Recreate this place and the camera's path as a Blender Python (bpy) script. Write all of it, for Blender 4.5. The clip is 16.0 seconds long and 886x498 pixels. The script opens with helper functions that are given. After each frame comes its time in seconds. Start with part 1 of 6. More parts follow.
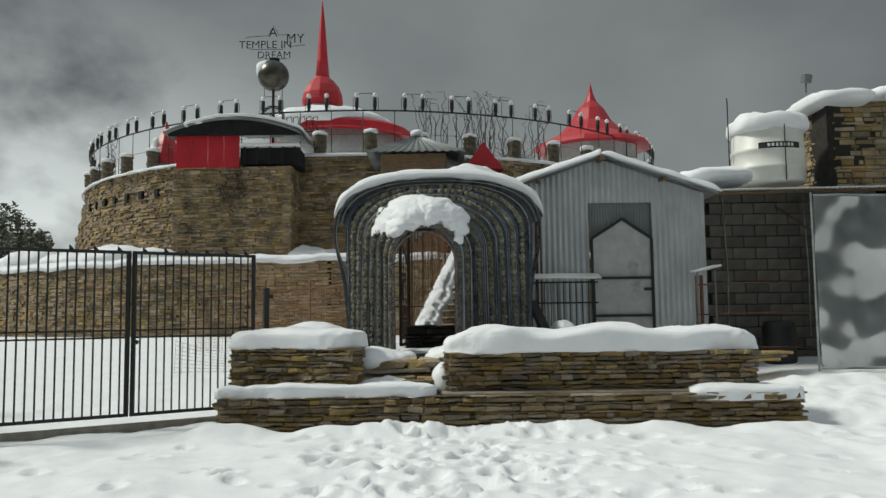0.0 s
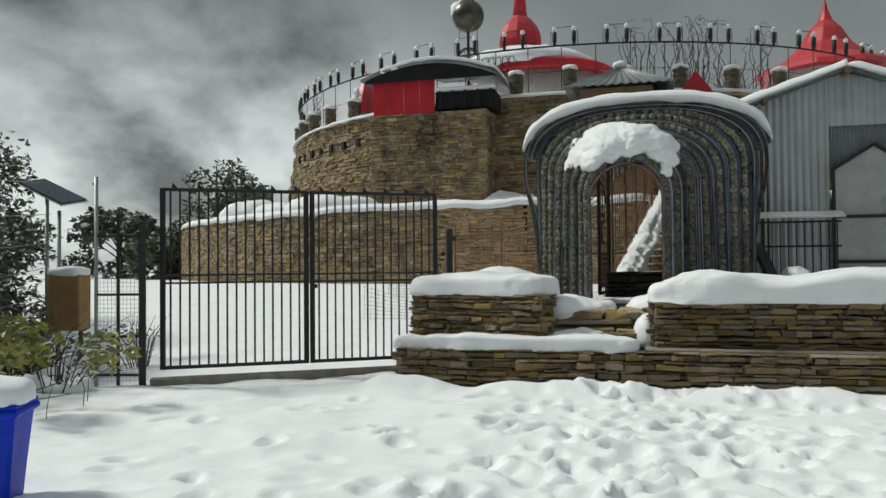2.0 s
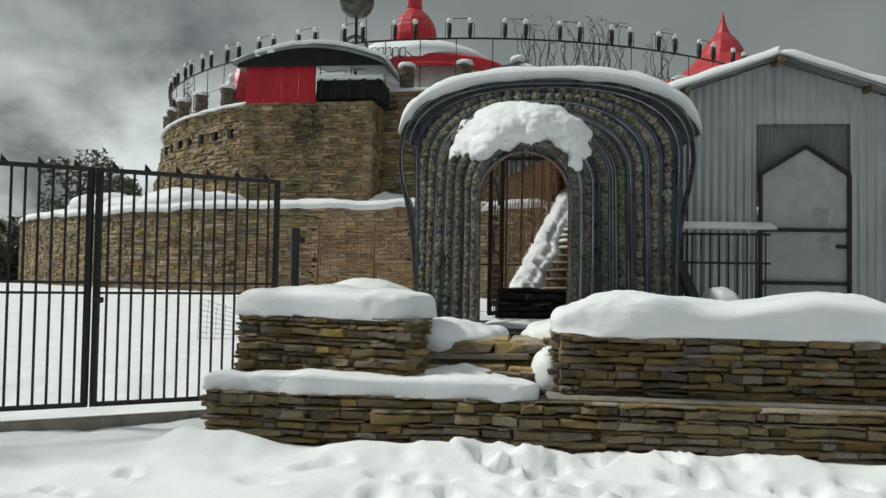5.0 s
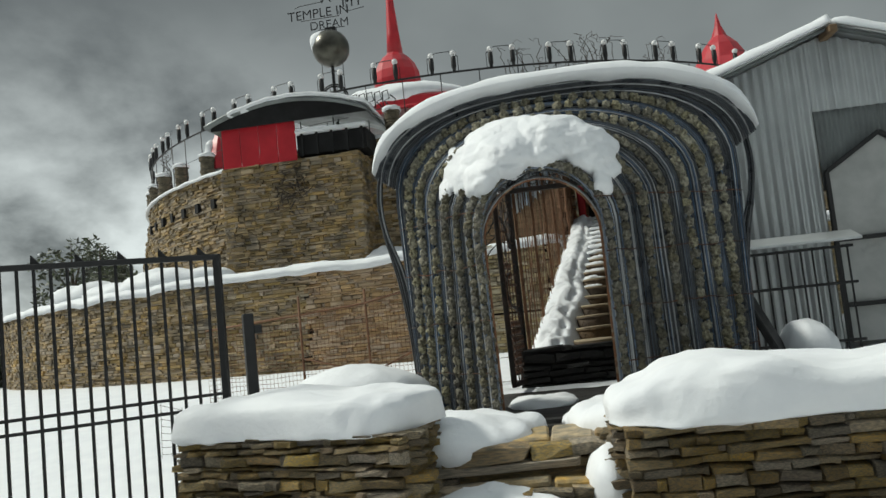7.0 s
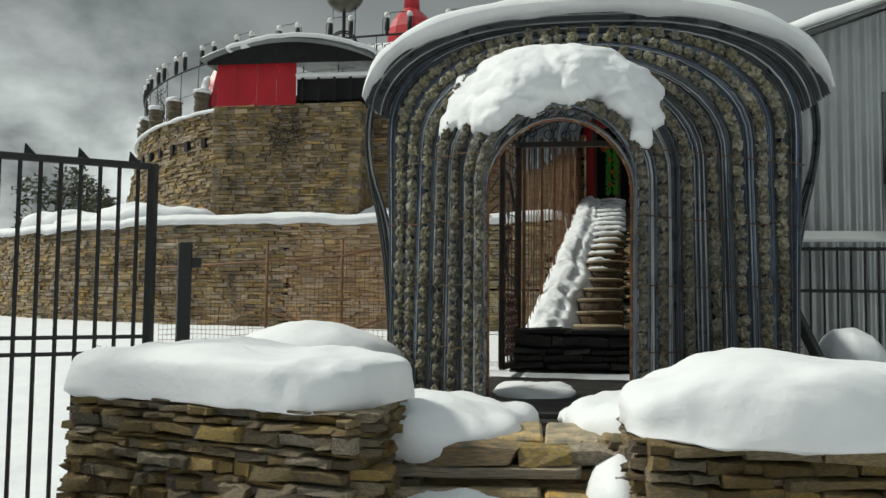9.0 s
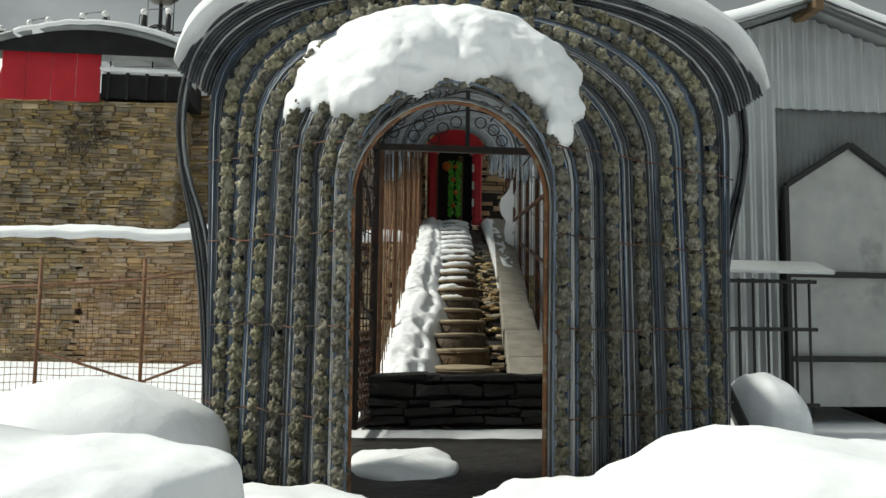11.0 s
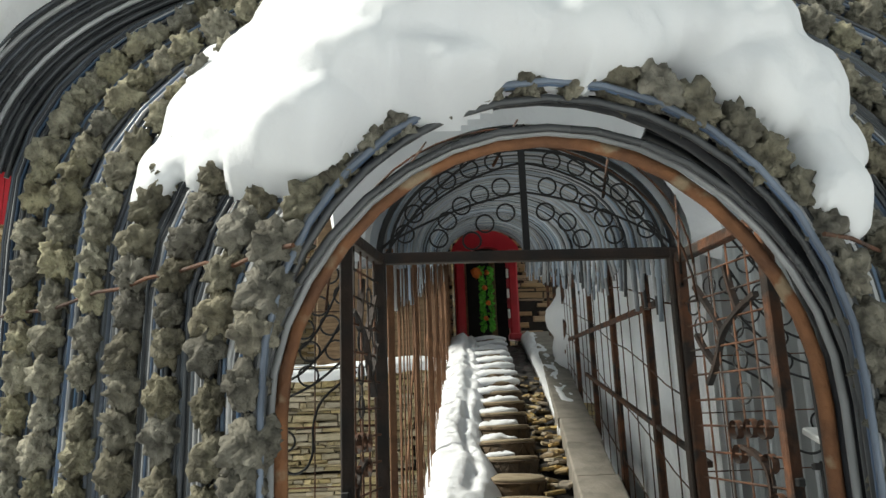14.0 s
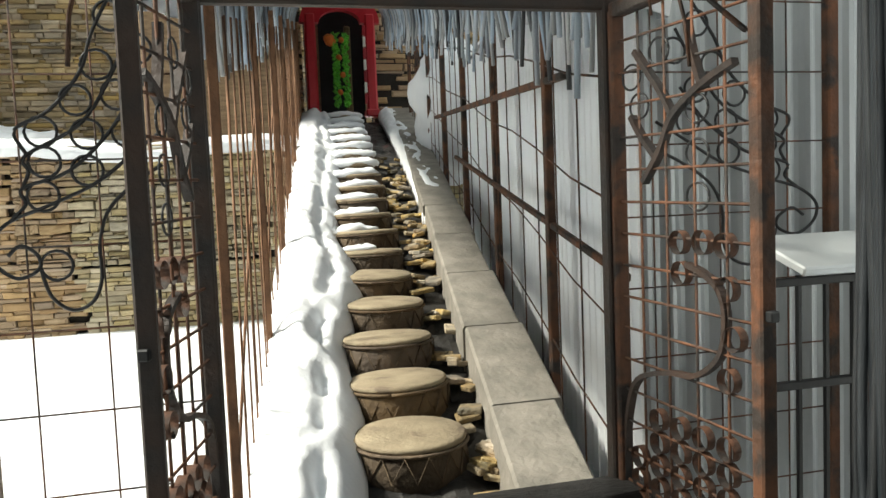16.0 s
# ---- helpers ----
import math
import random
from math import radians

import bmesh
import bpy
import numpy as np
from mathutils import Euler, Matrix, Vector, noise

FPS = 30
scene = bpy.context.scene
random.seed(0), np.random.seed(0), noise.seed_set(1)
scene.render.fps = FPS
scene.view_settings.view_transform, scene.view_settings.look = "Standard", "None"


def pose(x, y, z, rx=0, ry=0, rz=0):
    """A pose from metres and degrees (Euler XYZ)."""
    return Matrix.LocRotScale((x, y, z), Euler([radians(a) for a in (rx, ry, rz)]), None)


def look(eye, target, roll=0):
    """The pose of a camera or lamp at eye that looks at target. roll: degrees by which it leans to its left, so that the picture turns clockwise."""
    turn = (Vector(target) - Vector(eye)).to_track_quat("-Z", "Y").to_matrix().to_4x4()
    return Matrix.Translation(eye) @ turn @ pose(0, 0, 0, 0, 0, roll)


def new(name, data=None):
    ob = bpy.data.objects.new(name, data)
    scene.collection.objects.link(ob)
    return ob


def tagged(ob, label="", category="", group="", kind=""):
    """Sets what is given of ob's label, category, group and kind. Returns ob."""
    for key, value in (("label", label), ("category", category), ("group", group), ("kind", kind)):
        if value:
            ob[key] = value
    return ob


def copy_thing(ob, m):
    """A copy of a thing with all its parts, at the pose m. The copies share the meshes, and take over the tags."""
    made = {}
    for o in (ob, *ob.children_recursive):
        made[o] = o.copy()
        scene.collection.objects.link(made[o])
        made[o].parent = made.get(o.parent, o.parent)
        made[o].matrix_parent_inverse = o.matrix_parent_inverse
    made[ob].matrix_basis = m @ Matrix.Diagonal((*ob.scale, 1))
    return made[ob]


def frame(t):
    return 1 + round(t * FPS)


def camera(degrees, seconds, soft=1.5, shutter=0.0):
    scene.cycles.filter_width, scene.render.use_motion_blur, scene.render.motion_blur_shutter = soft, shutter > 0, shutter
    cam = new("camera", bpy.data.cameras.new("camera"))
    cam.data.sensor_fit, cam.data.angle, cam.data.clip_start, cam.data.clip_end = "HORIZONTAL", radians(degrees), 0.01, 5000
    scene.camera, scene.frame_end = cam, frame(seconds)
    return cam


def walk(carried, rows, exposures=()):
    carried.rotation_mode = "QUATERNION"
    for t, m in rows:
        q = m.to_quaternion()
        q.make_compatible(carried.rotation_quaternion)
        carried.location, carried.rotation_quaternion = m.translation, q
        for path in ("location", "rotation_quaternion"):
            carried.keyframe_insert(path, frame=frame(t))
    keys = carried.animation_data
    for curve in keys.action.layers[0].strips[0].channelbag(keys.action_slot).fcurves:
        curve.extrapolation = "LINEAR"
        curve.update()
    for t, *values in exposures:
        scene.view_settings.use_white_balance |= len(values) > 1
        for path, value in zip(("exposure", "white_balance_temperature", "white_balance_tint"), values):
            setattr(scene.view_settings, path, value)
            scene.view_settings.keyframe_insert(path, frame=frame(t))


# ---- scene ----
cam = camera(59.1, 16.0)
PATH = [
    (0, (-0.043, -0.184, 1.39), (-0.035, 1.809, 1.555), -0.7),
    (0.5, (-0.068, 0.045, 1.392), (-0.138, 2.037, 1.556), -1.7),
    (1, (-0.01, 0.306, 1.356), (-0.187, 2.295, 1.452), -1.7),
    (1.5, (0.071, 0.641, 1.359), (-0.223, 2.618, 1.428), -0.7),
    (2, (0.004, 1.025, 1.307), (-0.505, 2.959, 1.351), -0.5),
    (2.5, (-0.007, 1.43, 1.306), (-0.82, 3.257, 1.309), -0.0),
    (3, (0.057, 1.754, 1.31), (-0.864, 3.528, 1.263), 1.1),
    (3.5, (0.0, 2.128, 1.298), (-0.703, 4.0, 1.262), 1.8),
    (4, (-0.064, 2.508, 1.316), (-0.529, 4.454, 1.32), 1.5),
    (4.5, (-0.09, 2.921, 1.348), (-0.418, 4.893, 1.365), 1.6),
    (4.7, (-0.105, 3.086, 1.345), (-0.38, 5.067, 1.378), 1.9),
    (6.8, (-0.211, 5.094, 1.572), (-0.374, 7.08, 1.749), -3.6),
    (7, (-0.243, 5.217, 1.59), (-0.506, 7.191, 1.769), -5.9),
    (7.5, (-0.245, 5.452, 1.605), (-0.727, 7.386, 1.768), -8.2),
    (8, (-0.246, 5.615, 1.564), (-0.698, 7.561, 1.677), -5.4),
    (8.5, (-0.322, 5.917, 1.52), (-0.619, 7.894, 1.586), -1.6),
    (9, (-0.371, 6.334, 1.488), (-0.624, 8.314, 1.604), 0.6),
    (9.5, (-0.461, 6.759, 1.515), (-0.616, 8.748, 1.646), 1.6),
    (10, (-0.701, 7.062, 1.521), (-0.608, 9.055, 1.648), 1.0),
    (10.2, (-0.74, 7.151, 1.547), (-0.576, 9.138, 1.704), 1.0),
    (12.3, (-0.473, 8.999, 1.639), (-0.247, 10.976, 1.839), 0.5),
    (12.5, (-0.501, 9.17, 1.669), (-0.244, 11.141, 1.889), 0.5),
    (13, (-0.529, 9.456, 1.713), (-0.304, 11.434, 1.903), 1.6),
    (13.5, (-0.601, 9.809, 1.986), (-0.459, 11.791, 2.207), 0.9),
    (14, (-0.538, 9.987, 2.12), (-0.406, 11.934, 2.559), -2.1),
    (14.5, (-0.528, 10.233, 2.215), (-0.333, 12.176, 2.647), -3.2),
    (15, (-0.552, 10.459, 2.146), (-0.172, 12.413, 2.341), -1.4),
    (15.5, (-0.607, 10.738, 2.222), (-0.068, 12.664, 2.247), -1.2),
    (16, (-0.464, 10.971, 2.239), (0.018, 12.906, 2.098), -2.3),
]

# ---- light ----
EXPOSE = [(0.0, -0.1, 6650, 3), (4.7, -0.02, 6650, 3), (6.8, 0.08, 6600, 2), (10.2, 0.2, 6750, 2), (12.3, 1.1, 6750, 3), (13.5, 1.25, 6750, 3), (14.0, 0.75, 6850, 4), (14.5, 0.22, 6850, 4), (15.0, 1.15, 6850, 4), (15.5, 1.35, 6950, 4), (16.0, 1.4, 6950, 4)]
walk(cam, [(t, look(eye, target, roll)) for t, eye, target, roll in PATH], EXPOSE)

SUN_EL, SUN_AZ = 45.0, -86.0          # degrees; azimuth from +y, negative towards -x
world = bpy.data.worlds.new("overcast_sky")
scene.world = world
world.use_nodes = True
wn, wl = world.node_tree.nodes, world.node_tree.links
wn.clear()


def wnode(kind, **kw):
    n = wn.new(kind)
    for k, v in kw.items():
        n.inputs[k].default_value = v
    return n


w_out = wn.new("ShaderNodeOutputWorld")
w_bg = wnode("ShaderNodeBackground", Strength=1.0)
w_sky = wn.new("ShaderNodeTexSky")
w_sky.sky_type, w_sky.sun_disc = "NISHITA", False
w_sky.sun_elevation, w_sky.sun_rotation = radians(SUN_EL), radians(SUN_AZ)
w_tc = wn.new("ShaderNodeTexCoord")
w_map = wn.new("ShaderNodeMapping")
w_map.inputs["Scale"].default_value = (1.0, 1.0, 1.55)
w_map.inputs["Location"].default_value = (3.1, 0.4, 1.2)
w_noise = wnode("ShaderNodeTexNoise", Scale=1.7, Detail=5.0, Roughness=0.48, Distortion=0.0)
w_ramp = wn.new("ShaderNodeValToRGB")
w_ramp.color_ramp.elements[0].position, w_ramp.color_ramp.elements[0].color = 0.36, (0.118, 0.127, 0.133, 1)
w_ramp.color_ramp.elements[1].position, w_ramp.color_ramp.elements[1].color = 0.72, (0.26, 0.278, 0.288, 1)
# the cloud thins towards the sun's side and low down
w_dot = wn.new("ShaderNodeVectorMath")
w_dot.operation = "DOT_PRODUCT"
w_dot.inputs[1].default_value = Vector((-0.86, 0.50, -0.10))
w_thin = wnode("ShaderNodeMapRange")
w_thin.inputs["From Min"].default_value, w_thin.inputs["From Max"].default_value = 0.46, 0.80
w_thin2 = wnode("ShaderNodeTexNoise", Scale=3.6, Detail=7.0, Roughness=0.52, Distortion=0.1)
w_mr2 = wnode("ShaderNodeMapRange")
w_mr2.inputs["From Min"].default_value, w_mr2.inputs["From Max"].default_value = 0.43, 0.60
w_mul = wn.new("ShaderNodeMath")
w_mul.operation = "MULTIPLY"
w_low = wn.new("ShaderNodeSeparateXYZ")
w_lowr = wnode("ShaderNodeMapRange")
w_lowr.inputs["From Min"].default_value, w_lowr.inputs["From Max"].default_value = 0.42, 0.10
w_mul2 = wn.new("ShaderNodeMath")
w_mul2.operation = "MULTIPLY"
w_mix = wn.new("ShaderNodeMix")
w_mix.data_type = "RGBA"
w_mix.inputs[7].default_value = (0.80, 0.84, 0.87, 1)
w_skys = wn.new("ShaderNodeVectorMath")
w_skys.operation = "SCALE"
w_skys.inputs["Scale"].default_value = 0.05
w_mix2 = wn.new("ShaderNodeMix")
w_mix2.data_type = "RGBA"
w_mix2.inputs[0].default_value = 0.92
# overhead the cloud is brighter, as under any overcast sky
w_zen = wnode("ShaderNodeMapRange")
w_zen.inputs["From Min"].default_value, w_zen.inputs["From Max"].default_value = 0.45, 0.95
w_zen.inputs["To Min"].default_value, w_zen.inputs["To Max"].default_value = 1.0, 3.0
wl.new(w_low.outputs["Z"], w_zen.inputs[0])
wl.new(w_zen.outputs[0], w_bg.inputs["Strength"])
for a, b in ((w_tc.outputs["Generated"], w_map.inputs["Vector"]), (w_map.outputs[0], w_noise.inputs["Vector"]),
             (w_noise.outputs[0], w_ramp.inputs[0]), (w_tc.outputs["Generated"], w_dot.inputs[0]),
             (w_dot.outputs["Value"], w_thin.inputs[0]), (w_map.outputs[0], w_thin2.inputs["Vector"]),
             (w_thin2.outputs[0], w_mr2.inputs[0]), (w_thin.outputs[0], w_mul.inputs[0]), (w_mr2.outputs[0], w_mul.inputs[1]),
             (w_tc.outputs["Generated"], w_low.inputs[0]), (w_low.outputs["Z"], w_lowr.inputs[0]),
             (w_mul.outputs[0], w_mul2.inputs[0]), (w_lowr.outputs[0], w_mul2.inputs[1]),
             (w_mul2.outputs[0], w_mix.inputs[0]), (w_ramp.outputs[0], w_mix.inputs[6]),
             (w_sky.outputs[0], w_skys.inputs[0]), (w_skys.outputs[0], w_mix2.inputs[6]), (w_mix.outputs[2], w_mix2.inputs[7]),
             (w_mix2.outputs[2], w_bg.inputs["Color"]), (w_bg.outputs[0], w_out.inputs[0])):
    wl.new(a, b)

sun = new("sun", bpy.data.lights.new("sun", "SUN"))
sun.data.energy, sun.data.angle, sun.data.color = 2.9, radians(9.0), (1.0, 0.97, 0.92)
sx, sy = math.sin(radians(SUN_AZ)), math.cos(radians(SUN_AZ))
sun.matrix_world = look((sx * 30, sy * 30, 30 * math.tan(radians(SUN_EL))), (0, 0, 0))

# ---- materials ----


def material(name, base, second=None, scale=6.0, rough=0.8, metal=0.0, bump=0.3, bump_scale=40.0, vary=0.0, island=False,
             spots=None, spot_at=0.6, spot_scale=3.0, sheen=0.0, sub=0.0, detail=6.0, stretch=(1, 1, 1)):
    m = bpy.data.materials.new(name)
    m.use_nodes = True
    ns, ls = m.node_tree.nodes, m.node_tree.links
    p = ns["Principled BSDF"]
    p.inputs["Roughness"].default_value, p.inputs["Metallic"].default_value = rough, metal
    if sub:
        p.inputs["Subsurface Weight"].default_value = sub
        p.inputs["Subsurface Radius"].default_value = (0.05, 0.06, 0.07)
        p.inputs["Subsurface Scale"].default_value = 0.6
    tc = ns.new("ShaderNodeTexCoord")
    mp = ns.new("ShaderNodeMapping")
    mp.inputs["Scale"].default_value = stretch
    ls.new(tc.outputs["Object"], mp.inputs[0])
    n1 = ns.new("ShaderNodeTexNoise")
    n1.inputs["Scale"].default_value, n1.inputs["Detail"].default_value = scale, detail
    ls.new(mp.outputs[0], n1.inputs["Vector"])
    col = ns.new("ShaderNodeMix")
    col.data_type = "RGBA"
    col.inputs[6].default_value = (*base, 1)
    col.inputs[7].default_value = (*(second or [c * 0.6 for c in base]), 1)
    r = ns.new("ShaderNodeMapRange")
    r.inputs["From Min"].default_value, r.inputs["From Max"].default_value = 0.35, 0.65
    ls.new(n1.outputs[0], r.inputs[0])
    ls.new(r.outputs[0], col.inputs[0])
    out = col.outputs[2]
    if spots:
        n3 = ns.new("ShaderNodeTexNoise")
        n3.inputs["Scale"].default_value, n3.inputs["Detail"].default_value = spot_scale, 5.0
        ls.new(mp.outputs[0], n3.inputs["Vector"])
        r3 = ns.new("ShaderNodeMapRange")
        r3.inputs["From Min"].default_value, r3.inputs["From Max"].default_value = spot_at, spot_at + 0.08
        ls.new(n3.outputs[0], r3.inputs[0])
        mx = ns.new("ShaderNodeMix")
        mx.data_type = "RGBA"
        mx.inputs[7].default_value = (*spots, 1)
        ls.new(out, mx.inputs[6])
        ls.new(r3.outputs[0], mx.inputs[0])
        out = mx.outputs[2]
    if vary:
        if island:
            rnd = ns.new("ShaderNodeNewGeometry").outputs["Random Per Island"]
        else:
            rnd = ns.new("ShaderNodeObjectInfo").outputs["Random"]
        hsv = ns.new("ShaderNodeHueSaturation")
        mr = ns.new("ShaderNodeMapRange")
        mr.inputs["To Min"].default_value, mr.inputs["To Max"].default_value = 1 - vary, 1 + vary
        ls.new(rnd, mr.inputs[0])
        ls.new(mr.outputs[0], hsv.inputs["Value"])
        wt = ns.new("ShaderNodeTexWhiteNoise")
        wt.noise_dimensions = "1D"
        ls.new(rnd, wt.inputs["W"])
        mr2 = ns.new("ShaderNodeMapRange")
        mr2.inputs["To Min"].default_value, mr2.inputs["To Max"].default_value = 1 - vary, 1 + vary * 0.9
        ls.new(wt.outputs["Value"], mr2.inputs[0])
        ls.new(mr2.outputs[0], hsv.inputs["Saturation"])
        mr3 = ns.new("ShaderNodeMapRange")
        mr3.inputs["To Min"].default_value, mr3.inputs["To Max"].default_value = 0.5 - 0.018 * vary, 0.5 + 0.018 * vary
        ls.new(wt.outputs["Color"], mr3.inputs[0])
        ls.new(mr3.outputs[0], hsv.inputs["Hue"])
        ls.new(out, hsv.inputs["Color"])
        out = hsv.outputs[0]
    ls.new(out, p.inputs["Base Color"])
    n2 = ns.new("ShaderNodeTexNoise")
    n2.inputs["Scale"].default_value, n2.inputs["Detail"].default_value = bump_scale, 6.0
    ls.new(mp.outputs[0], n2.inputs["Vector"])
    b = ns.new("ShaderNodeBump")
    b.inputs["Strength"].default_value, b.inputs["Distance"].default_value = bump, 0.02
    ls.new(n2.outputs[0], b.inputs["Height"])
    ls.new(b.outputs[0], p.inputs["Normal"])
    rr = ns.new("ShaderNodeMapRange")
    rr.inputs["To Min"].default_value, rr.inputs["To Max"].default_value = max(0.05, rough - 0.12), min(1, rough + 0.12)
    ls.new(n1.outputs[0], rr.inputs[0])
    ls.new(rr.outputs[0], p.inputs["Roughness"])
    return m


SNOW = material("snow", (0.80, 0.82, 0.84), (0.74, 0.76, 0.79), 3.0, 0.75, bump=0.28, bump_scale=20.0)
SLATE = material("stacked_slate", (0.42, 0.30, 0.15), (0.19, 0.165, 0.115), 9.0, 0.85, bump=1.0, bump_scale=36.0, vary=0.45)
MERLON = material("dark_merlon_stone", (0.17, 0.14, 0.095), (0.08, 0.07, 0.05), 6.0, 0.9, bump=0.9, bump_scale=20.0)
SLATE_FAR = material("fort_stone", (0.36, 0.27, 0.155), (0.19, 0.15, 0.095), 2.0, 0.9, bump=0.8, bump_scale=12.0, vary=0.36, island=True,
                     spots=(0.05, 0.048, 0.042), spot_at=0.66, spot_scale=0.45)
BRICKISH = material("reddish_stone", (0.43, 0.31, 0.19), (0.29, 0.20, 0.12), 3.0, 0.9, bump=0.7, bump_scale=14.0, vary=0.24)
BRICKISH_FAR = material("reddish_stone_rest", (0.43, 0.31, 0.19), (0.29, 0.20, 0.12), 3.0, 0.9, bump=0.7, bump_scale=14.0, vary=0.24, island=True)
MORTAR = material("dark_joint", (0.03, 0.025, 0.02), (0.016, 0.014, 0.011), 5.0, 0.95, bump=0.5)
CONCRETE = material("grey_cement", (0.27, 0.245, 0.21), (0.19, 0.175, 0.15), 7.0, 0.9, bump=0.6, bump_scale=25)
# near-black; on the stair riser this colour carries the shade
DARKSTONE = material("near_black_stone", (0.03, 0.028, 0.026), (0.015, 0.014, 0.013), 6.0, 0.55, bump=0.7, bump_scale=14)
BLACK = material("black_painted_steel", (0.006, 0.0065, 0.007), (0.012, 0.012, 0.013), 9.0, 0.55, bump=0.1)
RUST = material("rusted_steel", (0.045, 0.024, 0.015), (0.15, 0.058, 0.025), 9.0, 0.75, bump=0.4, spots=(0.03, 0.022, 0.018), spot_at=0.52, spot_scale=7)
DARKRUST = material("blackened_steel", (0.013, 0.011, 0.010), (0.040, 0.021, 0.013), 7.0, 0.6, bump=0.3)
TAN = material("tan_stone", (0.50, 0.42, 0.265), (0.35, 0.285, 0.18), 3.0, 0.9, bump=0.7, bump_scale=14.0, vary=0.3)
TAN_FAR = material("tan_stone_rest", (0.50, 0.42, 0.265), (0.35, 0.285, 0.18), 3.0, 0.9, bump=0.7, bump_scale=14.0, vary=0.3, island=True)
HOOP = material("mottled_rust", (0.30, 0.13, 0.055), (0.13, 0.06, 0.032), 9.0, 0.8, bump=0.5, spots=(0.30, 0.22, 0.14), spot_at=0.56, spot_scale=14)
# pale colour paints daylight coming through the vault
VAULT = material("daylit_vault_sheet", (0.62, 0.67, 0.72), (0.50, 0.56, 0.62), 3.0, 0.5, bump=0.1)
RUST_ROD = material("orange_rusted_rod", (0.22, 0.105, 0.05), (0.13, 0.065, 0.035), 12.0, 0.8, bump=0.4)
TIN = material("galvanised_tin", (0.56, 0.585, 0.59), (0.44, 0.46, 0.47), 1.6, 0.38, metal=0.5, bump=0.06, bump_scale=6)
TIN_DARK = material("weathered_tin", (0.20, 0.22, 0.22), (0.13, 0.14, 0.14), 1.6, 0.5, metal=0.5, bump=0.1)
PIPE_D = material("dark_plastic_pipe", (0.03, 0.034, 0.04), (0.065, 0.072, 0.08), 6.0, 0.3, bump=0.05, vary=0.5)
PIPE_B = material("blue_grey_pipe", (0.10, 0.145, 0.215), (0.05, 0.075, 0.115), 4.0, 0.32, bump=0.05, vary=0.45)
# pale pipes, and on the arch painted highlights of the dark pipes
PIPE_L = material("pale_and_highlight_pipe", (0.42, 0.43, 0.44), (0.24, 0.25, 0.26), 4.0, 0.35, bump=0.05, vary=0.35)
SHELLMAT = material("black_sheeting", (0.02, 0.023, 0.028), (0.035, 0.038, 0.045), 5.0, 0.6, bump=0.2)
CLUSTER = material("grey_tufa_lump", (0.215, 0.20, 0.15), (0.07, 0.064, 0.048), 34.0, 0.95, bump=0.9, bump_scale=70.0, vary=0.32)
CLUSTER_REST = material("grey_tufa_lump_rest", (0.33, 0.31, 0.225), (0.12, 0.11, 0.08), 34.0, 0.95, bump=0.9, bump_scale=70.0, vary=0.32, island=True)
DUSTY = material("dusty_steel", (0.20, 0.155, 0.11), (0.10, 0.065, 0.042), 8.0, 0.8, bump=0.3)
HOSE = material("black_hose", (0.016, 0.019, 0.022), (0.03, 0.034, 0.038), 6.0, 0.42, bump=0.05, vary=0.4)
RED = material("red_painted_metal", (0.50, 0.018, 0.03), (0.40, 0.012, 0.022), 2.0, 0.42, bump=0.05)
RED_DEEP = material("deep_red_paint", (0.38, 0.016, 0.028), (0.25, 0.012, 0.02), 2.0, 0.55, bump=0.1)
WHITE = material("white_plastic", (0.74, 0.74, 0.70), (0.64, 0.64, 0.60), 2.0, 0.45, bump=0.08)
DOORBOARD = material("pale_board", (0.42, 0.43, 0.42), (0.34, 0.35, 0.34), 5.0, 0.6, bump=0.15, bump_scale=10, spots=(0.28, 0.29, 0.28), spot_at=0.6)
BLOCK = material("grey_block", (0.13, 0.12, 0.105), (0.085, 0.078, 0.07), 4.0, 0.95, bump=0.6, bump_scale=25, vary=0.25)
FOIL = material("silver_foil", (0.42, 0.43, 0.43), (0.30, 0.31, 0.31), 1.0, 0.16, metal=1.0, bump=0.05, bump_scale=3)
BLUEBIN = material("blue_plastic", (0.002, 0.034, 0.50), (0.002, 0.028, 0.42), 3.0, 0.5, bump=0.03)
BLUEBIN.node_tree.nodes["Principled BSDF"].inputs["Specular IOR Level"].default_value = 0.2
WOOD = material("weathered_wood", (0.20, 0.13, 0.07), (0.12, 0.075, 0.04), 6.0, 0.8, bump=0.4, stretch=(1, 1, 6))
BARK = material("bark", (0.09, 0.07, 0.05), (0.05, 0.04, 0.03), 8.0, 0.95, bump=0.9)
LEAF = material("dark_oak_leaf", (0.115, 0.13, 0.085), (0.07, 0.08, 0.05), 3.0, 0.6, bump=0.1, vary=0.5, island=True)
LEAF_Y = material("yellow_green_leaf", (0.24, 0.25, 0.06), (0.16, 0.17, 0.045), 3.0, 0.6, bump=0.1, vary=0.4, island=True)
TWIG = material("dry_twig", (0.07, 0.055, 0.042), (0.045, 0.036, 0.03), 8.0, 0.95, bump=0.3)
GALV = material("galvanised_pole", (0.34, 0.36, 0.36), (0.22, 0.25, 0.24), 5.0, 0.5, metal=0.5, bump=0.05)
GLOBE = material("white_globe", (0.8, 0.8, 0.8), (0.7, 0.7, 0.7), 3.0, 0.3)
# tin lightened in colour to carry the sun on the shed's left side
TIN_SUNLIT = material("sunlit_tin", (0.90, 0.92, 0.94), (0.80, 0.83, 0.87), 1.6, 0.34, metal=0.3, bump=0.06, bump_scale=6)
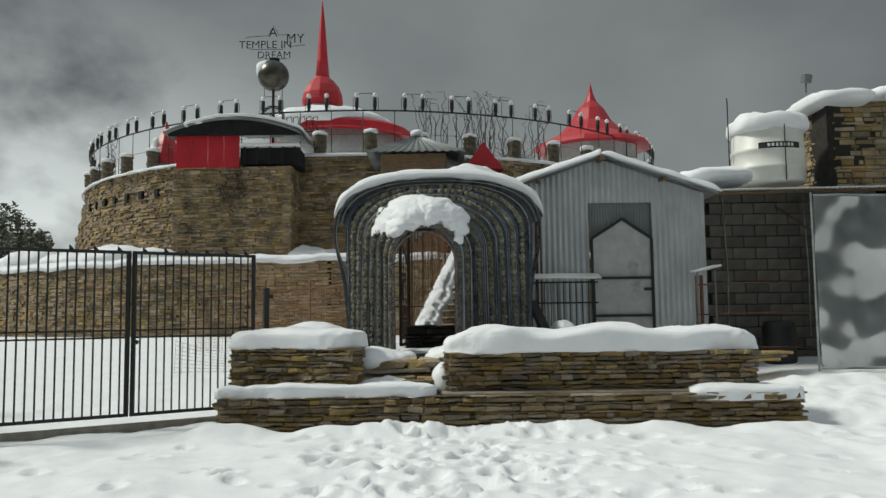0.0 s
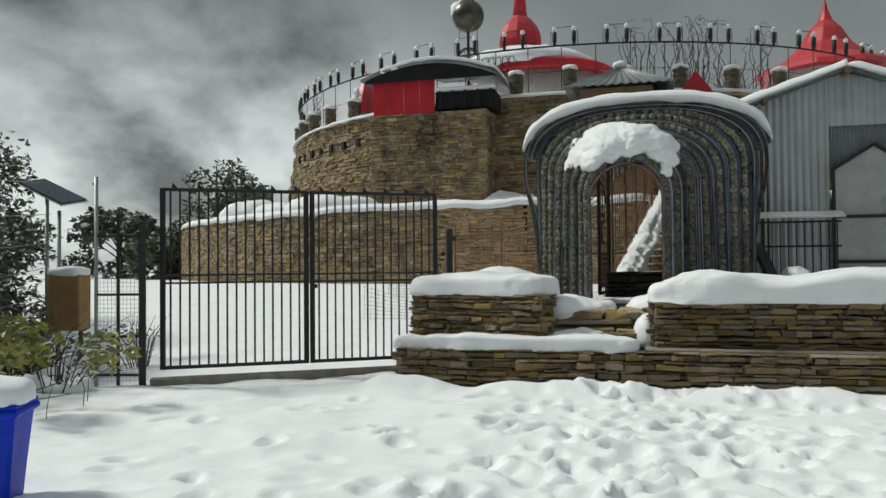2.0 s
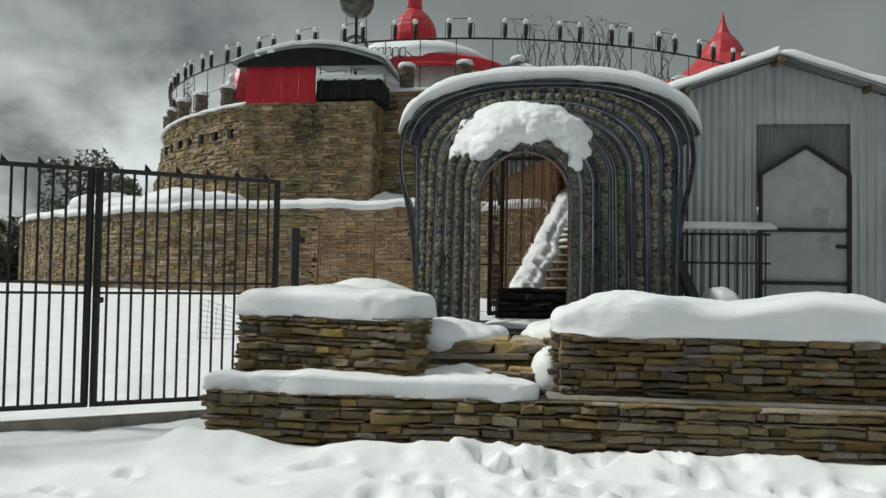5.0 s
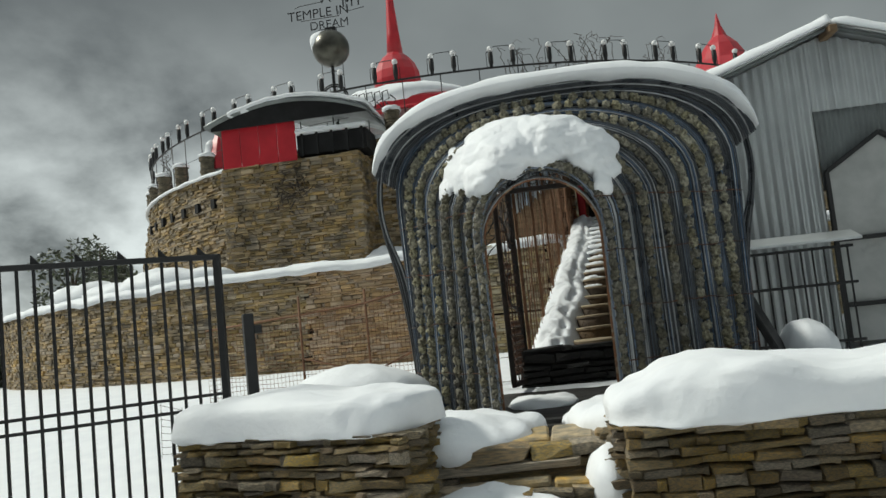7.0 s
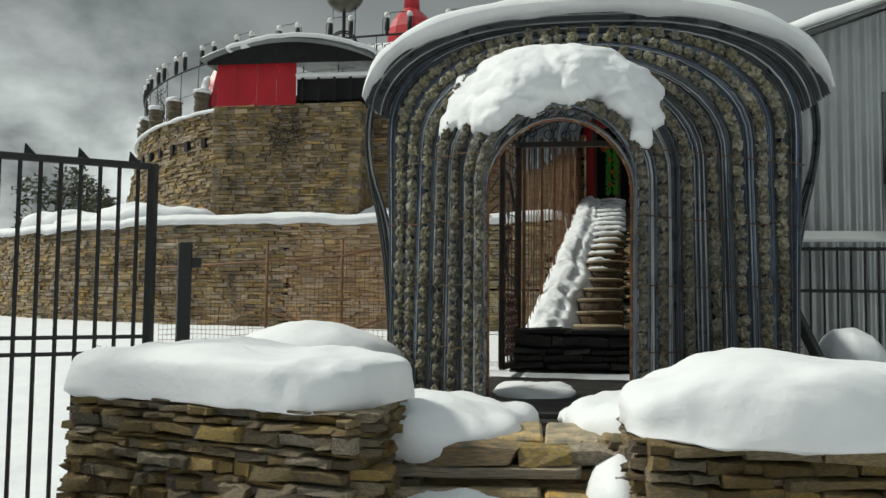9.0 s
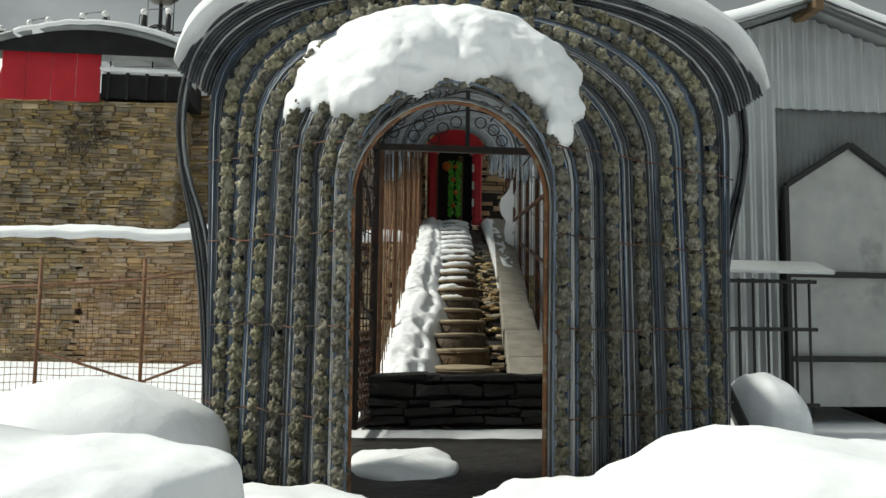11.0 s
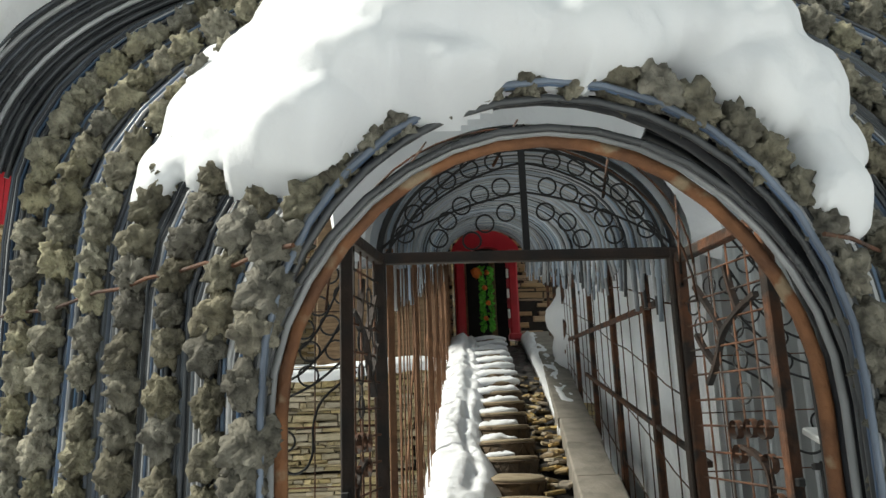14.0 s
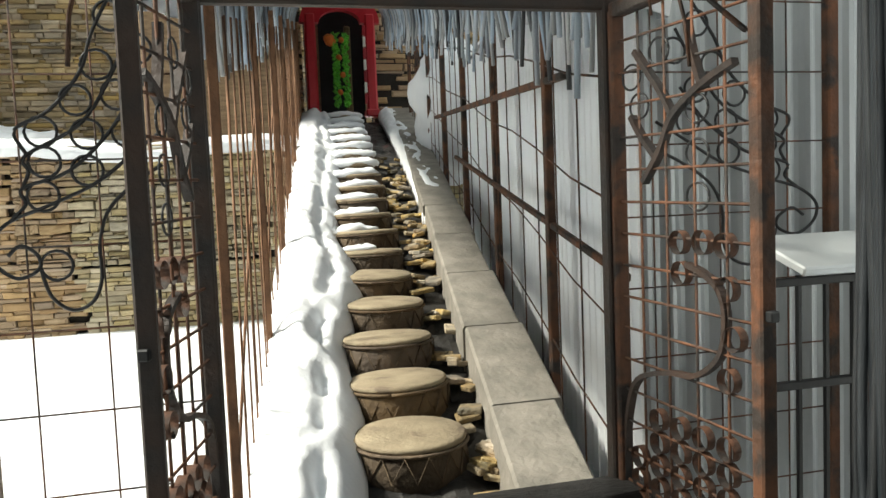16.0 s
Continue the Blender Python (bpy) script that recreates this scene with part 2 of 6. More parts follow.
# blue-grey pipe lightened in colour for the daylight inside the vault
PIPE_V = material("daylit_blue_pipe", (0.38, 0.45, 0.53), (0.25, 0.30, 0.36), 4.0, 0.4, bump=0.05, vary=0.45)
BRASS = material("dull_bronze", (0.11, 0.105, 0.085), (0.05, 0.048, 0.04), 2.5, 0.35, metal=0.7, bump=0.1)
DRUM = material("drum_wood", (0.13, 0.09, 0.055), (0.07, 0.05, 0.033), 9.0, 0.85, bump=0.5, vary=0.25)
HIDE = material("worn_drumhead", (0.33, 0.27, 0.18), (0.24, 0.19, 0.125), 7.0, 0.85, bump=0.4, spots=(0.17, 0.13, 0.09), spot_at=0.6, spot_scale=6)
GREEN = material("green_garland", (0.13, 0.52, 0.04), (0.07, 0.36, 0.03), 12.0, 0.6, bump=0.5)
ORANGE = material("orange_petals", (0.65, 0.16, 0.02), (0.5, 0.1, 0.02), 12.0, 0.7, bump=0.5)
# near-black colour that stands in for shade inside openings
SHADE_BLACK = material("shade_black", (0.012, 0.012, 0.013), (0.008, 0.008, 0.008), 3.0, 0.9)
PANEL = material("solar_cells", (0.02, 0.025, 0.05), (0.03, 0.035, 0.06), 5.0, 0.15, bump=0.02)
BROWNBOX = material("brown_fibreboard", (0.30, 0.18, 0.07), (0.22, 0.13, 0.05), 4.0, 0.8, bump=0.2)

# ---- shape helpers ----


class Geo:
    def __init__(self):
        self.v, self.f = [], []

    def add(self, verts, faces):
        k = len(self.v)
        self.v.extend([tuple(p) for p in verts])
        self.f.extend([tuple(i + k for i in f) for f in faces])
        return self

    def box(self, c, s, rz=0.0, bev=0.0, rx=0.0, ry=0.0):
        hx, hy, hz = s[0] / 2, s[1] / 2, s[2] / 2
        m = pose(c[0], c[1], c[2], rx, ry, rz)
        b = min(bev, hx * 0.9, hy * 0.9, hz * 0.9)
        if b <= 0:
            pts = [(x, y, z) for z in (-hz, hz) for x, y in ((-hx, -hy), (hx, -hy), (hx, hy), (-hx, hy))]
            fs = [(3, 2, 1, 0), (4, 5, 6, 7), (0, 1, 5, 4), (1, 2, 6, 5), (2, 3, 7, 6), (3, 0, 4, 7)]
            return self.add([m @ Vector(p) for p in pts], fs)
        rings = ((-hz, b), (-hz + b, 0), (hz - b, 0), (hz, b))
        pts, fs = [], []
        for z, ins in rings:
            x, y = hx - ins, hy - ins
            q = b - ins
            pts += [(-x + q, -y, z), (x - q, -y, z), (x, -y + q, z), (x, y - q, z), (x - q, y, z), (-x + q, y, z), (-x, y - q, z), (-x, -y + q, z)]
        for r in range(3):
            for i in range(8):
                j = (i + 1) % 8
                fs.append((r * 8 + i, r * 8 + j, r * 8 + 8 + j, r * 8 + 8 + i))
        fs += [tuple(range(7, -1, -1)), tuple(range(24, 32))]
        return self.add([m @ Vector(p) for p in pts], fs)

    def tube(self, pts, r, n=6, caps=True, taper=None):
        pts = [Vector(p) for p in pts]
        vs, fs = [], []
        up = Vector((0.13, 0.27, 0.95))
        for i, p in enumerate(pts):
            d = (pts[min(i + 1, len(pts) - 1)] - pts[max(i - 1, 0)])
            d = d.normalized() if d.length > 1e-9 else Vector((0, 0, 1))
            a = d.cross(up)
            if a.length < 0.1:
                a = d.cross(Vector((1, 0, 0)))
            a.normalize()
            b = d.cross(a)
            rr = r if taper is None else r + (taper - r) * i / (len(pts) - 1)
            for k in range(n):
                t = 2 * math.pi * k / n
                vs.append(p + a * (math.cos(t) * rr) + b * (math.sin(t) * rr))
        for i in range(len(pts) - 1):
            for k in range(n):
                j = (k + 1) % n
                fs.append((i * n + k, (i + 1) * n + k, (i + 1) * n + j, i * n + j))
        if caps:
            fs += [tuple(range(n)), tuple(range(len(vs) - 1, len(vs) - n - 1, -1))]
        return self.add(vs, fs)

    def lathe(self, prof, c=(0, 0, 0), n=24, sx=1.0, sy=1.0):
        vs, fs = [], []
        for r, z in prof:
            for k in range(n):
                t = 2 * math.pi * k / n
                vs.append((c[0] + math.cos(t) * r * sx, c[1] + math.sin(t) * r * sy, c[2] + z))
        for i in range(len(prof) - 1):
            for k in range(n):
                j = (k + 1) % n
                fs.append((i * n + k, i * n + j, (i + 1) * n + j, (i + 1) * n + k))
        fs += [tuple(range(n - 1, -1, -1)), tuple(range(len(vs) - n, len(vs)))]
        return self.add(vs, fs)

    def blob(self, c, s, p=1.0, amp=0.1, freq=2.0, n=16, seed=0.0, rz=0.0, flat=None):
        """A closed lumpy body: p below 1 squares it off; flat cuts it off below."""
        vs, fs = [], []
        m = pose(*c, 0, 0, rz)

        def sg(t):
            return math.copysign(abs(t) ** p, t)
        nu = n * 2
        for i in range(n + 1):
            ph = -math.pi / 2 + math.pi * i / n
            for k in range(nu):
                th = 2 * math.pi * k / nu
                d = Vector((sg(math.cos(ph)) * sg(math.cos(th)), sg(math.cos(ph)) * sg(math.sin(th)), sg(math.sin(ph))))
                q = Vector((d.x * s[0], d.y * s[1], d.z * s[2]))
                w = q * freq + Vector((seed, seed * 1.7, 3.1 * seed))
                e = noise.noise(w) + 0.5 * noise.noise(w * 2.3) + 0.25 * noise.noise(w * 5.1)
                nn = Vector((d.x / max(s[0], 0.01), d.y / max(s[1], 0.01), d.z / max(s[2], 0.01))).normalized()
                q = q + nn * e * amp
                if flat is not None and q.z < flat:
                    q.z = flat + 0.15 * (q.z - flat)
                vs.append(m @ q)
        for i in range(n):
            for k in range(nu):
                j = (k + 1) % nu
                fs.append((i * nu + k, i * nu + j, (i + 1) * nu + j, (i + 1) * nu + k))
        return self.add(vs, fs)

    def pebbly(self, s, amp, freq, n, seed):
        """A rough knobbly lump, one closed skin."""
        vs, fs = [], []
        nu = n * 2
        for i in range(n + 1):
            ph = -math.pi / 2 + math.pi * i / n
            for k in range(nu):
                th = 2 * math.pi * k / nu
                d = Vector((math.cos(ph) * math.cos(th), math.cos(ph) * math.sin(th), math.sin(ph)))
                q = Vector((d.x * s[0], d.y * s[1], d.z * s[2]))
                w = q * freq + Vector((seed * 5.3, seed, seed * 2.1))
                f1 = noise.voronoi(w)[0][0]
                f2 = noise.noise(w * 2.7)
                vs.append(q + d * amp * (0.75 - 1.6 * f1 + 0.35 * f2))
        for i in range(n):
            for k in range(nu):
                j = (k + 1) % nu
                fs.append((i * nu + k, i * nu + j, (i + 1) * nu + j, (i + 1) * nu + k))
        return self.add(vs, fs)

    def sheet(self, fn, nu, nv, thick=None):
        """A grid of fn(u, v), u and v from 0 to 1; thick: a vector, the second side's offset."""
        vs, fs = [], []
        for i in range(nu + 1):
            for j in range(nv + 1):
                vs.append(Vector(fn(i / nu, j / nv)))
        w = nv + 1
        for i in range(nu):
            for j in range(nv):
                fs.append((i * w + j, (i + 1) * w + j, (i + 1) * w + j + 1, i * w + j + 1))
        if thick is not None:
            k, t = len(vs), Vector(thick)
            vs += [p + t for p in vs]
            fs += [tuple(k + q for q in reversed(f)) for f in list(fs)]
            edge = [(i, 0) for i in range(nu + 1)] + [(nu, j) for j in range(1, nv + 1)] + [(i, nv) for i in range(nu - 1, -1, -1)] + [(0, j) for j in range(nv - 1, 0, -1)]
            ids = [i * w + j for i, j in edge]
            for a, b in zip(ids, ids[1:] + ids[:1]):
                fs.append((a, k + a, k + b, b))
        return self.add(vs, fs)

    def data(self, name, mat, smooth=False):
        me = bpy.data.meshes.new(name)
        me.from_pydata(self.v, [], self.f)
        me.materials.append(mat)
        if smooth:
            me.shade_smooth()
        me.update()
        return me


def smooth(pts, n=5):
    """A Catmull-Rom curve through pts."""
    pts, out = [Vector(q) for q in pts], []
    for q in range(len(pts) - 1):
        a, b, c, d = pts[max(0, q - 1)], pts[q], pts[q + 1], pts[min(len(pts) - 1, q + 2)]
        for k in range(n):
            f = k / n
            out.append(0.5 * (2 * b + (c - a) * f + (2 * a - 5 * b + 4 * c - d) * f * f + (3 * b - a - 3 * c + d) * f ** 3))
    return out + [pts[-1]]


def part(name, geo, mat, parent=None, label="", smooth=False):
    ob = new(name, geo.data(name, mat, smooth))
    ob.parent = parent
    if label:
        ob["label"] = label
    return ob


def thing(name, label, category, at=(0, 0, 0), group="", kind=""):
    ob = new(name)
    ob.empty_display_size = 0.1
    ob.location = at
    return tagged(ob, label, category, group, kind)


def solid(name, geo, mat, label, category="", group="", kind="", smooth=False):
    return tagged(part(name, geo, mat, None, "", smooth), label, category, group, kind)


def corrugated(geo, a, b, z0, z1a, z1b=None, pitch=0.09, amp=0.012, thick=0.004):
    """An upright corrugated sheet from a to b (plan points); its top may slope."""
    a, b = Vector((*a, 0)), Vector((*b, 0))
    d = b - a
    nrm = Vector((d.y, -d.x, 0)).normalized()
    z1b = z1a if z1b is None else z1b
    n = max(4, int(d.length / pitch * 6))

    def fn(u, v):
        p = a + d * u + nrm * amp * math.sin(2 * math.pi * u * d.length / pitch)
        top = z1a + (z1b - z1a) * u
        return (p.x, p.y, z0 + (top - z0) * v)
    return geo.sheet(fn, n, 1, nrm * -thick)


STONE_KINDS = {}


def stone_kind(mat, i):
    key = (mat.name, i)
    if key not in STONE_KINDS:
        rnd = random.Random(i * 7 + 3)
        g = Geo()
        wedge = rnd.choice((0.0, 0.0, 0.12, -0.12))
        ring = [(-0.5, -0.5), (rnd.uniform(-0.25, 0.25), -0.5), (0.5, -0.5), (0.5, 0.5), (rnd.uniform(-0.25, 0.25), 0.5), (-0.5, 0.5)]
        ring = [(u + rnd.uniform(-0.05, 0.05), v * (1 + wedge * u * 2) + rnd.uniform(-0.13, 0.13)) for u, v in ring]
        vs = [(u, 0.5, v) for u, v in ring] + [(u, -0.30 + rnd.uniform(-0.06, 0.06), v) for u, v in ring]
        vs += [(u * 0.93, -0.5 + rnd.uniform(-0.12, 0.10), v * 0.74 + rnd.uniform(-0.05, 0.05)) for u, v in ring]
        fs = [(5, 4, 3, 2, 1, 0), (12, 13, 16, 17), (13, 14, 15, 16)]
        for q in (0, 6):
            for k in range(6):
                m = (k + 1) % 6
                fs.append((q + k, q + m, q + 6 + m, q + 6 + k))
        g.add(vs, fs)
        STONE_KINDS[key] = g.data("stone", mat)
    return STONE_KINDS[key]


def courses(length, z0, z1, row, run, rnd):
    """Yields u, z, length and height of stones in rough courses."""
    z = z0
    while z < z1 - row * 0.3:
        h = min(row * rnd.choice((0.5, 0.7, 0.9, 1.0, 1.2, 1.6)) * rnd.uniform(0.9, 1.1), z1 - z)
        u = -rnd.uniform(0, run * 0.4)
        while u < length:
            w = run * rnd.choice((0.4, 0.6, 0.8, 1.0, 1.2, 1.5, 1.9)) * rnd.uniform(0.85, 1.15)
            a, b = max(u, 0), min(u + w, length)
            if b - a > 0.03:
                yield (a + b) / 2, z + h / 2, b - a, h
            u += w
        z += h


def stone_face(parent, a, b, z0, z1, mat, row=0.055, run=0.24, depth=0.14, seed=1, rough=0.02, limit=640):
    """A face of stacked stones from a to b, each one a piece; the outside is to the right of the way from a to b."""
    rnd = random.Random(seed)
    a, b = Vector((*a, 0)), Vector((*b, 0))
    d = b - a
    ang = math.atan2(d.y, d.x)
    nrm = Vector((d.y, -d.x, 0)).normalized()
    k = 0
    for u, z, w, h in courses(d.length, z0, z1, row, run, rnd):
        o = new("stone", stone_kind(mat, rnd.randrange(10)))
        p = a + d * (u / d.length) + nrm * rnd.uniform(-rough, rough)
        o.matrix_basis = pose(p.x, p.y, z, rnd.uniform(-4, 4), rnd.gauss(0, 1.8), math.degrees(ang) + rnd.uniform(-5, 5)) @ Matrix.Diagonal((w * rnd.uniform(0.96, 1.06), depth, h * rnd.uniform(0.70, 1.06), 1))
        o.parent = parent
        k += 1
        if k >= limit:
            break


def stone_mass(geo, fn, length, z0, z1, row, run, depth, seed, rough=0.03, keep=None):
    """Joined stones along fn(u) -> x, y, nx, ny."""
    rnd = random.Random(seed)
    for u, z, w, h in courses(length, z0, z1, row, run, rnd):
        if keep and not keep(u, z):
            continue
        x, y, nx, ny = fn(u)
        tx, ty = -ny, nx
        out = rnd.uniform(-rough, rough)
        hw, hh, e = w * 0.487, h * 0.47, min(0.02, h * 0.2)
        pts = []
        for o, ww, zz in ((-depth, hw, hh), (out - e, hw, hh), (out, hw - e, hh - e)):
            for su, sz in ((-1, -1), (1, -1), (1, 1), (-1, 1)):
                j = rnd.uniform(-0.012, 0.012)
                pts.append((x + nx * o + tx * su * (ww + j), y + ny * o + ty * su * (ww + j), z + sz * zz + j * 0.5))
        fs = []
        for q in (0, 4):
            for k in range(4):
                m = (k + 1) % 4
                fs.append((q + k, q + m, q + 4 + m, q + 4 + k))
        fs.append((8, 9, 10, 11))
        geo.add(pts, fs)


def step01(t):
    t = max(0.0, min(1.0, t))
    return t * t * (3 - 2 * t)


FORT, TERR = Vector((-3.2, 41.1)), Vector((-2.0, 40.0))
R_FORT, R_TERR = 14.2, 19.7

# ---- the large structure ----


def ground_z(x, y):
    z = 0.0
    z += 0.85 * step01((y - 10.0) / 10.0)                       # the yard climbs to the terrace
    z -= 0.16 * max(0.0, -7.0 - x) * step01((13.0 - y) / 6.0)    # the slope falls away beyond the fence
    z += (0.26 - 0.2 * step01((y - 12) / 6)) * step01((x - 3.6) / 2.5) * step01((y - 8.6) / 2.5)
    z += 0.62 * step01((x + 2.7) / 1.4) * step01((y - 10.0) / 0.8) * (1 - step01((y - 12.5) / 6.0)) * (1 - step01((x - 3.4) / 1.2))
    if y < 3:
        z += 0.03 * min(3 - y, 30)
    r = math.hypot(x, y - 8)
    if r > 70:
        z -= 0.09 * (r - 70)
    return z


prints = []
rnd0 = random.Random(11)
for i in range(560):
    t = rnd0.random()
    px = rnd0.gauss(0.1, 0.75) if t < 0.7 else rnd0.uniform(-5, 4.5)
    py = rnd0.uniform(1.0, 9.2) if t < 0.7 else rnd0.uniform(0.5, 8.8)
    prints.append((px, py, rnd0.uniform(0, 6.28), rnd0.uniform(0.02, 0.07), rnd0.uniform(0.6, 1.05)))
cells = {}
for q in prints:
    cells.setdefault((int(q[0] // 1), int(q[1] // 1)), []).append(q)


def snow_relief(x, y):
    v = Vector((x * 0.9, y * 0.9, 4.0))
    e = 0.045 * noise.noise(v) + 0.028 * noise.noise(v * 2.7) + 0.012 * noise.noise(v * 6.5)
    if -8 < x < 7 and -1 < y < 10:
        i, j = int(x // 1), int(y // 1)
        for a in (-1, 0, 1):
            for b in (-1, 0, 1):
                for px, py, an, dp, sc in cells.get((i + a, j + b), ()):
                    dx, dy = x - px, y - py
                    if abs(dx) < 0.4 and abs(dy) < 0.4:
                        lx = (dx * math.cos(an) + dy * math.sin(an)) / (0.15 * sc)
                        ly = (-dx * math.sin(an) + dy * math.cos(an)) / (0.085 * sc)
                        d = lx * lx + ly * ly
                        e += -dp * math.exp(-d * d * 0.9) + dp * 0.35 * math.exp(-((math.sqrt(d) - 1.5) ** 2) * 7)
    if x > 3.6:
        e += step01((x - 3.6) / 0.6) * (0.07 * noise.noise(v * 2.2 + Vector((5, 1, 0))) + 0.045 * noise.noise(v * 4.4))
    # drifted lip along the foot of the low wall
    e += 0.16 * math.exp(-((y - 9.05) / 0.24) ** 2) * step01((x + 3.2) / 0.5) * step01((4.8 - x) / 0.5) * (0.55 + 0.9 * noise.noise(Vector((x * 1.6, 0.3, 7.0))))
    return e


def axis_lines(lo, hi, fine, far, grow=1.35):
    out = [lo + fine * i for i in range(int((hi - lo) / fine) + 1)]
    s, p = fine * 3, out[-1]
    while p < far:
        p += s
        s *= grow
        out.append(p)
    s, p = fine * 3, lo
    while p > -far:
        p -= s
        s *= grow
        out.insert(0, p)
    return out


gx, gy = axis_lines(-8.0, 7.6, 0.045, 900), axis_lines(-3.0, 12.0, 0.045, 900)
gg = Geo()
for x in gx:
    for y in gy:
        gg.v.append((x, y, ground_z(x, y) + snow_relief(x, y) * (1 - 0.85 * step01(max(-8 - x, x - 7.4, -3 - y, y - 11.8, 0) / 1.5))))
w = len(gy)
for i in range(len(gx) - 1):
    for j in range(w - 1):
        gg.f.append((i * w + j, (i + 1) * w + j, (i + 1) * w + j + 1, i * w + j + 1))
solid("ground", gg, SNOW, "trodden white snow over open uneven ground", "ground", kind="structure", smooth=True)

# terrace: snow-covered ring between the lower wall and the fort
tg = Geo()
prof = [(R_TERR + 0.07, 2.90), (R_TERR, 2.98), (R_TERR - 0.5, 3.02), (17.5, 3.08), (15.5, 3.22), (13.0 + 0.2, 3.5), (13.0 - 1.0, 3.6)]


def terrace_fn(u, v):
    th = math.radians(150 + 240 * u)
    k = v * (len(prof) - 1)
    i = min(int(k), len(prof) - 2)
    r = prof[i][0] + (prof[i + 1][0] - prof[i][0]) * (k - i)
    z = prof[i][1] + (prof[i + 1][1] - prof[i][1]) * (k - i)
    x, y = TERR.x + r * math.cos(th), TERR.y + r * math.sin(th)
    if 19.5 < y < 24.2:                     # cut through by the stair
        c = 0.15 + 0.102 * (y - 13.5)
        f = 1 - step01((abs(x - c) - 0.72) / 0.10)
        z = z * (1 - f) + (1.2 + 0.2556 * (y - 14.3) - 0.45) * f
    z += 0.10 * noise.noise(Vector((x, y, 2)) * 0.8) + 0.03 * noise.noise(Vector((x, y, 9)) * 3.0)
    return (x, y, z)


tg.sheet(terrace_fn, 900, 40, (0, 0, -0.12))
solid("terrace_snow", tg, SNOW, "deep snow lying on the stone terrace below the fort", "snow", kind="structure", smooth=True)


def terr_at(u, r=R_TERR):
    th = math.radians(150) + u / r
    return (TERR.x + r * math.cos(th), TERR.y + r * math.sin(th), math.cos(th), math.sin(th))


def terr_len(x):
    """The length along the terrace wall at which it has that x on its near side."""
    th = -math.acos((x - TERR.x) / R_TERR) + 2 * math.pi
    return (th - math.radians(150)) * R_TERR


wall_low = thing("wall_terrace", "curved lower terrace wall of stacked tan and reddish stone", "wall", kind="structure")
core = Geo()
for u0, u1 in ((0.0, terr_len(0.05)), (terr_len(1.62), R_TERR * math.radians(240))):
    core.sheet(lambda u, v, u0=u0, u1=u1: (lambda q: (q[0] - q[2] * 0.10, q[1] - q[3] * 0.10, 0.3 + 2.62 * v))(terr_at(u0 + (u1 - u0) * u)), 120, 1, (0.0, 0.25, 0.0))
part("wall_core", core, MORTAR, wall_low)
near0, near1 = terr_len(-2.9), terr_len(-0.3)
tm = Geo()
stone_mass(tm, terr_at, R_TERR * math.radians(240), 0.55, 2.92, 0.058, 0.19, 0.2, 5, 0.03,
           keep=lambda u, z: terr_at(u)[0] < -5.2 and not (near0 < u < near1 and z > 1.5) and not (0.05 < terr_at(u)[0] < 1.62 and terr_at(u)[1] < TERR.y))
o = part("masonry", tm, SLATE_FAR, wall_low)
tm = Geo()
stone_mass(tm, terr_at, R_TERR * math.radians(240), 0.55, 2.92, 0.058, 0.18, 0.2, 6, 0.03,
           keep=lambda u, z: -5.2 <= terr_at(u)[0] < -2.3 and not (near0 < u < near1 and z > 1.6) and not (0.05 < terr_at(u)[0] < 1.62 and terr_at(u)[1] < TERR.y))
tagged(part("masonry", tm, BRICKISH_FAR, wall_low, "reddish stone"), kind="stuff")
tm = Geo()
stone_mass(tm, terr_at, R_TERR * math.radians(240), 0.55, 2.92, 0.06, 0.17, 0.2, 7, 0.03,
           keep=lambda u, z: terr_at(u)[0] >= -2.3 and terr_at(u)[1] < TERR.y and not (near0 < u < near1 and z > 1.6) and not 0.05 < terr_at(u)[0] < 1.62)
tagged(part("masonry", tm, TAN_FAR, wall_low, "tan stone"), kind="stuff")
tagged(o, "", "", "", "stuff")
TERRACE_PIECES = (near0, near1)

# ---- the fort ----
fort = thing("fort", "round stone fort with red panels, red domes and a crenellated parapet", "building")


def fort_at(u, r=R_FORT):
    th = math.radians(165) + u / r
    return (FORT.x + r * math.cos(th), FORT.y + r * math.sin(th), math.cos(th), math.sin(th))


FORT_LEN = R_FORT * math.radians(210)
core = Geo()
core.sheet(lambda u, v: (lambda q: (q[0] - q[2] * 0.12 + q[2] * 0.7 * (1 - v), q[1] - q[3] * 0.12 + q[3] * 0.7 * (1 - v), 2.9 + 4.1 * v))(fort_at(u * FORT_LEN)), 160, 1, (0, 0.4, 0))
fort_wall = part("wall", core, MORTAR, fort)


fm = Geo()
for band in range(6):
    z0, z1 = 2.9 + band * 0.69, 2.9 + (band + 1) * 0.69
    lean = 0.7 * (1 - (band + 0.5) / 6)
    stone_mass(fm, lambda u, k=lean: fort_at(u * R_FORT / (R_FORT), R_FORT + k), FORT_LEN, z0, z1, 0.088, 0.27, 0.3, 20 + band, 0.05)
tagged(part("masonry", fm, SLATE_FAR, fort_wall), kind="stuff")
# parapet walk snow
sg = Geo()
sg.sheet(lambda u, v: (lambda q: (q[0], q[1], 7.0 + 0.09 * math.sin(math.pi * v) + 0.04 * noise.noise(Vector((u * 90, v, 1)))))(fort_at(u * FORT_LEN, R_FORT + 0.22 - 0.75 * v)), 260, 6, (0, 0, -0.1))
part("parapet_snow", sg, SNOW, fort, "snow along the parapet", smooth=True)
# rooftop slab behind the parapet
rg = Geo()
rg.lathe([(R_FORT - 0.4, 6.0), (R_FORT - 0.45, 6.6), (R_FORT - 0.6, 6.75)], (FORT.x, FORT.y, 0), 64)
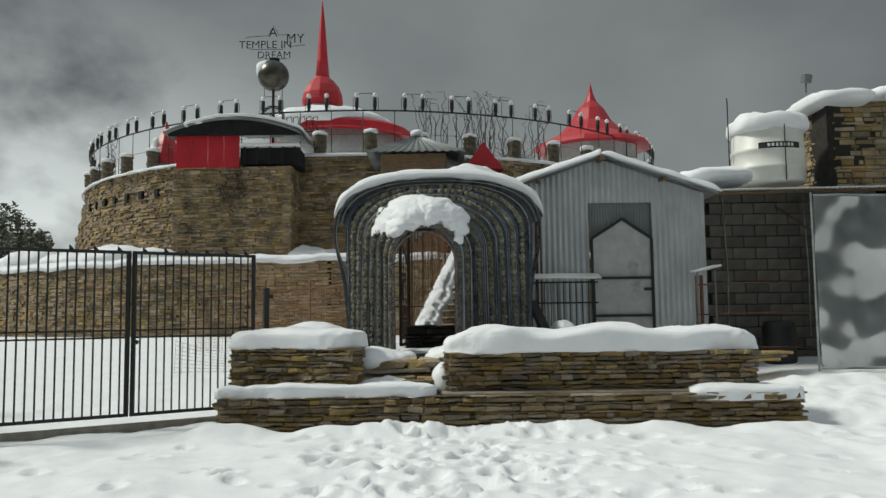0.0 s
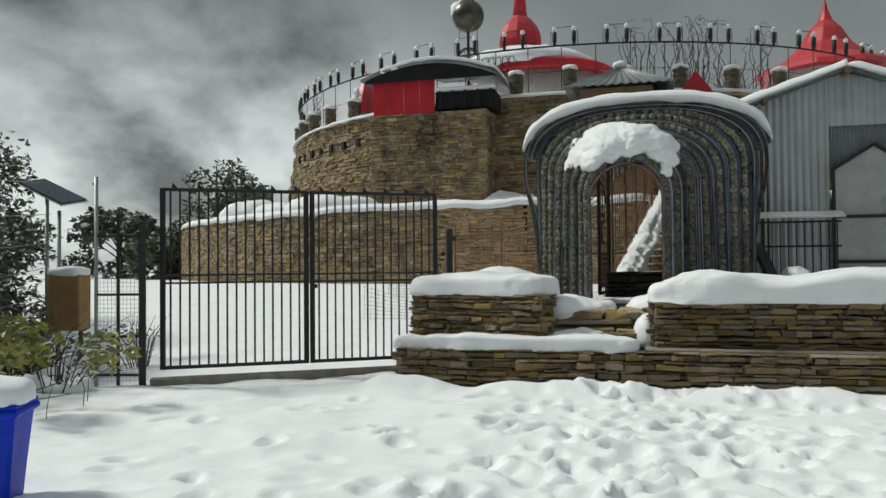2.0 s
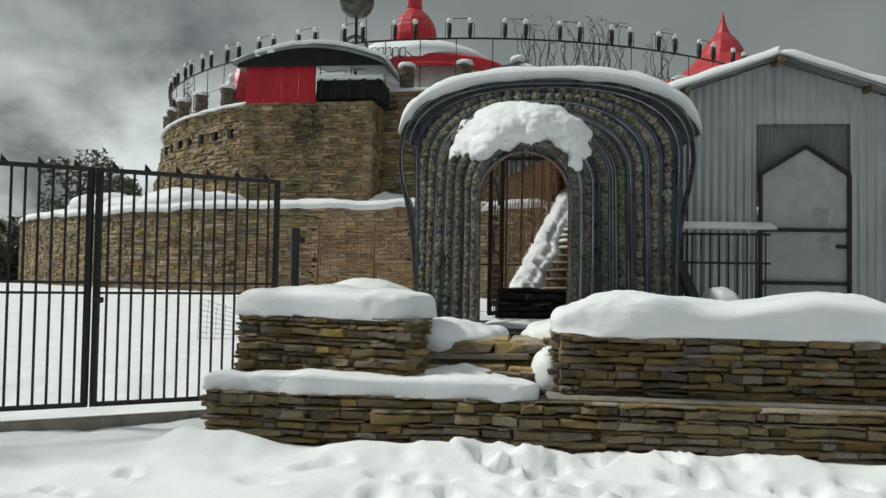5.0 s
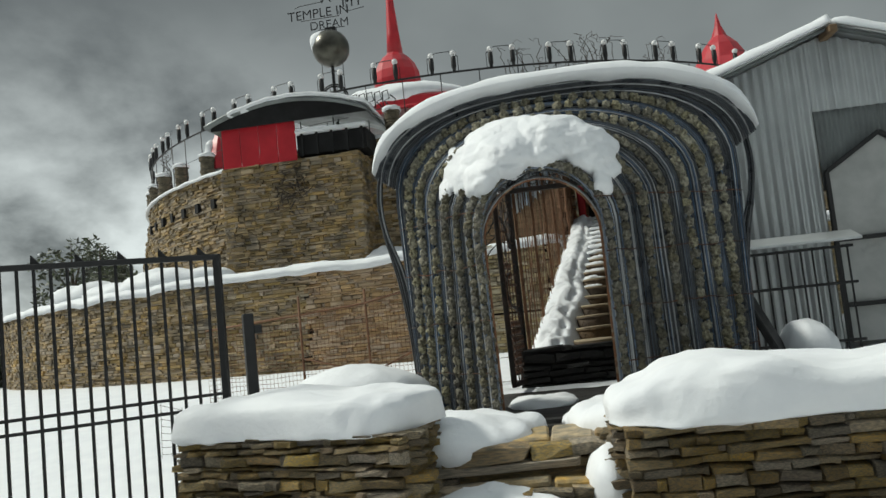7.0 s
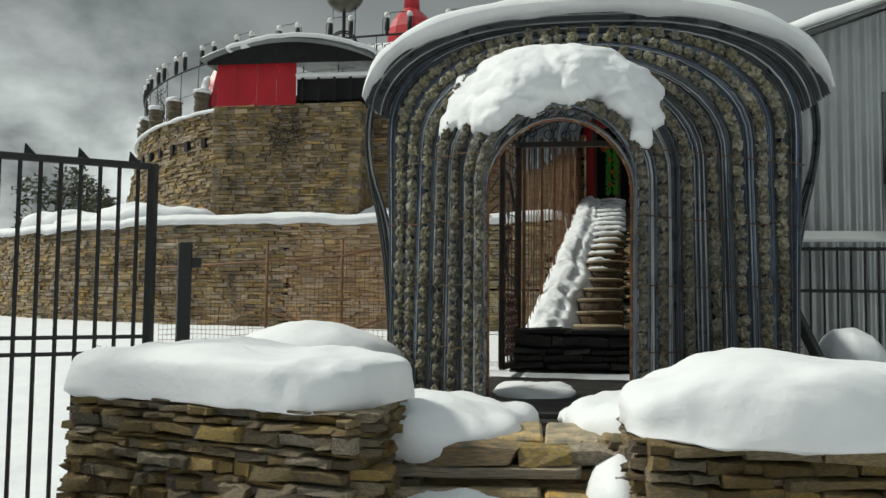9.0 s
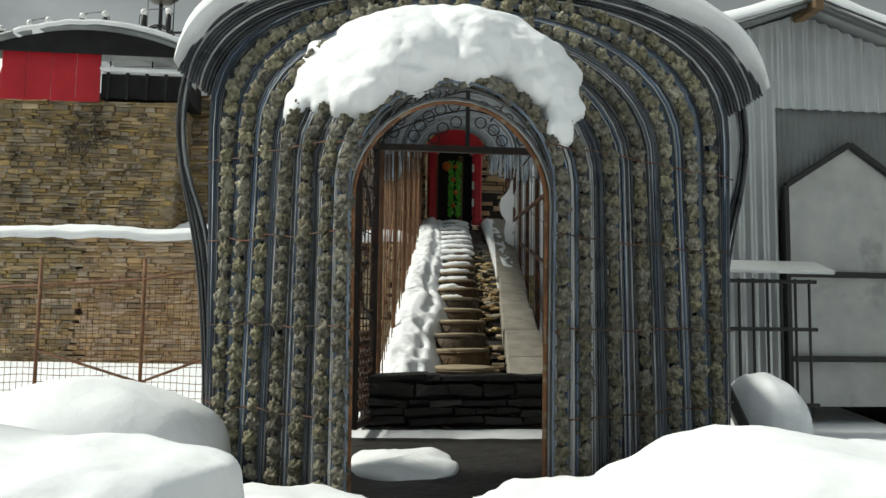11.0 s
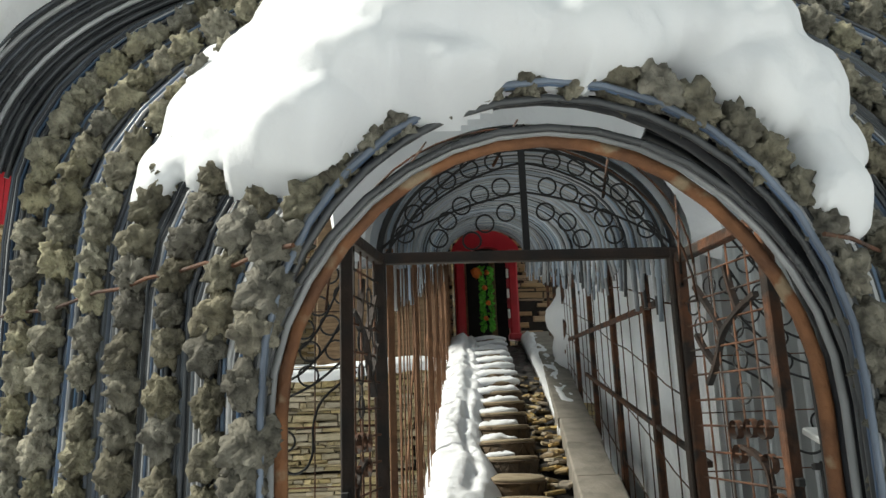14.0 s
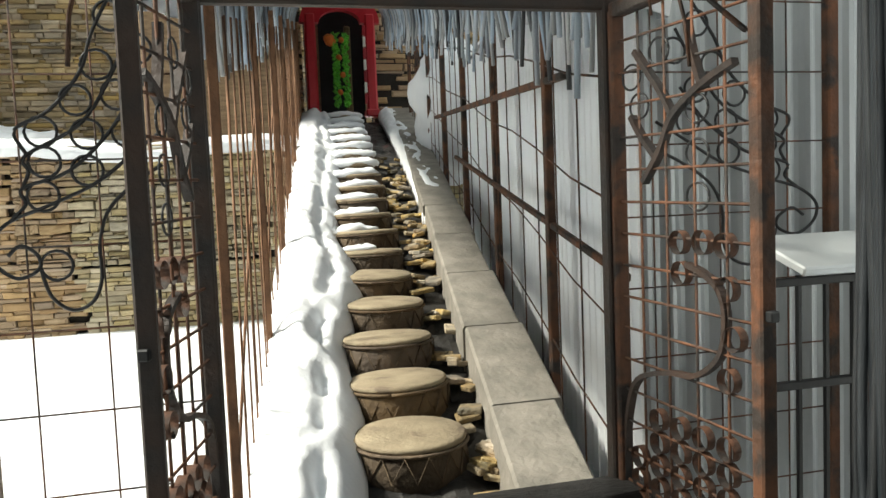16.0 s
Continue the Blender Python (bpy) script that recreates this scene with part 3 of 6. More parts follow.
part("roof_deck", rg, SNOW, fort, "snow-covered roof deck")
# loophole row on the flank left of the tower; black boxes painted as shade
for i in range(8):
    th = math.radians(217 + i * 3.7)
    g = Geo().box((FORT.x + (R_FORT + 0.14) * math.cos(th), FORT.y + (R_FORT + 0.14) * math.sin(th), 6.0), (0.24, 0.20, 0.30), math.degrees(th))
    part("loophole", g, SHADE_BLACK, fort)

# tower block in front
tower = thing("tower_block", "square stone tower block with roofed red sheet lookout on top", "tower")
tg2 = Geo().box((-6.95, 28.0, 4.8), (3.7, 4.8, 3.0))
part("core", tg2, MORTAR, tower)
ts = Geo()
faces = (((-8.9, 25.55), (-4.95, 25.45)), ((-4.95, 25.45), (-4.75, 29.5)), ((-9.3, 30.0), (-8.9, 25.55)))
for k, (a, b) in enumerate(faces):
    a, b = Vector(a), Vector(b)
    d = (b - a)
    nx, ny = d.y / d.length, -d.x / d.length
    stone_mass(ts, lambda u, a=a, d=d, nx=nx, ny=ny: (a.x + d.x * u / d.length, a.y + d.y * u / d.length, nx, ny), d.length, 3.0, 6.35, 0.08, 0.2, 0.3, 60 + k, 0.05)
tagged(part("masonry", ts, SLATE_FAR, tower), kind="stuff")
for i in range(4):
    x0 = -8.78 + i * 0.53
    part("red_sheet", Geo().box((x0 + 0.26, 25.5, 6.92), (0.52, 0.03, 1.22), bev=0.006), RED, tower, "bright red painted sheet")
# solid black box: the shade inside the lookout is put into its colour
part("opening", Geo().box((-5.7, 26.2, 6.72), (1.95, 1.2, 0.55)), SHADE_BLACK, tower)
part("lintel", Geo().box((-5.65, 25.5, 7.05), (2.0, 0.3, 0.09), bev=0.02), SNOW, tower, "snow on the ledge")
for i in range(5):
    part("post", Geo().box((-6.5 + 0.42 * i, 25.5, 6.70), (0.06, 0.06, 0.62)), SHADE_BLACK, tower)
rf = Geo()
rf.sheet(lambda u, v: (-9.1 + 4.55 * u, 25.1 + 3.2 * v, 7.42 + 0.55 * math.sin(math.pi * min(1, u * 0.98 + 0.02)) ** 0.8 + 0.05 * v), 30, 4, (0, 0, -0.08))
part("roof", rf, TIN_DARK, tower, "curved dark sheet roof", smooth=True)
# added black panel, painted shade between the roof curve and the red sheets
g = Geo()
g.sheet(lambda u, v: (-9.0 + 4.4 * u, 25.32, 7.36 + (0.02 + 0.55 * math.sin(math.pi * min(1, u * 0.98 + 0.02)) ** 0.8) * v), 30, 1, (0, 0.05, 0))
part("gable_shade", g, SHADE_BLACK, tower, "black panel painted as the shade under the curved roof")
vs = random.Random(12)
for i in range(34):
    b = Vector((-6.95 + vs.gauss(0, 0.22), 25.42, 5.35 + vs.gauss(0, 0.3)))
    part("ivy_twig", Geo().tube([b, b + Vector((vs.gauss(0, 0.12), -0.06, vs.uniform(-0.1, 0.25))), b + Vector((vs.gauss(0, 0.22), -0.03, vs.uniform(-0.3, 0.35)))], 0.022, 4, True, 0.008), TWIG, tower)
rf = Geo()
rf.sheet(lambda u, v: (-8.4 + 3.9 * u, 25.06 + 3.2 * v, 7.46 + 0.55 * math.sin(math.pi * (0.15 + 0.85 * u)) ** 0.8 + 0.09 * u + 0.03 * noise.noise(Vector((u * 12, v * 5, 0)))), 40, 8, (0, 0, -0.1))
part("roof_snow", rf, SNOW, tower, smooth=True)

# merlons round the parapet


def merlon(x, y, seed):
    m = thing("merlon", "round stacked-stone merlon with a cap of snow", "merlon", (x, y, 6.9), "merlons of the fort")
    g = Geo()
    rnd = random.Random(seed)
    z, prof_m = 0.0, []
    while z < 0.82:
        h = rnd.uniform(0.07, 0.12)
        r = 0.235 + rnd.uniform(-0.02, 0.025)
        prof_m += [(r - 0.025, z), (r, z + 0.015), (r, z + h - 0.015), (r - 0.025, z + h - 0.002)]
        z += h
    g.lathe(prof_m, n=12)
    part("shaft", g, MERLON, m)
    part("snow_cap", Geo().blob((0, 0, z), (0.27, 0.27, 0.11), 0.8, 0.03, 4, 8, seed), SNOW, m, smooth=True)


for i in range(19):
    th = math.radians(207.4 + i * 7.3)
    x, y = FORT.x + (R_FORT - 0.1) * math.cos(th), FORT.y + (R_FORT - 0.1) * math.sin(th)
    if -9.4 < x < -4.6 and y < 31:
        continue
    merlon(x, y, i)

# snow heaped against the foot of the fort
for i, (x, y, z, a, b, c) in enumerate(((-9.9, 24.6, 3.2, 1.6, 0.9, 0.42), (-11.9, 26.0, 3.2, 1.5, 0.9, 0.34), (-14.2, 27.8, 3.25, 1.3, 1.0, 0.55), (-15.6, 29.6, 3.3, 1.2, 1.0, 0.65), (-4.2, 25.6, 3.3, 0.8, 0.6, 0.35))):
    solid("snow_mound", Geo().blob((x, y, z), (a, b, c), 0.9, 0.16, 1.3, 20, 300 + i), SNOW, "snow heaped on the terrace against the fort", "snow", smooth=True)

# ---- low slate walls in front ----


def low_wall(name, label, x0, x1, y0, y1, z0, z1, seed, skew=0.0, faces=("f", "l", "r"), row=0.05, run=0.2):
    """x0..x1 along the front (at y0), back at y1; skew: how far the front's far end lies back."""
    t = thing(name, label, "wall")
    a, b = (x0, y0), (x1, y0 + skew)
    c, d = (x1, y1 + skew), (x0, y1)
    g = Geo()
    i = 0.06
    g.add([(x0 + i, y0 + i, z0), (x1 - i, y0 + skew + i, z0), (x1 - i, y1 + skew - i, z0), (x0 + i, y1 - i, z0),
           (x0 + i, y0 + i, z1 - 0.02), (x1 - i, y0 + skew + i, z1 - 0.02), (x1 - i, y1 + skew - i, z1 - 0.02), (x0 + i, y1 - i, z1 - 0.02)],
          [(3, 2, 1, 0), (4, 5, 6, 7), (0, 1, 5, 4), (1, 2, 6, 5), (2, 3, 7, 6), (3, 0, 4, 7)])
    part("rubble_core", g, MORTAR, t)
    if "f" in faces:
        stone_face(t, a, b, z0, z1, SLATE, row, run, 0.16, seed, 0.034)
    if "r" in faces:
        stone_face(t, b, c, z0, z1, SLATE, row, run, 0.16, seed + 1, 0.034)
    if "l" in faces:
        stone_face(t, d, a, z0, z1, SLATE, row, run, 0.16, seed + 2, 0.034)
    return t


def snow_cap(name, label, x0, x1, y0, y1, z, h, seed, rz=0.0, amp=0.05, waves=0.0):
    g = Geo()
    cx, cy = (x0 + x1) / 2, (y0 + y1) / 2
    g.blob((cx, cy, z), ((x1 - x0) / 2, (y1 - y0) / 2, h), 0.42, amp, 1.7, 52, seed, rz, -0.035)
    g.v = [tuple(Vector(q) + Vector((0.25, -0.8, 0.5)) * (0.014 * noise.noise(Vector(q) * 9) + 0.007 * noise.noise(Vector(q) * 21)) * (1.0 if q[2] < z + h * 0.75 else 0.25) - Vector((0, 0, 0.022 * max(0.0, noise.noise(Vector(q) * 7 + Vector((seed, 0, 0)))) if q[2] < z + 0.02 else 0))) for q in g.v]
    if waves:
        g.v = [(x, y, zz + (waves * math.sin((x - x0) * 4.3 + seed) if zz > z + 0.02 else 0)) for x, y, zz in g.v]
    return solid(name, g, SNOW, label, "snow", smooth=True)


low_wall("plinth_wall", "long low plinth of stacked brown slate before the entrance", -2.72, 4.32, 9.42, 10.0, -0.15, 0.40, 101, 0.05, row=0.05, run=0.17)
low_wall("pillar_wall", "short stacked slate wall beside the entrance steps", -2.72, -1.14, 10.13, 10.78, 0.36, 0.98, 131, -0.50, row=0.046, run=0.125)
low_wall("bench_wall", "long stacked slate wall beside the entrance steps", 0.06, 3.85, 9.68, 10.3, 0.38, 0.90, 161, 0.0, row=0.048, run=0.15)
g = Geo().box((1.75, 9.64, 0.405), (3.6, 0.30, 0.05), 0.8, 0.02)
solid("cement_ledge", g, CONCRETE, "rough grey cement ledge at the foot of the slate wall", "ledge")
snow_cap("snow_drift", "thick rounded snow on the short slate wall", -2.79, -1.03, 9.78, 10.64, 1.02, 0.20, 3.0, -17.5, 0.05)
snow_cap("snow_drift", "thick rounded snow along the long slate wall", -0.02, 4.02, 9.58, 10.5, 0.95, 0.25, 5.0, 1.5, 0.07, 0.035)
snow_cap("snow_drift", "snow lying along the plinth of slate", -2.82, -0.1, 9.36, 9.72, 0.43, 0.12, 8.0, 0, 0.05)
snow_cap("snow_drift", "snow on the end of the slate plinth", 3.0, 4.42, 9.36, 10.0, 0.34, 0.14, 12.0, 0, 0.05)

# steps up to the arch
st = thing("entrance_steps", "rough slate steps heaped with snow between the walls", "steps")
part("core", Geo().box((-0.53, 11.15, 0.40), (1.2, 1.5, 0.70)), MORTAR, st)
part("core", Geo().box((-0.53, 10.35, 0.28), (1.2, 0.6, 0.5)), MORTAR, st)
for k, (yy, z0, z1) in enumerate(((9.98, 0.36, 0.58), (10.22, 0.55, 0.80))):
    stone_face(st, (-1.1, yy), (0.06, yy), z0, z1, SLATE, 0.075, 0.42, 0.3, 201 + k, 0.03)
    rt = random.Random(501 + k)
    xx = -1.08
    while xx < 0.02:
        wd = rt.uniform(0.22, 0.42)
        part("slab", Geo().box((xx + wd / 2, yy + 0.2 + rt.uniform(-0.03, 0.03), z1 - 0.02 + rt.uniform(-0.01, 0.012)), (wd - 0.015, 0.52, 0.05), rt.uniform(-4, 4), 0.014, rt.uniform(-2, 2), rt.uniform(-2, 2)), SLATE, st)
        xx += wd
part("floor_slab", Geo().box((-0.1, 12.4, 0.76), (2.6, 2.6, 0.06), 0, 0.01), DARKSTONE, st, "near-black floor of the passage")
g = Geo().blob((-0.92, 10.62, 0.76), (0.46, 0.56, 0.17), 0.9, 0.08, 2.2, 20, 21)
solid("snow_mound", g, SNOW, "snow heaped on the entrance steps", "snow", smooth=True)
g = Geo().blob((0.24, 10.72, 0.78), (0.48, 0.52, 0.19), 0.9, 0.08, 2.2, 20, 25)
solid("snow_mound", g, SNOW, "snow heaped on the entrance steps", "snow", smooth=True)
solid("snow_mound", Geo().blob((-0.74, 10.86, 0.77), (0.32, 0.28, 0.085), 0.9, 0.05, 3, 18, 22), SNOW, "thin tongue of snow on the entrance steps", "snow", smooth=True)
solid("snow_mound", Geo().blob((0.0, 10.92, 0.79), (0.30, 0.26, 0.10), 0.9, 0.05, 3, 18, 26), SNOW, "thin tongue of snow on the entrance steps", "snow", smooth=True)
g = Geo().blob((0.0, 10.14, 0.58), (0.13, 0.46, 0.20), 0.9, 0.06, 3, 16, 27)
solid("snow_mound", g, SNOW, "snow heaped on the entrance steps", "snow", smooth=True)
g = Geo().blob((-0.75, 9.85, 0.45), (0.5, 0.25, 0.13), 0.8, 0.06, 3, 16, 29)
solid("snow_mound", g, SNOW, "snow heaped on the entrance steps", "snow", smooth=True)
g = Geo().blob((-1.90, 11.55, 0.88), (0.62, 0.6, 0.42), 0.95, 0.07, 1.2, 22, 33)
solid("snow_mound", g, SNOW, "smooth rounded snow drift behind the short wall", "snow", smooth=True)

solid("snow_patch", Geo().blob((-0.42, 12.1, 0.79), (0.30, 0.42, 0.05), 0.8, 0.04, 4, 16, 36), SNOW, "thin patch of snow on the dark passage floor", "snow", smooth=True)
# ---- entrance arch of bent pipes ----
Z_FLOOR = 0.72


def arch_pt(s, u, lift=0.0):
    """s: 0 at the inner ring, 1 at the outer edge; u: 0 at one foot, 1 at the other."""
    e = step01(s) * 0.35 + s * 0.65
    cx = -0.27 + 0.22 * e
    foot = 0.455 + 0.945 * e
    half = 0.465 + 0.875 * e + 0.13 * e ** 6
    spring = 2.17 + 0.48 * e
    top = 2.67 + 0.78 * e
    base = Z_FLOOR
    L1 = spring - base
    a, b = half, top - spring
    L2 = math.pi / 2 * (0.5 * a + 0.5 * b) * 1.05
    tot = 2 * (L1 + L2)
    d = u * tot
    if d < L1:
        x, z = -(foot + (half - foot) * (d / L1) ** 1.3), base + d
    elif d > tot - L1:
        x, z = foot + (half - foot) * ((tot - d) / L1) ** 1.3, base + (tot - d)
    else:
        t = math.pi * (1 - (d - L1) / (2 * L2))
        p = 1.0 - 0.22 * e ** 4
        x = math.copysign(abs(math.cos(t)) ** p, math.cos(t)) * half
        z = spring + (math.sin(t) ** p if math.sin(t) > 0 else 0) * b
    hgt = max(0.0, (z - 1.2) / 2.2)
    y = 11.20 + 0.72 * s + 0.10 * s * hgt
    return Vector((cx + x, y - lift, z))


arch = thing("entrance_arch", "horseshoe arch of bent dark pipes with strings of stone lumps", "arch")
sh = Geo().sheet(lambda u, v: arch_pt(v, u, -0.05), 60, 14, (0, 0.03, 0))
part("backing_sheet", sh, SHELLMAT, arch, "black sheeting behind the pipes", smooth=True)
rnd = random.Random(5)
GARL = [0.05, 0.185, 0.335, 0.475, 0.615, 0.745, 0.855]
for k in range(240):
    s = (k + 0.5) / 240
    if any(abs(s - q) < 0.016 for q in GARL):
        continue
    ph, sway = rnd.uniform(0, 6), rnd.uniform(0.001, 0.0045)
    lift = rnd.uniform(0.0, 0.03)
    pts = [arch_pt(min(1, max(0, s + sway * math.sin(ph + u / 44 * 9))), u / 44, lift) for u in range(45)]
    q = rnd.random() + (0.12 if 0.62 < s < 0.95 else 0)
    # scattered pale pipes paint the highlight lines on the dark ones
    mat = PIPE_L if q < 0.17 else PIPE_D if q < 0.82 else PIPE_B
    part("pipe", Geo().tube(pts, rnd.uniform(0.0035, 0.0068), 6), mat, arch, smooth=True)
LUMPS, LUMP_GEO = [], []
for i in range(6):
    g = Geo().pebbly((0.035, 0.030, 0.043), 0.021, 46.0 + 4 * i, 17, i + 1)
    LUMP_GEO.append(g)
    LUMPS.append(g.data("stone_lump", CLUSTER, True))
rest = Geo()
for gi, s in enumerate(GARL):
    n = int(57 + s * 34)
    for k in range(n):
        p = arch_pt(s, min(1, max(0, (k + 0.5) / n + rnd.uniform(-0.002, 0.002))), 0.04)
        sc = rnd.uniform(0.86, 1.14) * (1.08 if gi == 0 or gi > 4 else 1.0)
        kind = rnd.randrange(6)
        m = pose(p.x + rnd.uniform(-0.006, 0.006), p.y, p.z, rnd.uniform(-25, 25), rnd.choice((0, 180)) + rnd.uniform(-35, 35) + 60 * math.cos(math.pi * k / n) * (1 if 0.3 < k / n < 0.7 else 0), rnd.uniform(-30, 30)) @ Matrix.Diagonal((sc, sc, sc, 1))
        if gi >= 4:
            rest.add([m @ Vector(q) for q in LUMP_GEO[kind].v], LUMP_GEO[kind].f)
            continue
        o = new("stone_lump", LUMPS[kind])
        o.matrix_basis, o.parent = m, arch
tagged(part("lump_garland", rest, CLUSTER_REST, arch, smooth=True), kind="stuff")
for zz in (1.15, 1.55, 1.98, 2.4):
    for side in (0, 1):
        pts = []
        for i in range(13):
            s = i / 12
            best = min((abs(arch_pt(s, u / 240).z - zz), u) for u in (range(0, 100) if side == 0 else range(141, 241)))
            pts.append(arch_pt(s, best[1] / 240, 0.05 + 0.012 * (i % 2)))
        part("tie_wire", Geo().tube(pts, 0.004, 5), RUST, arch)
# the rusted inner hoop
for r, dy, mat in ((0.458, 0.0, PIPE_D), (0.462, 0.02, PIPE_D), (0.452, 0.04, PIPE_L), (0.442, 0.08, HOOP)):
    pts = [arch_pt(0.0, u / 50, 0) + Vector((0, dy - 0.0, -0.02)) for u in range(51)]
    pts = [Vector((-0.27 + (p.x + 0.27) * r / 0.455, p.y, p.z - (0.045 * step01((p.z - 2.0) / 0.5) if dy else 0))) for p in pts]
    part("hoop", Geo().tube(pts, 0.013 if mat is HOOP else 0.007, 8), mat, arch, "rusted steel hoop" if mat is HOOP else "", smooth=True)
# black hoses lining the passage from the hoop back to the side post
for k in range(46):
    v = (k + rnd.uniform(0.1, 0.9)) / 46 if k > 3 else 0.93 + 0.03 * k
    cx, half, spr, rise = -0.27 + 0.36 * v, 0.485 + 0.235 * v, 2.16 + 0.66 * v, 0.50 - 0.06 * v
    y, wob = 11.34 + 1.03 * v, rnd.uniform(0, 6)
    pts = [(cx + half + 0.012 * math.sin(wob + 3 * z), y + 0.014 * math.sin(wob + 2 * z), z) for z in (0.76, 1.1, 1.45, 1.8, spr)]
    pts += [(cx + half * math.cos(t), y, spr + rise * math.sin(t)) for t in (0.2, 0.4, 0.6, 0.8, 1.0, 1.15)]
    part("hose", Geo().tube(smooth(pts, 3), rnd.uniform(0.009, 0.012), 6), HOSE, arch, "black plastic hose", smooth=True)
# loose bundles of pipe bowed out at the shoulders
for sd, sh0 in ((-1, 0.0), (1, -0.10)):
    for k in range(13):
        j = rnd.uniform(-0.035, 0.035)
        d = rnd.uniform(-0.05, 0.07)
        bow = ((1.40, 3.14), (1.56, 3.02), (1.625, 2.72), (1.60, 2.40), (1.51, 2.06), (1.46, 1.75), (1.42, 1.30), (1.40, 0.75))
        pts = [(-0.05 + sd * (x + sh0 * 0.5 + j * (0.6 if z > 2.2 else 1.2)), 12.02 + d * 0.6, z) for x, z in bow]
        sm = []
        for q in range(len(pts) - 1):
            for f in (0, 0.33, 0.67):
                pa, pb, pc, pd = (Vector(pts[max(0, q - 1)]), Vector(pts[q]), Vector(pts[q + 1]), Vector(pts[min(len(pts) - 1, q + 2)]))
                sm.append(0.5 * ((2 * pb) + (pc - pa) * f + (2 * pa - 5 * pb + 4 * pc - pd) * f * f + (3 * pb - pa - 3 * pc + pd) * f ** 3))
        sm.append(Vector(pts[-1]))
        part("pipe", Geo().tube(sm, 0.008, 6), PIPE_D if k % 4 else PIPE_L, arch, smooth=True)
# flared brim at the outer edge
br = Geo()
br.sheet(lambda a, b: (lambda p, e: p + Vector(((p.x + 0.05) * 0.10 * b, -0.13 * b, 0.10 * b)))(arch_pt(1.0, 0.27 + 0.46 * a), 0), 50, 6, (0, 0.0, 0.03))
part("brim", br, SHELLMAT, arch, "flared brim of dark sheeting", smooth=True)


def brim_pt(a, b):
    p = arch_pt(1.0, 0.27 + 0.46 * a)
    return p + Vector(((p.x + 0.05) * 0.10 * b, -0.13 * b, 0.10 * b))


for k in range(12):
    b = k / 11
    pts = [brim_pt(a / 40, b) + Vector((0, 0, -0.012)) for a in range(41)]
    part("pipe", Geo().tube(pts, 0.007, 6), PIPE_D if k % 4 else PIPE_L, arch, smooth=True)
sn = Geo()


def brim_snow(a, b):
    """a along the brim, b round the roll of snow."""
    n1 = noise.noise(Vector((a * 9, 2.0, 3))) + 0.5 * noise.noise(Vector((a * 24, b * 4, 5)))
    t = 2 * math.pi * b
    ends = min(1, 7 * a + 0.3, 7 * (1 - a) + 0.3)
    c = brim_pt(min(1, max(0, a)), 0.7) + Vector((0.05 * (a - 0.5) * 2, 0.14, 0.05))
    r = (0.105 + 0.035 * n1) * ends
    up = Vector((0.45 * (a - 0.5) * 2 * abs(a - 0.5) * 2, 0, 1))
    return c + Vector((0, -0.26 * math.cos(t), 0)) + up * (r * math.sin(t) * (1.0 if math.sin(t) > 0 else 0.75))


sn.sheet(brim_snow, 110, 18)
solid("snow_drift", sn, SNOW, "thick roll of snow along the brim of the arch", "snow", smooth=True)

# the slab of snow clinging above the opening
SLAB = ((-0.321, 2.815, 0.56, 0.205, 0.30), (-0.70, 2.72, 0.17, 0.27, 0.20), (-0.70, 2.56, 0.14, 0.11, 0.25), (-0.90, 2.72, 0.11, 0.21, 0.13),
        (-1.01, 2.56, 0.055, 0.09, 0.09), (0.118, 2.70, 0.22, 0.18, 0.20), (0.182, 2.47, 0.07, 0.13, 0.11), (0.264, 2.59, 0.085, 0.11, 0.13),
        (-0.467, 2.96, 0.33, 0.14, 0.20), (-0.116, 2.92, 0.26, 0.12, 0.17), (-0.52, 2.70, 0.22, 0.16, 0.27))

SLAB_AT = [(-0.70 + (a + 0.70) * 1.06, 1.52 + (b - 1.52) * 1.075, ra * 1.12, rb * 1.14, t) for a, b, ra, rb, t in SLAB]


def arch_depth(x, z):
    """The y of the arch's front at that x and z."""
    lo, hi = 0.0, 1.0
    for _ in range(14):
        e = (lo + hi) / 2
        half, spr, top = 0.465 + 0.875 * e + 0.13 * e ** 6, 2.17 + 0.48 * e, 2.67 + 0.78 * e
        q = ((x + 0.27 - 0.22 * e) / half) ** 2 + (max(0, z - spr) / (top - spr)) ** 2
        lo, hi = (e, hi) if q > 1 else (lo, e)
    return 11.20 + 0.72 * lo + 0.06 * lo


sp = Geo()
NX, NZ = 150, 96
field, index = {}, {}
for i in range(NX + 1):
    for j in range(NZ + 1):
        x, z = -1.18 + 1.66 * i / NX, 2.34 + 1.0 * j / NZ
        w0 = Vector((x * 5, z * 5, 3.0))
        xx = x + 0.035 * noise.noise(w0) + 0.016 * noise.noise(w0 * 3)
        zz = z + 0.035 * noise.noise(w0 + Vector((9, 4, 1))) + 0.016 * noise.noise(w0 * 3 + Vector((2, 7, 5)))
        h2 = sum(t * t * max(0.0, 1 - ((xx - a) / ra) ** 2 - ((zz - b) / rb) ** 2) for a, b, ra, rb, t in SLAB_AT)
        field[i, j] = (x, z, math.sqrt(h2) * 0.9 if h2 > 0.0006 else 0.0)
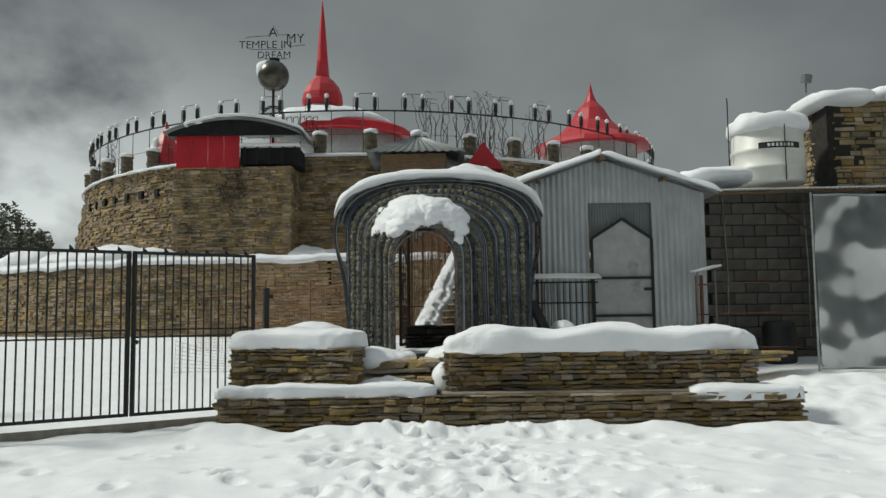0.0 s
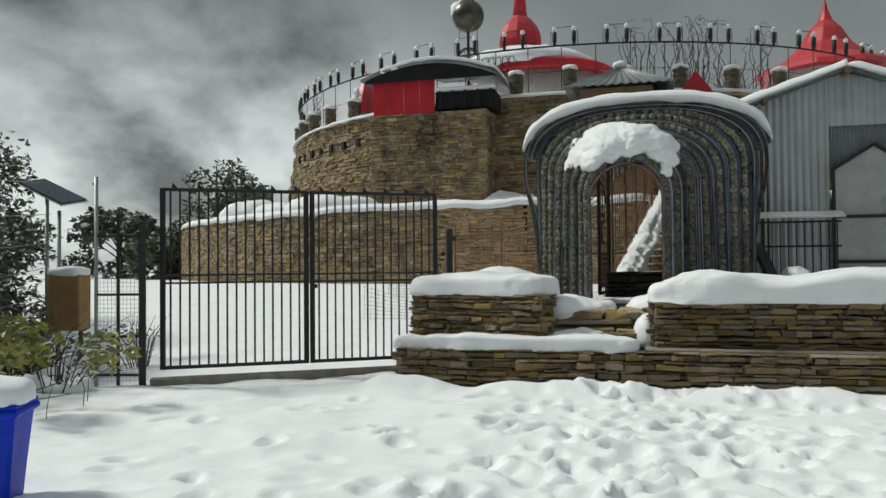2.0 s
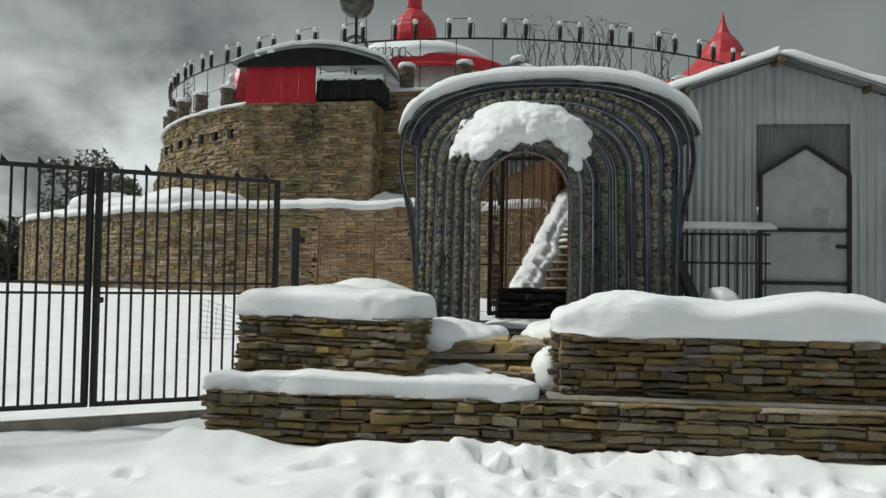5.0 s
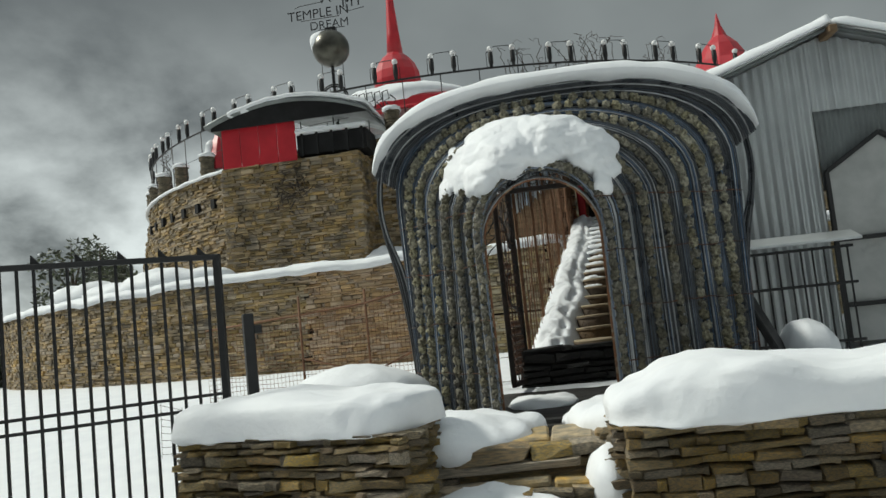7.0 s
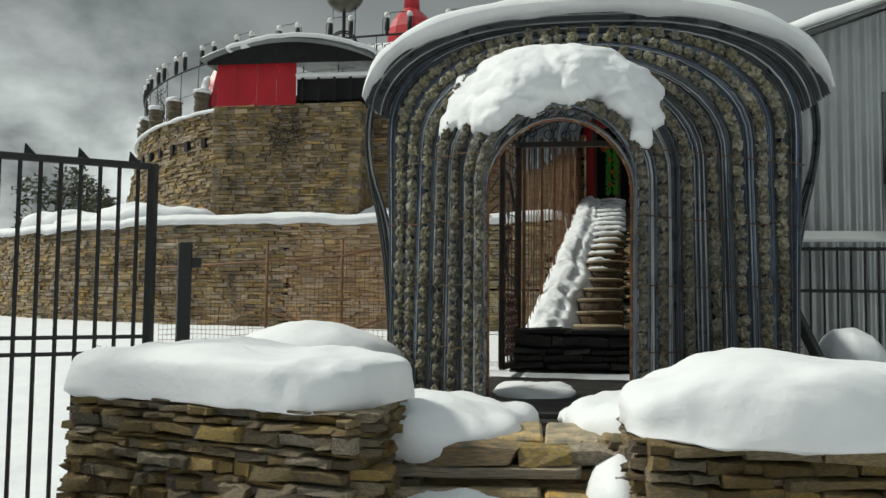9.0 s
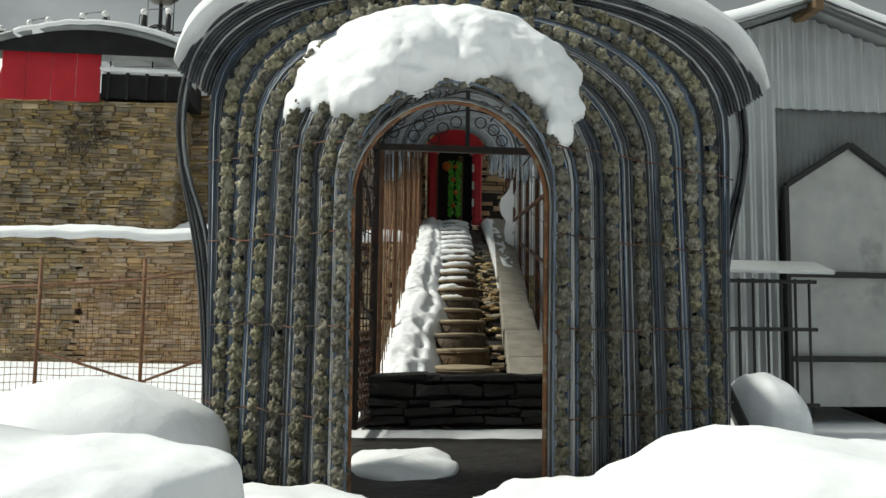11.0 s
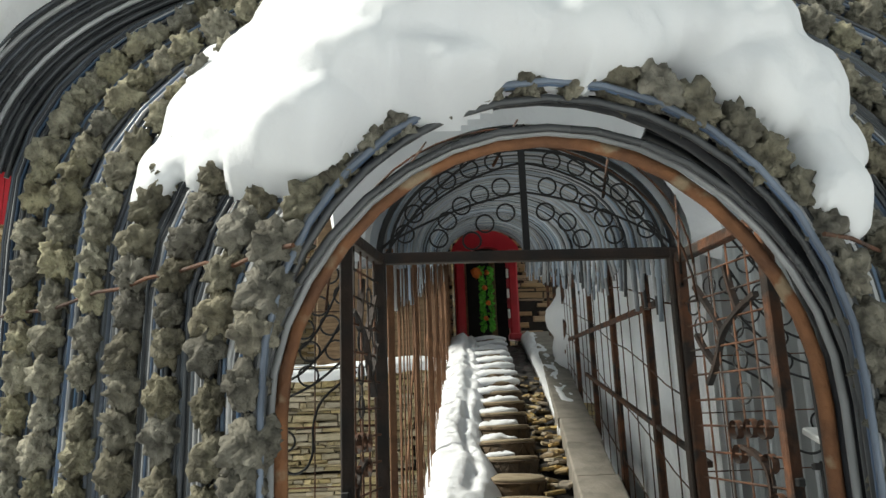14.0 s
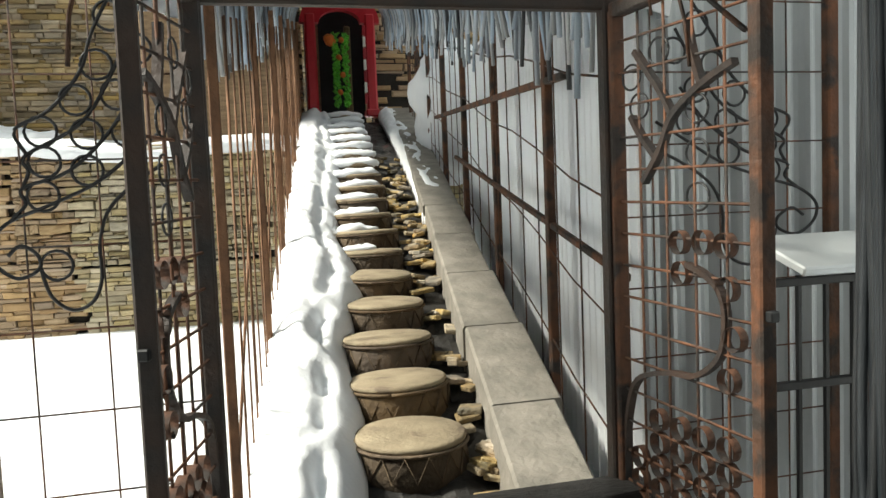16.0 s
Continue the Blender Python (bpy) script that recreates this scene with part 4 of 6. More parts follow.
for i in range(NX):
    for j in range(NZ):
        quad = ((i, j), (i + 1, j), (i + 1, j + 1), (i, j + 1))
        if max(field[q][2] for q in quad) <= 0:
            continue
        for q in quad:
            if q not in index:
                x, z, h = field[q]
                fold = (0.05 * noise.noise(Vector((x * 4, z * 7, 5))) + 0.02 * noise.noise(Vector((x * 11, z * 14, 2))) + 0.006 * noise.noise(Vector((x * 40, z * 40, 2)))) * min(1, h * 8)
                index[q] = len(sp.v)
                sp.v.append((x, arch_depth(x, z) + 0.02 - (h + fold) * 0.9 - (0.03 if h > 0 else 0), z + h * 0.10))
        sp.f.append(tuple(index[q] for q in quad))
solid("snow_slab", sp, SNOW, "slab of snow clinging above the arch opening", "snow", smooth=True)

# ---- driveway gate and side fence ----


def bar(parent, name, a, b, w, mat, label="", d=None):
    """A square bar from a to b."""
    a, b = Vector(a), Vector(b)
    n = b - a
    g = Geo().box((0, 0, 0), (w, d or w, n.length), 0, min(w, d or w) * 0.12)
    q = n.to_track_quat("Z", "Y").to_matrix().to_4x4()
    m = Matrix.Translation((a + b) / 2) @ q
    g.v = [tuple(m @ Vector(p)) for p in g.v]
    return part(name, g, mat, parent, label)


def rod(parent, name, pts, r, mat, label="", n=5):
    return part(name, Geo().tube(pts, r, n), mat, parent, label, smooth=True)


G0, G1, G2 = Vector((-5.36, 8.80)), Vector((-3.96, 9.70)), Vector((-2.60, 10.60))


def gate_leaf(a, b, z0, z1, flip):
    t = thing("gate_leaf", "black painted steel bar gate leaf, closed, with spear tips", "gate", (0, 0, 0), "leaves of the driveway gate")
    d = b - a

    def at(u, z):
        return Vector((a.x + d.x * u, a.y + d.y * u, z))
    for u, w in ((0.012, 0.05), (0.988, 0.05)):
        bar(t, "stile", at(u, z0), at(u, z1 + 0.02), w, BLACK)
    for z in (z0 + 0.02, z1 - 0.0):
        bar(t, "rail", at(0, z), at(1, z), 0.04, BLACK)
    for z in (z0 + 0.98, z0 + 1.07):
        bar(t, "rail", at(0, z), at(1, z), 0.022, BLACK)
    for i in range(15):
        u = (i + 1) / 16
        bar(t, "bar", at(u, z0), at(u, z1), 0.018, BLACK)
    for i in range(6):
        u = (i + 0.55) / 6
        p = at(u, z1 + 0.02)
        g = Geo()
        g.add([p + Vector((-0.035, -0.006, 0)), p + Vector((0.03, -0.006, 0)), p + Vector((-0.03, -0.006, 0.06)),
               p + Vector((-0.035, 0.006, 0)), p + Vector((0.03, 0.006, 0)), p + Vector((-0.03, 0.006, 0.06))],
              [(0, 1, 2), (5, 4, 3), (0, 3, 4, 1), (1, 4, 5, 2), (2, 5, 3, 0)])
        part("spike", g, BLACK, t)
    if flip:
        part("latch", Geo().box(at(0.03, z0 + 0.92) - Vector((0, 0.03, 0)), (0.09, 0.05, 0.05), 33, 0.008), BLACK, t)
    return t


gate_leaf(G0, G1, 0.16, 2.21, False)
gate_leaf(G1 + (G2 - G1) * 0.02, G2, 0.16, 2.21, True)
for p, zt, nm in ((Vector((-5.50, 8.66)), 1.84, 1), (Vector((-2.47, 10.72)), 1.78, 2)):
    t = thing("gate_post", "square black steel gate post", "post", (p.x, p.y, 0))
    part("shaft", Geo().box((0, 0, zt / 2), (0.075, 0.075, zt), 33, 0.006), BLACK, t)
    part("hinge", Geo().box((0.05, 0.03, zt - 0.12), (0.07, 0.05, 0.06), 33, 0.005), BLACK, t)
part_sill = solid("gate_sill", Geo().box((-4.05, 9.60, 0.0), (3.3, 0.12, 0.16), 33, 0.02), CONCRETE, "concrete sill under the driveway gate", "sill")

# side panel with wire mesh
SP0, SP1 = Vector((-6.02, 8.55)), Vector((-5.54, 8.64))
t = thing("mesh_fence", "narrow dark fence panel with wire mesh beside the gate", "fence")
for z in (0.12, 0.55, 1.02, 1.68):
    bar(t, "rail", (SP0.x, SP0.y, z), (SP1.x, SP1.y, z), 0.028, BLACK)
bar(t, "upright", (-5.77, 8.60, 0.0), (-5.77, 8.60, 1.92), 0.03, BLACK)
g = Geo()
for i in range(12):
    u = i / 11
    g.tube([(SP0.x + 0.48 * u, SP0.y + 0.09 * u, 0.05), (SP0.x + 0.48 * u, SP0.y + 0.09 * u, 1.25)], 0.0022, 4, False)
for i in range(26):
    z = 0.05 + 1.2 * i / 25
    g.tube([(SP0.x, SP0.y, z), (SP1.x, SP1.y, z)], 0.0022, 4, False)
tagged(part("wire_mesh", g, GALV, t), kind="stuff")
t = thing("fence_pole", "green-grey galvanised fence pole with arm", "pole", (SP0.x, SP0.y, 0))
part("shaft", Geo().tube([(0, 0, -0.2), (0, 0, 2.35)], 0.022, 8), GALV, t, smooth=True)
part("arm", Geo().tube([(0.0, 0, 2.28), (-0.08, 0.05, 2.28)], 0.015, 6), GALV, t)

# ---- the tin shed ----
SY = 13.6
shed = thing("tin_shed", "grey corrugated tin shed with snow on its gabled roof", "shed")


def roofz(x):
    return 3.46 + (4.11 - 3.46) * (1 - abs(x - 2.82) / 1.9)


for a, b, z0 in ((0.95, 2.60, 0.75), (3.72, 4.66, 0.75), (2.60, 2.82, 3.32), (2.82, 3.72, 3.32)):
    g = Geo()
    corrugated(g, (a, SY), (b, SY), z0, roofz(a), roofz(b), 0.10, 0.017)
    part("front_sheet", g, TIN, shed, "corrugated galvanised sheet")
g = Geo()
corrugated(g, (2.62, SY + 0.04), (3.72, SY + 0.04), 2.5, 3.34, 3.34, 0.05, 0.006)
part("fanlight_sheet", g, TIN_DARK, shed, "dull ribbed sheet above the door")
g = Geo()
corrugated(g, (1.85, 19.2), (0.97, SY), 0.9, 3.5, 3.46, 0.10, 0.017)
# sunlit look of this side is painted in by the paler tin
part("side_sheet", g, TIN_SUNLIT, shed, "corrugated side wall with sunlight painted into its pale colour")
g = Geo()
corrugated(g, (4.66, SY), (4.9, 19.2), 0.8, 3.46, 3.46, 0.10, 0.017)
part("side_sheet", g, TIN, shed)
def eave(xe, v):
    return xe + (0.98 * v if xe < 2 else 0.2 * v)


for sgn, xe in ((-1, 0.92), (1, 4.86)):
    g = Geo()
    g.sheet(lambda u, v, xe=xe: (2.82 + (eave(xe, v) - 2.82) * u, 13.38 + 5.9 * v, roofz(2.82 + (xe - 2.82) * u) + 0.05 + 0.008 * math.sin(v * 5.9 / 0.085 * 6.283)), 2, 200, (0, 0, -0.02))
    part("roof_sheet", g, TIN, shed, smooth=True)
    g = Geo()
    g.sheet(lambda u, v, xe=xe: (2.82 + (eave(xe, v) - 2.82) * (u * 1.02), 13.34 + 5.9 * v,
                                roofz(2.82 + (xe - 2.82) * u) + 0.07 + (0.10 + 0.04 * noise.noise(Vector((u * 5, v * 8, xe)))) * min(1, (u * 12) ** 0.5 if sgn > 0 else 1) * min(1, (1.02 - u) * 14) ** 0.5 * min(1, v * 60) ** 0.5), 34, 90, (0, 0, -0.03))
    part("roof_snow", g, SNOW, shed, "soft snow on the roof", smooth=True)
bar(shed, "ridge_end", (2.82, 13.30, 4.08), (2.82, 13.7, 4.08), 0.08, WOOD)
for x0 in (1.7, 3.9):
    bar(shed, "purlin", (x0, 13.33, roofz(x0) - 0.02), (x0, 13.7, roofz(x0) - 0.02), 0.06, WOOD)
for a, b in (((0.8, 13.5), (2.82, 13.5)), ((2.82, 13.5), (4.85, 13.5))):
    bar(shed, "barge_board", (a[0], 13.42, roofz(a[0]) + 0.01), (b[0], 13.42, roofz(b[0]) + 0.01), 0.05, TIN_DARK, d=0.03)
# pointed door
dr = thing("door_1", "pale board door with a pointed head and black iron frame, closed", "door", kind="structure")
g = Geo()
ys = SY - 0.02
g.add([(2.66, ys, 0.95), (3.68, ys, 0.95), (3.68, ys, 2.66), (3.19, ys, 3.00), (2.66, ys, 2.66),
       (2.66, ys + 0.04, 0.95), (3.68, ys + 0.04, 0.95), (3.68, ys + 0.04, 2.66), (3.19, ys + 0.04, 3.00), (2.66, ys + 0.04, 2.66)],
      [(0, 1, 2, 3, 4), (9, 8, 7, 6, 5), (0, 5, 6, 1), (1, 6, 7, 2), (2, 7, 8, 3), (3, 8, 9, 4), (4, 9, 5, 0)])
part("leaf", g, DOORBOARD, dr, "pale worn board")
for a, b in (((2.64, 0.95), (2.64, 2.68)), ((3.70, 0.95), (3.70, 2.68)), ((2.64, 2.68), (3.19, 3.03)), ((3.19, 3.03), (3.70, 2.68)), ((2.64, 1.98), (3.70, 1.98)), ((2.64, 1.32), (3.70, 1.32))):
    bar(dr, "frame_bar", (a[0], ys - 0.025, a[1]), (b[0], ys - 0.025, b[1]), 0.045, BLACK)
part("bolt", Geo().box((3.6, ys - 0.05, 1.78), (0.14, 0.03, 0.05), 0, 0.006), BLACK, dr)
# low balustrade beside the door
t = thing("balustrade", "black steel balustrade under a pale tilted ledge board", "railing")
for i in range(14):
    x = 1.20 + 0.108 * i
    bar(t, "bar", (x, 13.2, 0.9), (x, 13.2, 1.92), 0.016, BLACK)
for z in (1.0, 1.55, 1.90):
    bar(t, "rail", (1.16, 13.2, z), (2.66, 13.2, z), 0.028, BLACK)
part("ledge_board", Geo().box((1.92, 13.12, 2.0), (1.52, 0.28, 0.03), 0, 0.006, 18), TIN, t, "pale metal ledge")
t = thing("leaning_board", "dark board leaning against the arch", "board")
part("board", Geo().box((1.62, 12.5, 1.15), (0.06, 0.55, 0.95), -20, 0.01, 0, -24), BLACK, t)
solid("snow_mound", Geo().blob((1.98, 12.7, 0.92), (0.27, 0.32, 0.36), 0.9, 0.06, 2, 16, 41), SNOW, "snow heaped beside the shed", "snow", smooth=True)

# ---- block building with lean-to roof ----
blk = thing("block_building", "grey concrete block outbuilding under a lean-to tin roof", "building")
part("core", Geo().box((9.0, 16.0, 1.85), (8.4, 3.3, 3.3)), MORTAR, blk)
rb = random.Random(4)
bw, bh = 0.42, 0.21
block_mesh = Geo().box((0, 0, 0), (bw - 0.014, 0.1, bh - 0.014), 0, 0.008).data("block", BLOCK)
for r in range(15):
    for k in range(9):
        x = 4.98 + k * bw + (bw / 2 if r % 2 else 0)
        if x < 8.2:
            o = new("block", block_mesh)
            o.location = (x, 14.32 + rb.uniform(-0.008, 0.008), 0.55 + r * bh)
            o.parent = blk
g = Geo()
g.sheet(lambda u, v: (4.55 + 8.5 * u, 13.75 + 3.2 * v, 3.56 + 0.16 * u * 0.5 + 0.35 * v + 0.012 * math.sin(u * 8.5 / 0.09 * 6.283)), 520, 3, (0, 0, -0.02))
part("lean_to_roof", g, TIN, blk, "corrugated tin lean-to roof", smooth=True)
g = Geo().blob((5.2, 15.2, 3.93), (0.75, 1.2, 0.16), 0.6, 0.05, 1.5, 18, 44)
part("roof_snow", g, SNOW, blk, smooth=True)
bar(blk, "fascia", (4.6, 13.82, 3.50), (13.0, 13.82, 3.62), 0.06, WOOD)
for x in (5.25, 6.75):
    rod(blk, "conduit", [(x, 14.22, 0.9), (x + 0.02, 14.22, 2.2), (x - 0.03, 14.22, 3.5)], 0.014, GALV)
bar(blk, "brace", (6.2, 14.2, 3.3), (7.6, 14.0, 2.2), 0.03, RUST)
# stone stack tower behind
tw = thing("stone_turret", "stacked stone turret with snow and a fringe of icicles", "turret")
part("core", Geo().box((10.4, 18.4, 4.2), (3.6, 3.0, 4.0)), MORTAR, tw)
ts = Geo()
for k, (a, b) in enumerate((((8.75, 16.9), (12.2, 16.8)), ((8.15, 19.8), (8.75, 16.9)))):
    a, b = Vector(a), Vector(b)
    d = b - a
    nx, ny = d.y / d.length, -d.x / d.length
    stone_mass(ts, lambda u, a=a, d=d, nx=nx, ny=ny: (a.x + d.x * u / d.length, a.y + d.y * u / d.length, nx, ny), d.length, 3.2, 6.08, 0.085, 0.26, 0.3, 90 + k, 0.03)
tagged(part("masonry", ts, SLATE_FAR, tw), kind="stuff")
g = Geo().blob((9.0, 17.6, 6.08), (0.72, 1.2, 0.2), 0.6, 0.06, 1.5, 18, 51)
part("snow_top", g, SNOW, tw, smooth=True)
g = Geo().blob((11.0, 17.4, 6.14), (1.5, 1.2, 0.18), 0.5, 0.06, 1.5, 18, 53)
part("snow_top", g, SNOW, tw, smooth=True)
for i in range(16):
    x = 9.75 + i * 0.11
    part("icicle", Geo().tube([(x, 16.5, 6.06), (x, 16.5, 6.06 - rb.uniform(0.25, 0.5))], 0.035, 6, True, 0.012), WHITE, tw, smooth=True)
part("floodlight", Geo().box((8.35, 17.2, 6.62), (0.22, 0.12, 0.2), 20, 0.01, 15), TIN_DARK, tw, "small floodlight")
part("lamp_arm", Geo().tube([(8.35, 17.25, 6.3), (8.35, 17.25, 6.6)], 0.02, 6), TIN_DARK, tw)
# water tank
tk = thing("water_tank", "white plastic water tank with a dark band and snow on top", "tank", (7.25, 16.9, 4.12))
part("body", Geo().lathe([(0.70, 0), (0.76, 0.06), (0.76, 0.28), (0.78, 0.30), (0.78, 0.36), (0.76, 0.38), (0.76, 0.66), (0.78, 0.68), (0.78, 0.74), (0.75, 0.78), (0.74, 1.10), (0.66, 1.28), (0.42, 1.42), (0.2, 1.46)], n=40), WHITE, tk, smooth=True)
part("snow_cover", Geo().blob((0, 0, 1.28), (0.82, 0.80, 0.30), 0.75, 0.08, 2.5, 20, 61, 0, -0.16), SNOW, tk, smooth=True)
g = Geo()
g.sheet(lambda u, v: (0.785 * math.sin(-0.62 + 1.15 * u), -0.785 * math.cos(-0.62 + 1.15 * u), 0.70 + 0.13 * v), 20, 1, (0, 0.01, 0))
part("label_band", g, BLACK, tk, "black label band with pale bars")
for i in range(7):
    a = -0.36 + 0.105 * i
    part("label_mark", Geo().box((0.79 * math.sin(a), -0.79 * math.cos(a), 0.765), (0.05, 0.01, 0.065), math.degrees(a)), WHITE, tk)
part("strap", Geo().tube([(0.05, -0.79, 0.0), (0.05, -0.79, 1.2)], 0.012, 5), BLACK, tk)
t = thing("antenna_pole", "thin dark pole beside the water tank", "pole", (6.4, 16.9, 3.9))
part("rod", Geo().tube([(0, 0, 0), (0, 0, 2.2)], 0.014, 5), BLACK, t)
# reflective foil sheet
fs = thing("foil_sheet", "crumpled reflective silver foil sheet hung on a frame", "sheet")
g = Geo()
g.sheet(lambda u, v: (6.08 + 2.9 * u, 12.5 + 0.10 * noise.noise(Vector((u * 4.0, v * 3.6, 1.0))) + 0.05 * noise.noise(Vector((u * 9.0, v * 6, 5.0))), 0.42 + 2.85 * v), 70, 60, (0, 0.004, 0))
part("sheet", g, FOIL, fs, smooth=True)
part("frame_post", Geo().tube([(6.06, 12.52, 0.3), (6.06, 12.52, 3.3)], 0.018, 6), GALV, fs)
# pipe rails in front of the block wall
t = thing("pipe_railing", "rusty pipe railing before the block wall", "railing")
for z in (0.75, 1.32, 1.82):
    rod(t, "rail", [(4.25, 12.9, z), (5.2, 12.85, z + 0.02), (6.1, 12.8, z + 0.02)], 0.014, RUST)
for x in (4.25, 4.33):
    bar(t, "post", (x, 12.9, 0.5), (x, 12.9, 1.98), 0.05, RUST)
t = thing("meter_stand", "small pale metal hood on thin legs", "stand")
part("hood", Geo().box((4.35, 12.7, 2.08), (0.42, 0.3, 0.03), 15, 0.005, 0, -14), TIN, t)
for x in (4.2, 4.5):
    part("leg", Geo().tube([(x, 12.7, 0.6), (x, 12.7, 2.05)], 0.012, 5), TIN_DARK, t)
t = thing("storage_drum", "dark plastic drum by the block wall", "drum", (5.9, 13.6, 0.45))
part("body", Geo().lathe([(0.25, 0), (0.28, 0.05), (0.28, 0.62), (0.25, 0.72), (0.2, 0.74)], n=20), BLACK, t, smooth=True)
for i in range(3):
    solid("slate_slab", Geo().box((5.0 + 0.15 * i, 12.6, 0.60 + 0.05 * i), (0.8 - 0.1 * i, 0.4, 0.045), 10 * i - 8, 0.01), SLATE, "loose flat slab of tan slate", "slab", "loose slate slabs")

# ---- passage gate with lunette ----
GY = 13.5
XL, XR, ZL = -0.565, 0.755, 2.87
gf = thing("passage_gate", "rusted steel gate frame with a scrolled fanlight, both leaves open", "gate")
for x in (XL - 0.03, XR + 0.03):
    bar(gf, "jamb", (x, GY, 0.75), (x, GY, ZL + 0.02), 0.06, DARKRUST)
bar(gf, "lintel", (XL - 0.06, GY, ZL), (XR + 0.06, GY, ZL), 0.05, DARKRUST)
bar(gf, "mullion", (0.09, GY, ZL), (0.09, GY, 3.41), 0.03, BLACK)
LC, LR, LH = 0.095, 0.69, 0.56


def lun(t, k=1.0):
    return Vector((LC + LR * k * math.cos(t), GY, ZL + LH * k * math.sin(t)))


rod(gf, "arch_bar", [lun(math.pi * i / 30) for i in range(31)], 0.016, BLACK, n=6)
rod(gf, "arch_bar", [lun(math.pi * i / 30, 0.93) for i in range(31)], 0.008, BLACK)
for k in (0.36, 0.62, 0.82):
    for sd in (-1, 1):
        rod(gf, "scroll_bar", [(LC + sd * LR * (0.98 * u) * 1.0, GY, ZL + 0.04 + LH * (k + 0.12) * (1 - (u * (0.6 + 0.42 * k)) ** 2) * 1.0 - 0.10 * u) for u in [i / 12 for i in range(13)]], 0.006, BLACK)
ring_geo = Geo().tube([(0.042 * math.cos(a), 0, 0.042 * math.sin(a)) for a in [2 * math.pi * i / 16 for i in range(17)]], 0.005, 5, False)
ring_me = ring_geo.data("ring", BLACK, True)
for k, n in ((0.85, 6), (0.62, 5), (0.40, 3)):
    for i in range(n):
        for sd in (0, 1):
            a = (0.14 + 1.30 * (i + 0.5) / n) if sd == 0 else math.pi - (0.14 + 1.30 * (i + 0.5) / n)
            p = lun(a, k)
            o = new("ring", ring_me)
            o.location, o.parent = p, gf
rod(gf, "finial", [(LC, GY, 3.43), (LC - 0.03, GY, 3.50), (LC, GY, 3.54), (LC + 0.03, GY, 3.50), (LC, GY, 3.43)], 0.006, BLACK)
o = new("ring", ring_me)
o.location, o.parent = (LC, GY, 3.57), gf


def small_leaf(h, e, z0, z1, seed):
    """A mesh gate leaf hinged at h, its free edge at e."""
    t = thing("gate_leaf", "rusted openwork gate leaf standing open, with rings and scrolls", "gate", (0, 0, 0), "leaves of the passage gate")
    h, e = Vector(h), Vector(e)
    d = e - h
    frame_mat = DARKRUST if seed == 1 else RUST

    def at(u, z):
        return Vector((h.x + d.x * u, h.y + d.y * u, z))
    bar(t, "stile", at(0, z0), at(0, z1), 0.05, frame_mat)
    bar(t, "stile", at(1, z0), at(1, z1), 0.05, frame_mat)
    bar(t, "rail", at(0, z1), at(1, z1), 0.05, frame_mat)
    bar(t, "rail", at(0, z0), at(1, z0), 0.05, frame_mat)
    n = int((z1 - z0) / 0.105)
    for i in range(1, n):
        z = z0 + (z1 - z0) * i / n
        rod(t, "cross_rod", [at(0, z), at(1, z - 0.01)], 0.005, RUST)
    for i in range(1, 5):
        rod(t, "upright_rod", [at(i / 5, z0), at(i / 5, z1)], 0.005, RUST)
    ang = math.degrees(math.atan2(d.y, d.x))
    rg = Geo()
    rg.sheet(lambda u, v: (0.037 * math.cos(2 * math.pi * u), -0.015 + 0.03 * v, 0.037 * math.sin(2 * math.pi * u)), 18, 1, None)
    me = rg.data("ring", RUST, True)
    spots = [(u, 0.12 + 0.078 * r) for r in range(7) for u in (0.15, 0.31, 0.47, 0.63, 0.79) if u > 0.1 + 0.1 * max(0, r - 4)]
    spots += [(0.80, 0.79), (0.84, 0.915), (0.80, 1.055), (0.49, 1.18), (0.65, 1.185), (0.79, 1.18), (0.50, 1.085)]
    for u, z in spots:
        o = new("ring", me)
        o.matrix_basis = Matrix.Translation(at(u, z0 + z)) @ pose(0, 0, 0, 0, 0, ang)
        o.parent = t

    def strap(pts, w):
        """A flat bent bar in the plane of the leaf."""
        line = smooth([at(u, z0 + z) for u, z in pts])
        side = Vector((-d.y, d.x, 0)).normalized() * 0.013
        g = Geo()
        for k in range(len(line) - 1):
            a, b = line[k], line[k + 1]
            n = (b - a).cross(side).normalized() * w / 2
            g.add([a - side - n, a + side - n, a + side + n, a - side + n, b - side - n, b + side - n, b + side + n, b - side + n],
                  [(0, 1, 5, 4), (1, 2, 6, 5), (2, 3, 7, 6), (3, 0, 4, 7), (3, 2, 1, 0), (4, 5, 6, 7)])
        part("scroll", g, DARKRUST, t)
    strap([(0.03, 0.10), (0.03, 0.40), (0.06, 0.57), (0.15, 0.70), (0.39, 0.757), (0.59, 0.775), (0.75, 0.854), (0.79, 0.96), (0.76, 1.044), (0.66, 1.09), (0.54, 1.114)], 0.016)
    strap([(0.23, 1.37), (0.36, 1.465), (0.46, 1.57), (0.66, 1.646), (0.86, 1.69)], 0.02)
    strap([(0.46, 1.57), (0.38, 1.65), (0.30, 1.71), (0.18, 1.80)], 0.018)
    strap([(0.14, 1.59), (0.22, 1.52), (0.33, 1.45)], 0.018)
    strap([(0.66, 1.646), (0.60, 1.75), (0.57, 1.84)], 0.018)
    for k, (u, z) in enumerate(((0.14, 1.72), (0.36, 1.78), (0.20, 1.62), (0.62, 1.45), (0.62, 1.58), (0.62, 1.32))):
        rod(t, "scroll_ring", [at(u + 0.075 * math.cos(q), z0 + z + 0.042 * math.sin(q)) for q in [2 * math.pi * j / 16 for j in range(17)]], 0.004, BLACK)
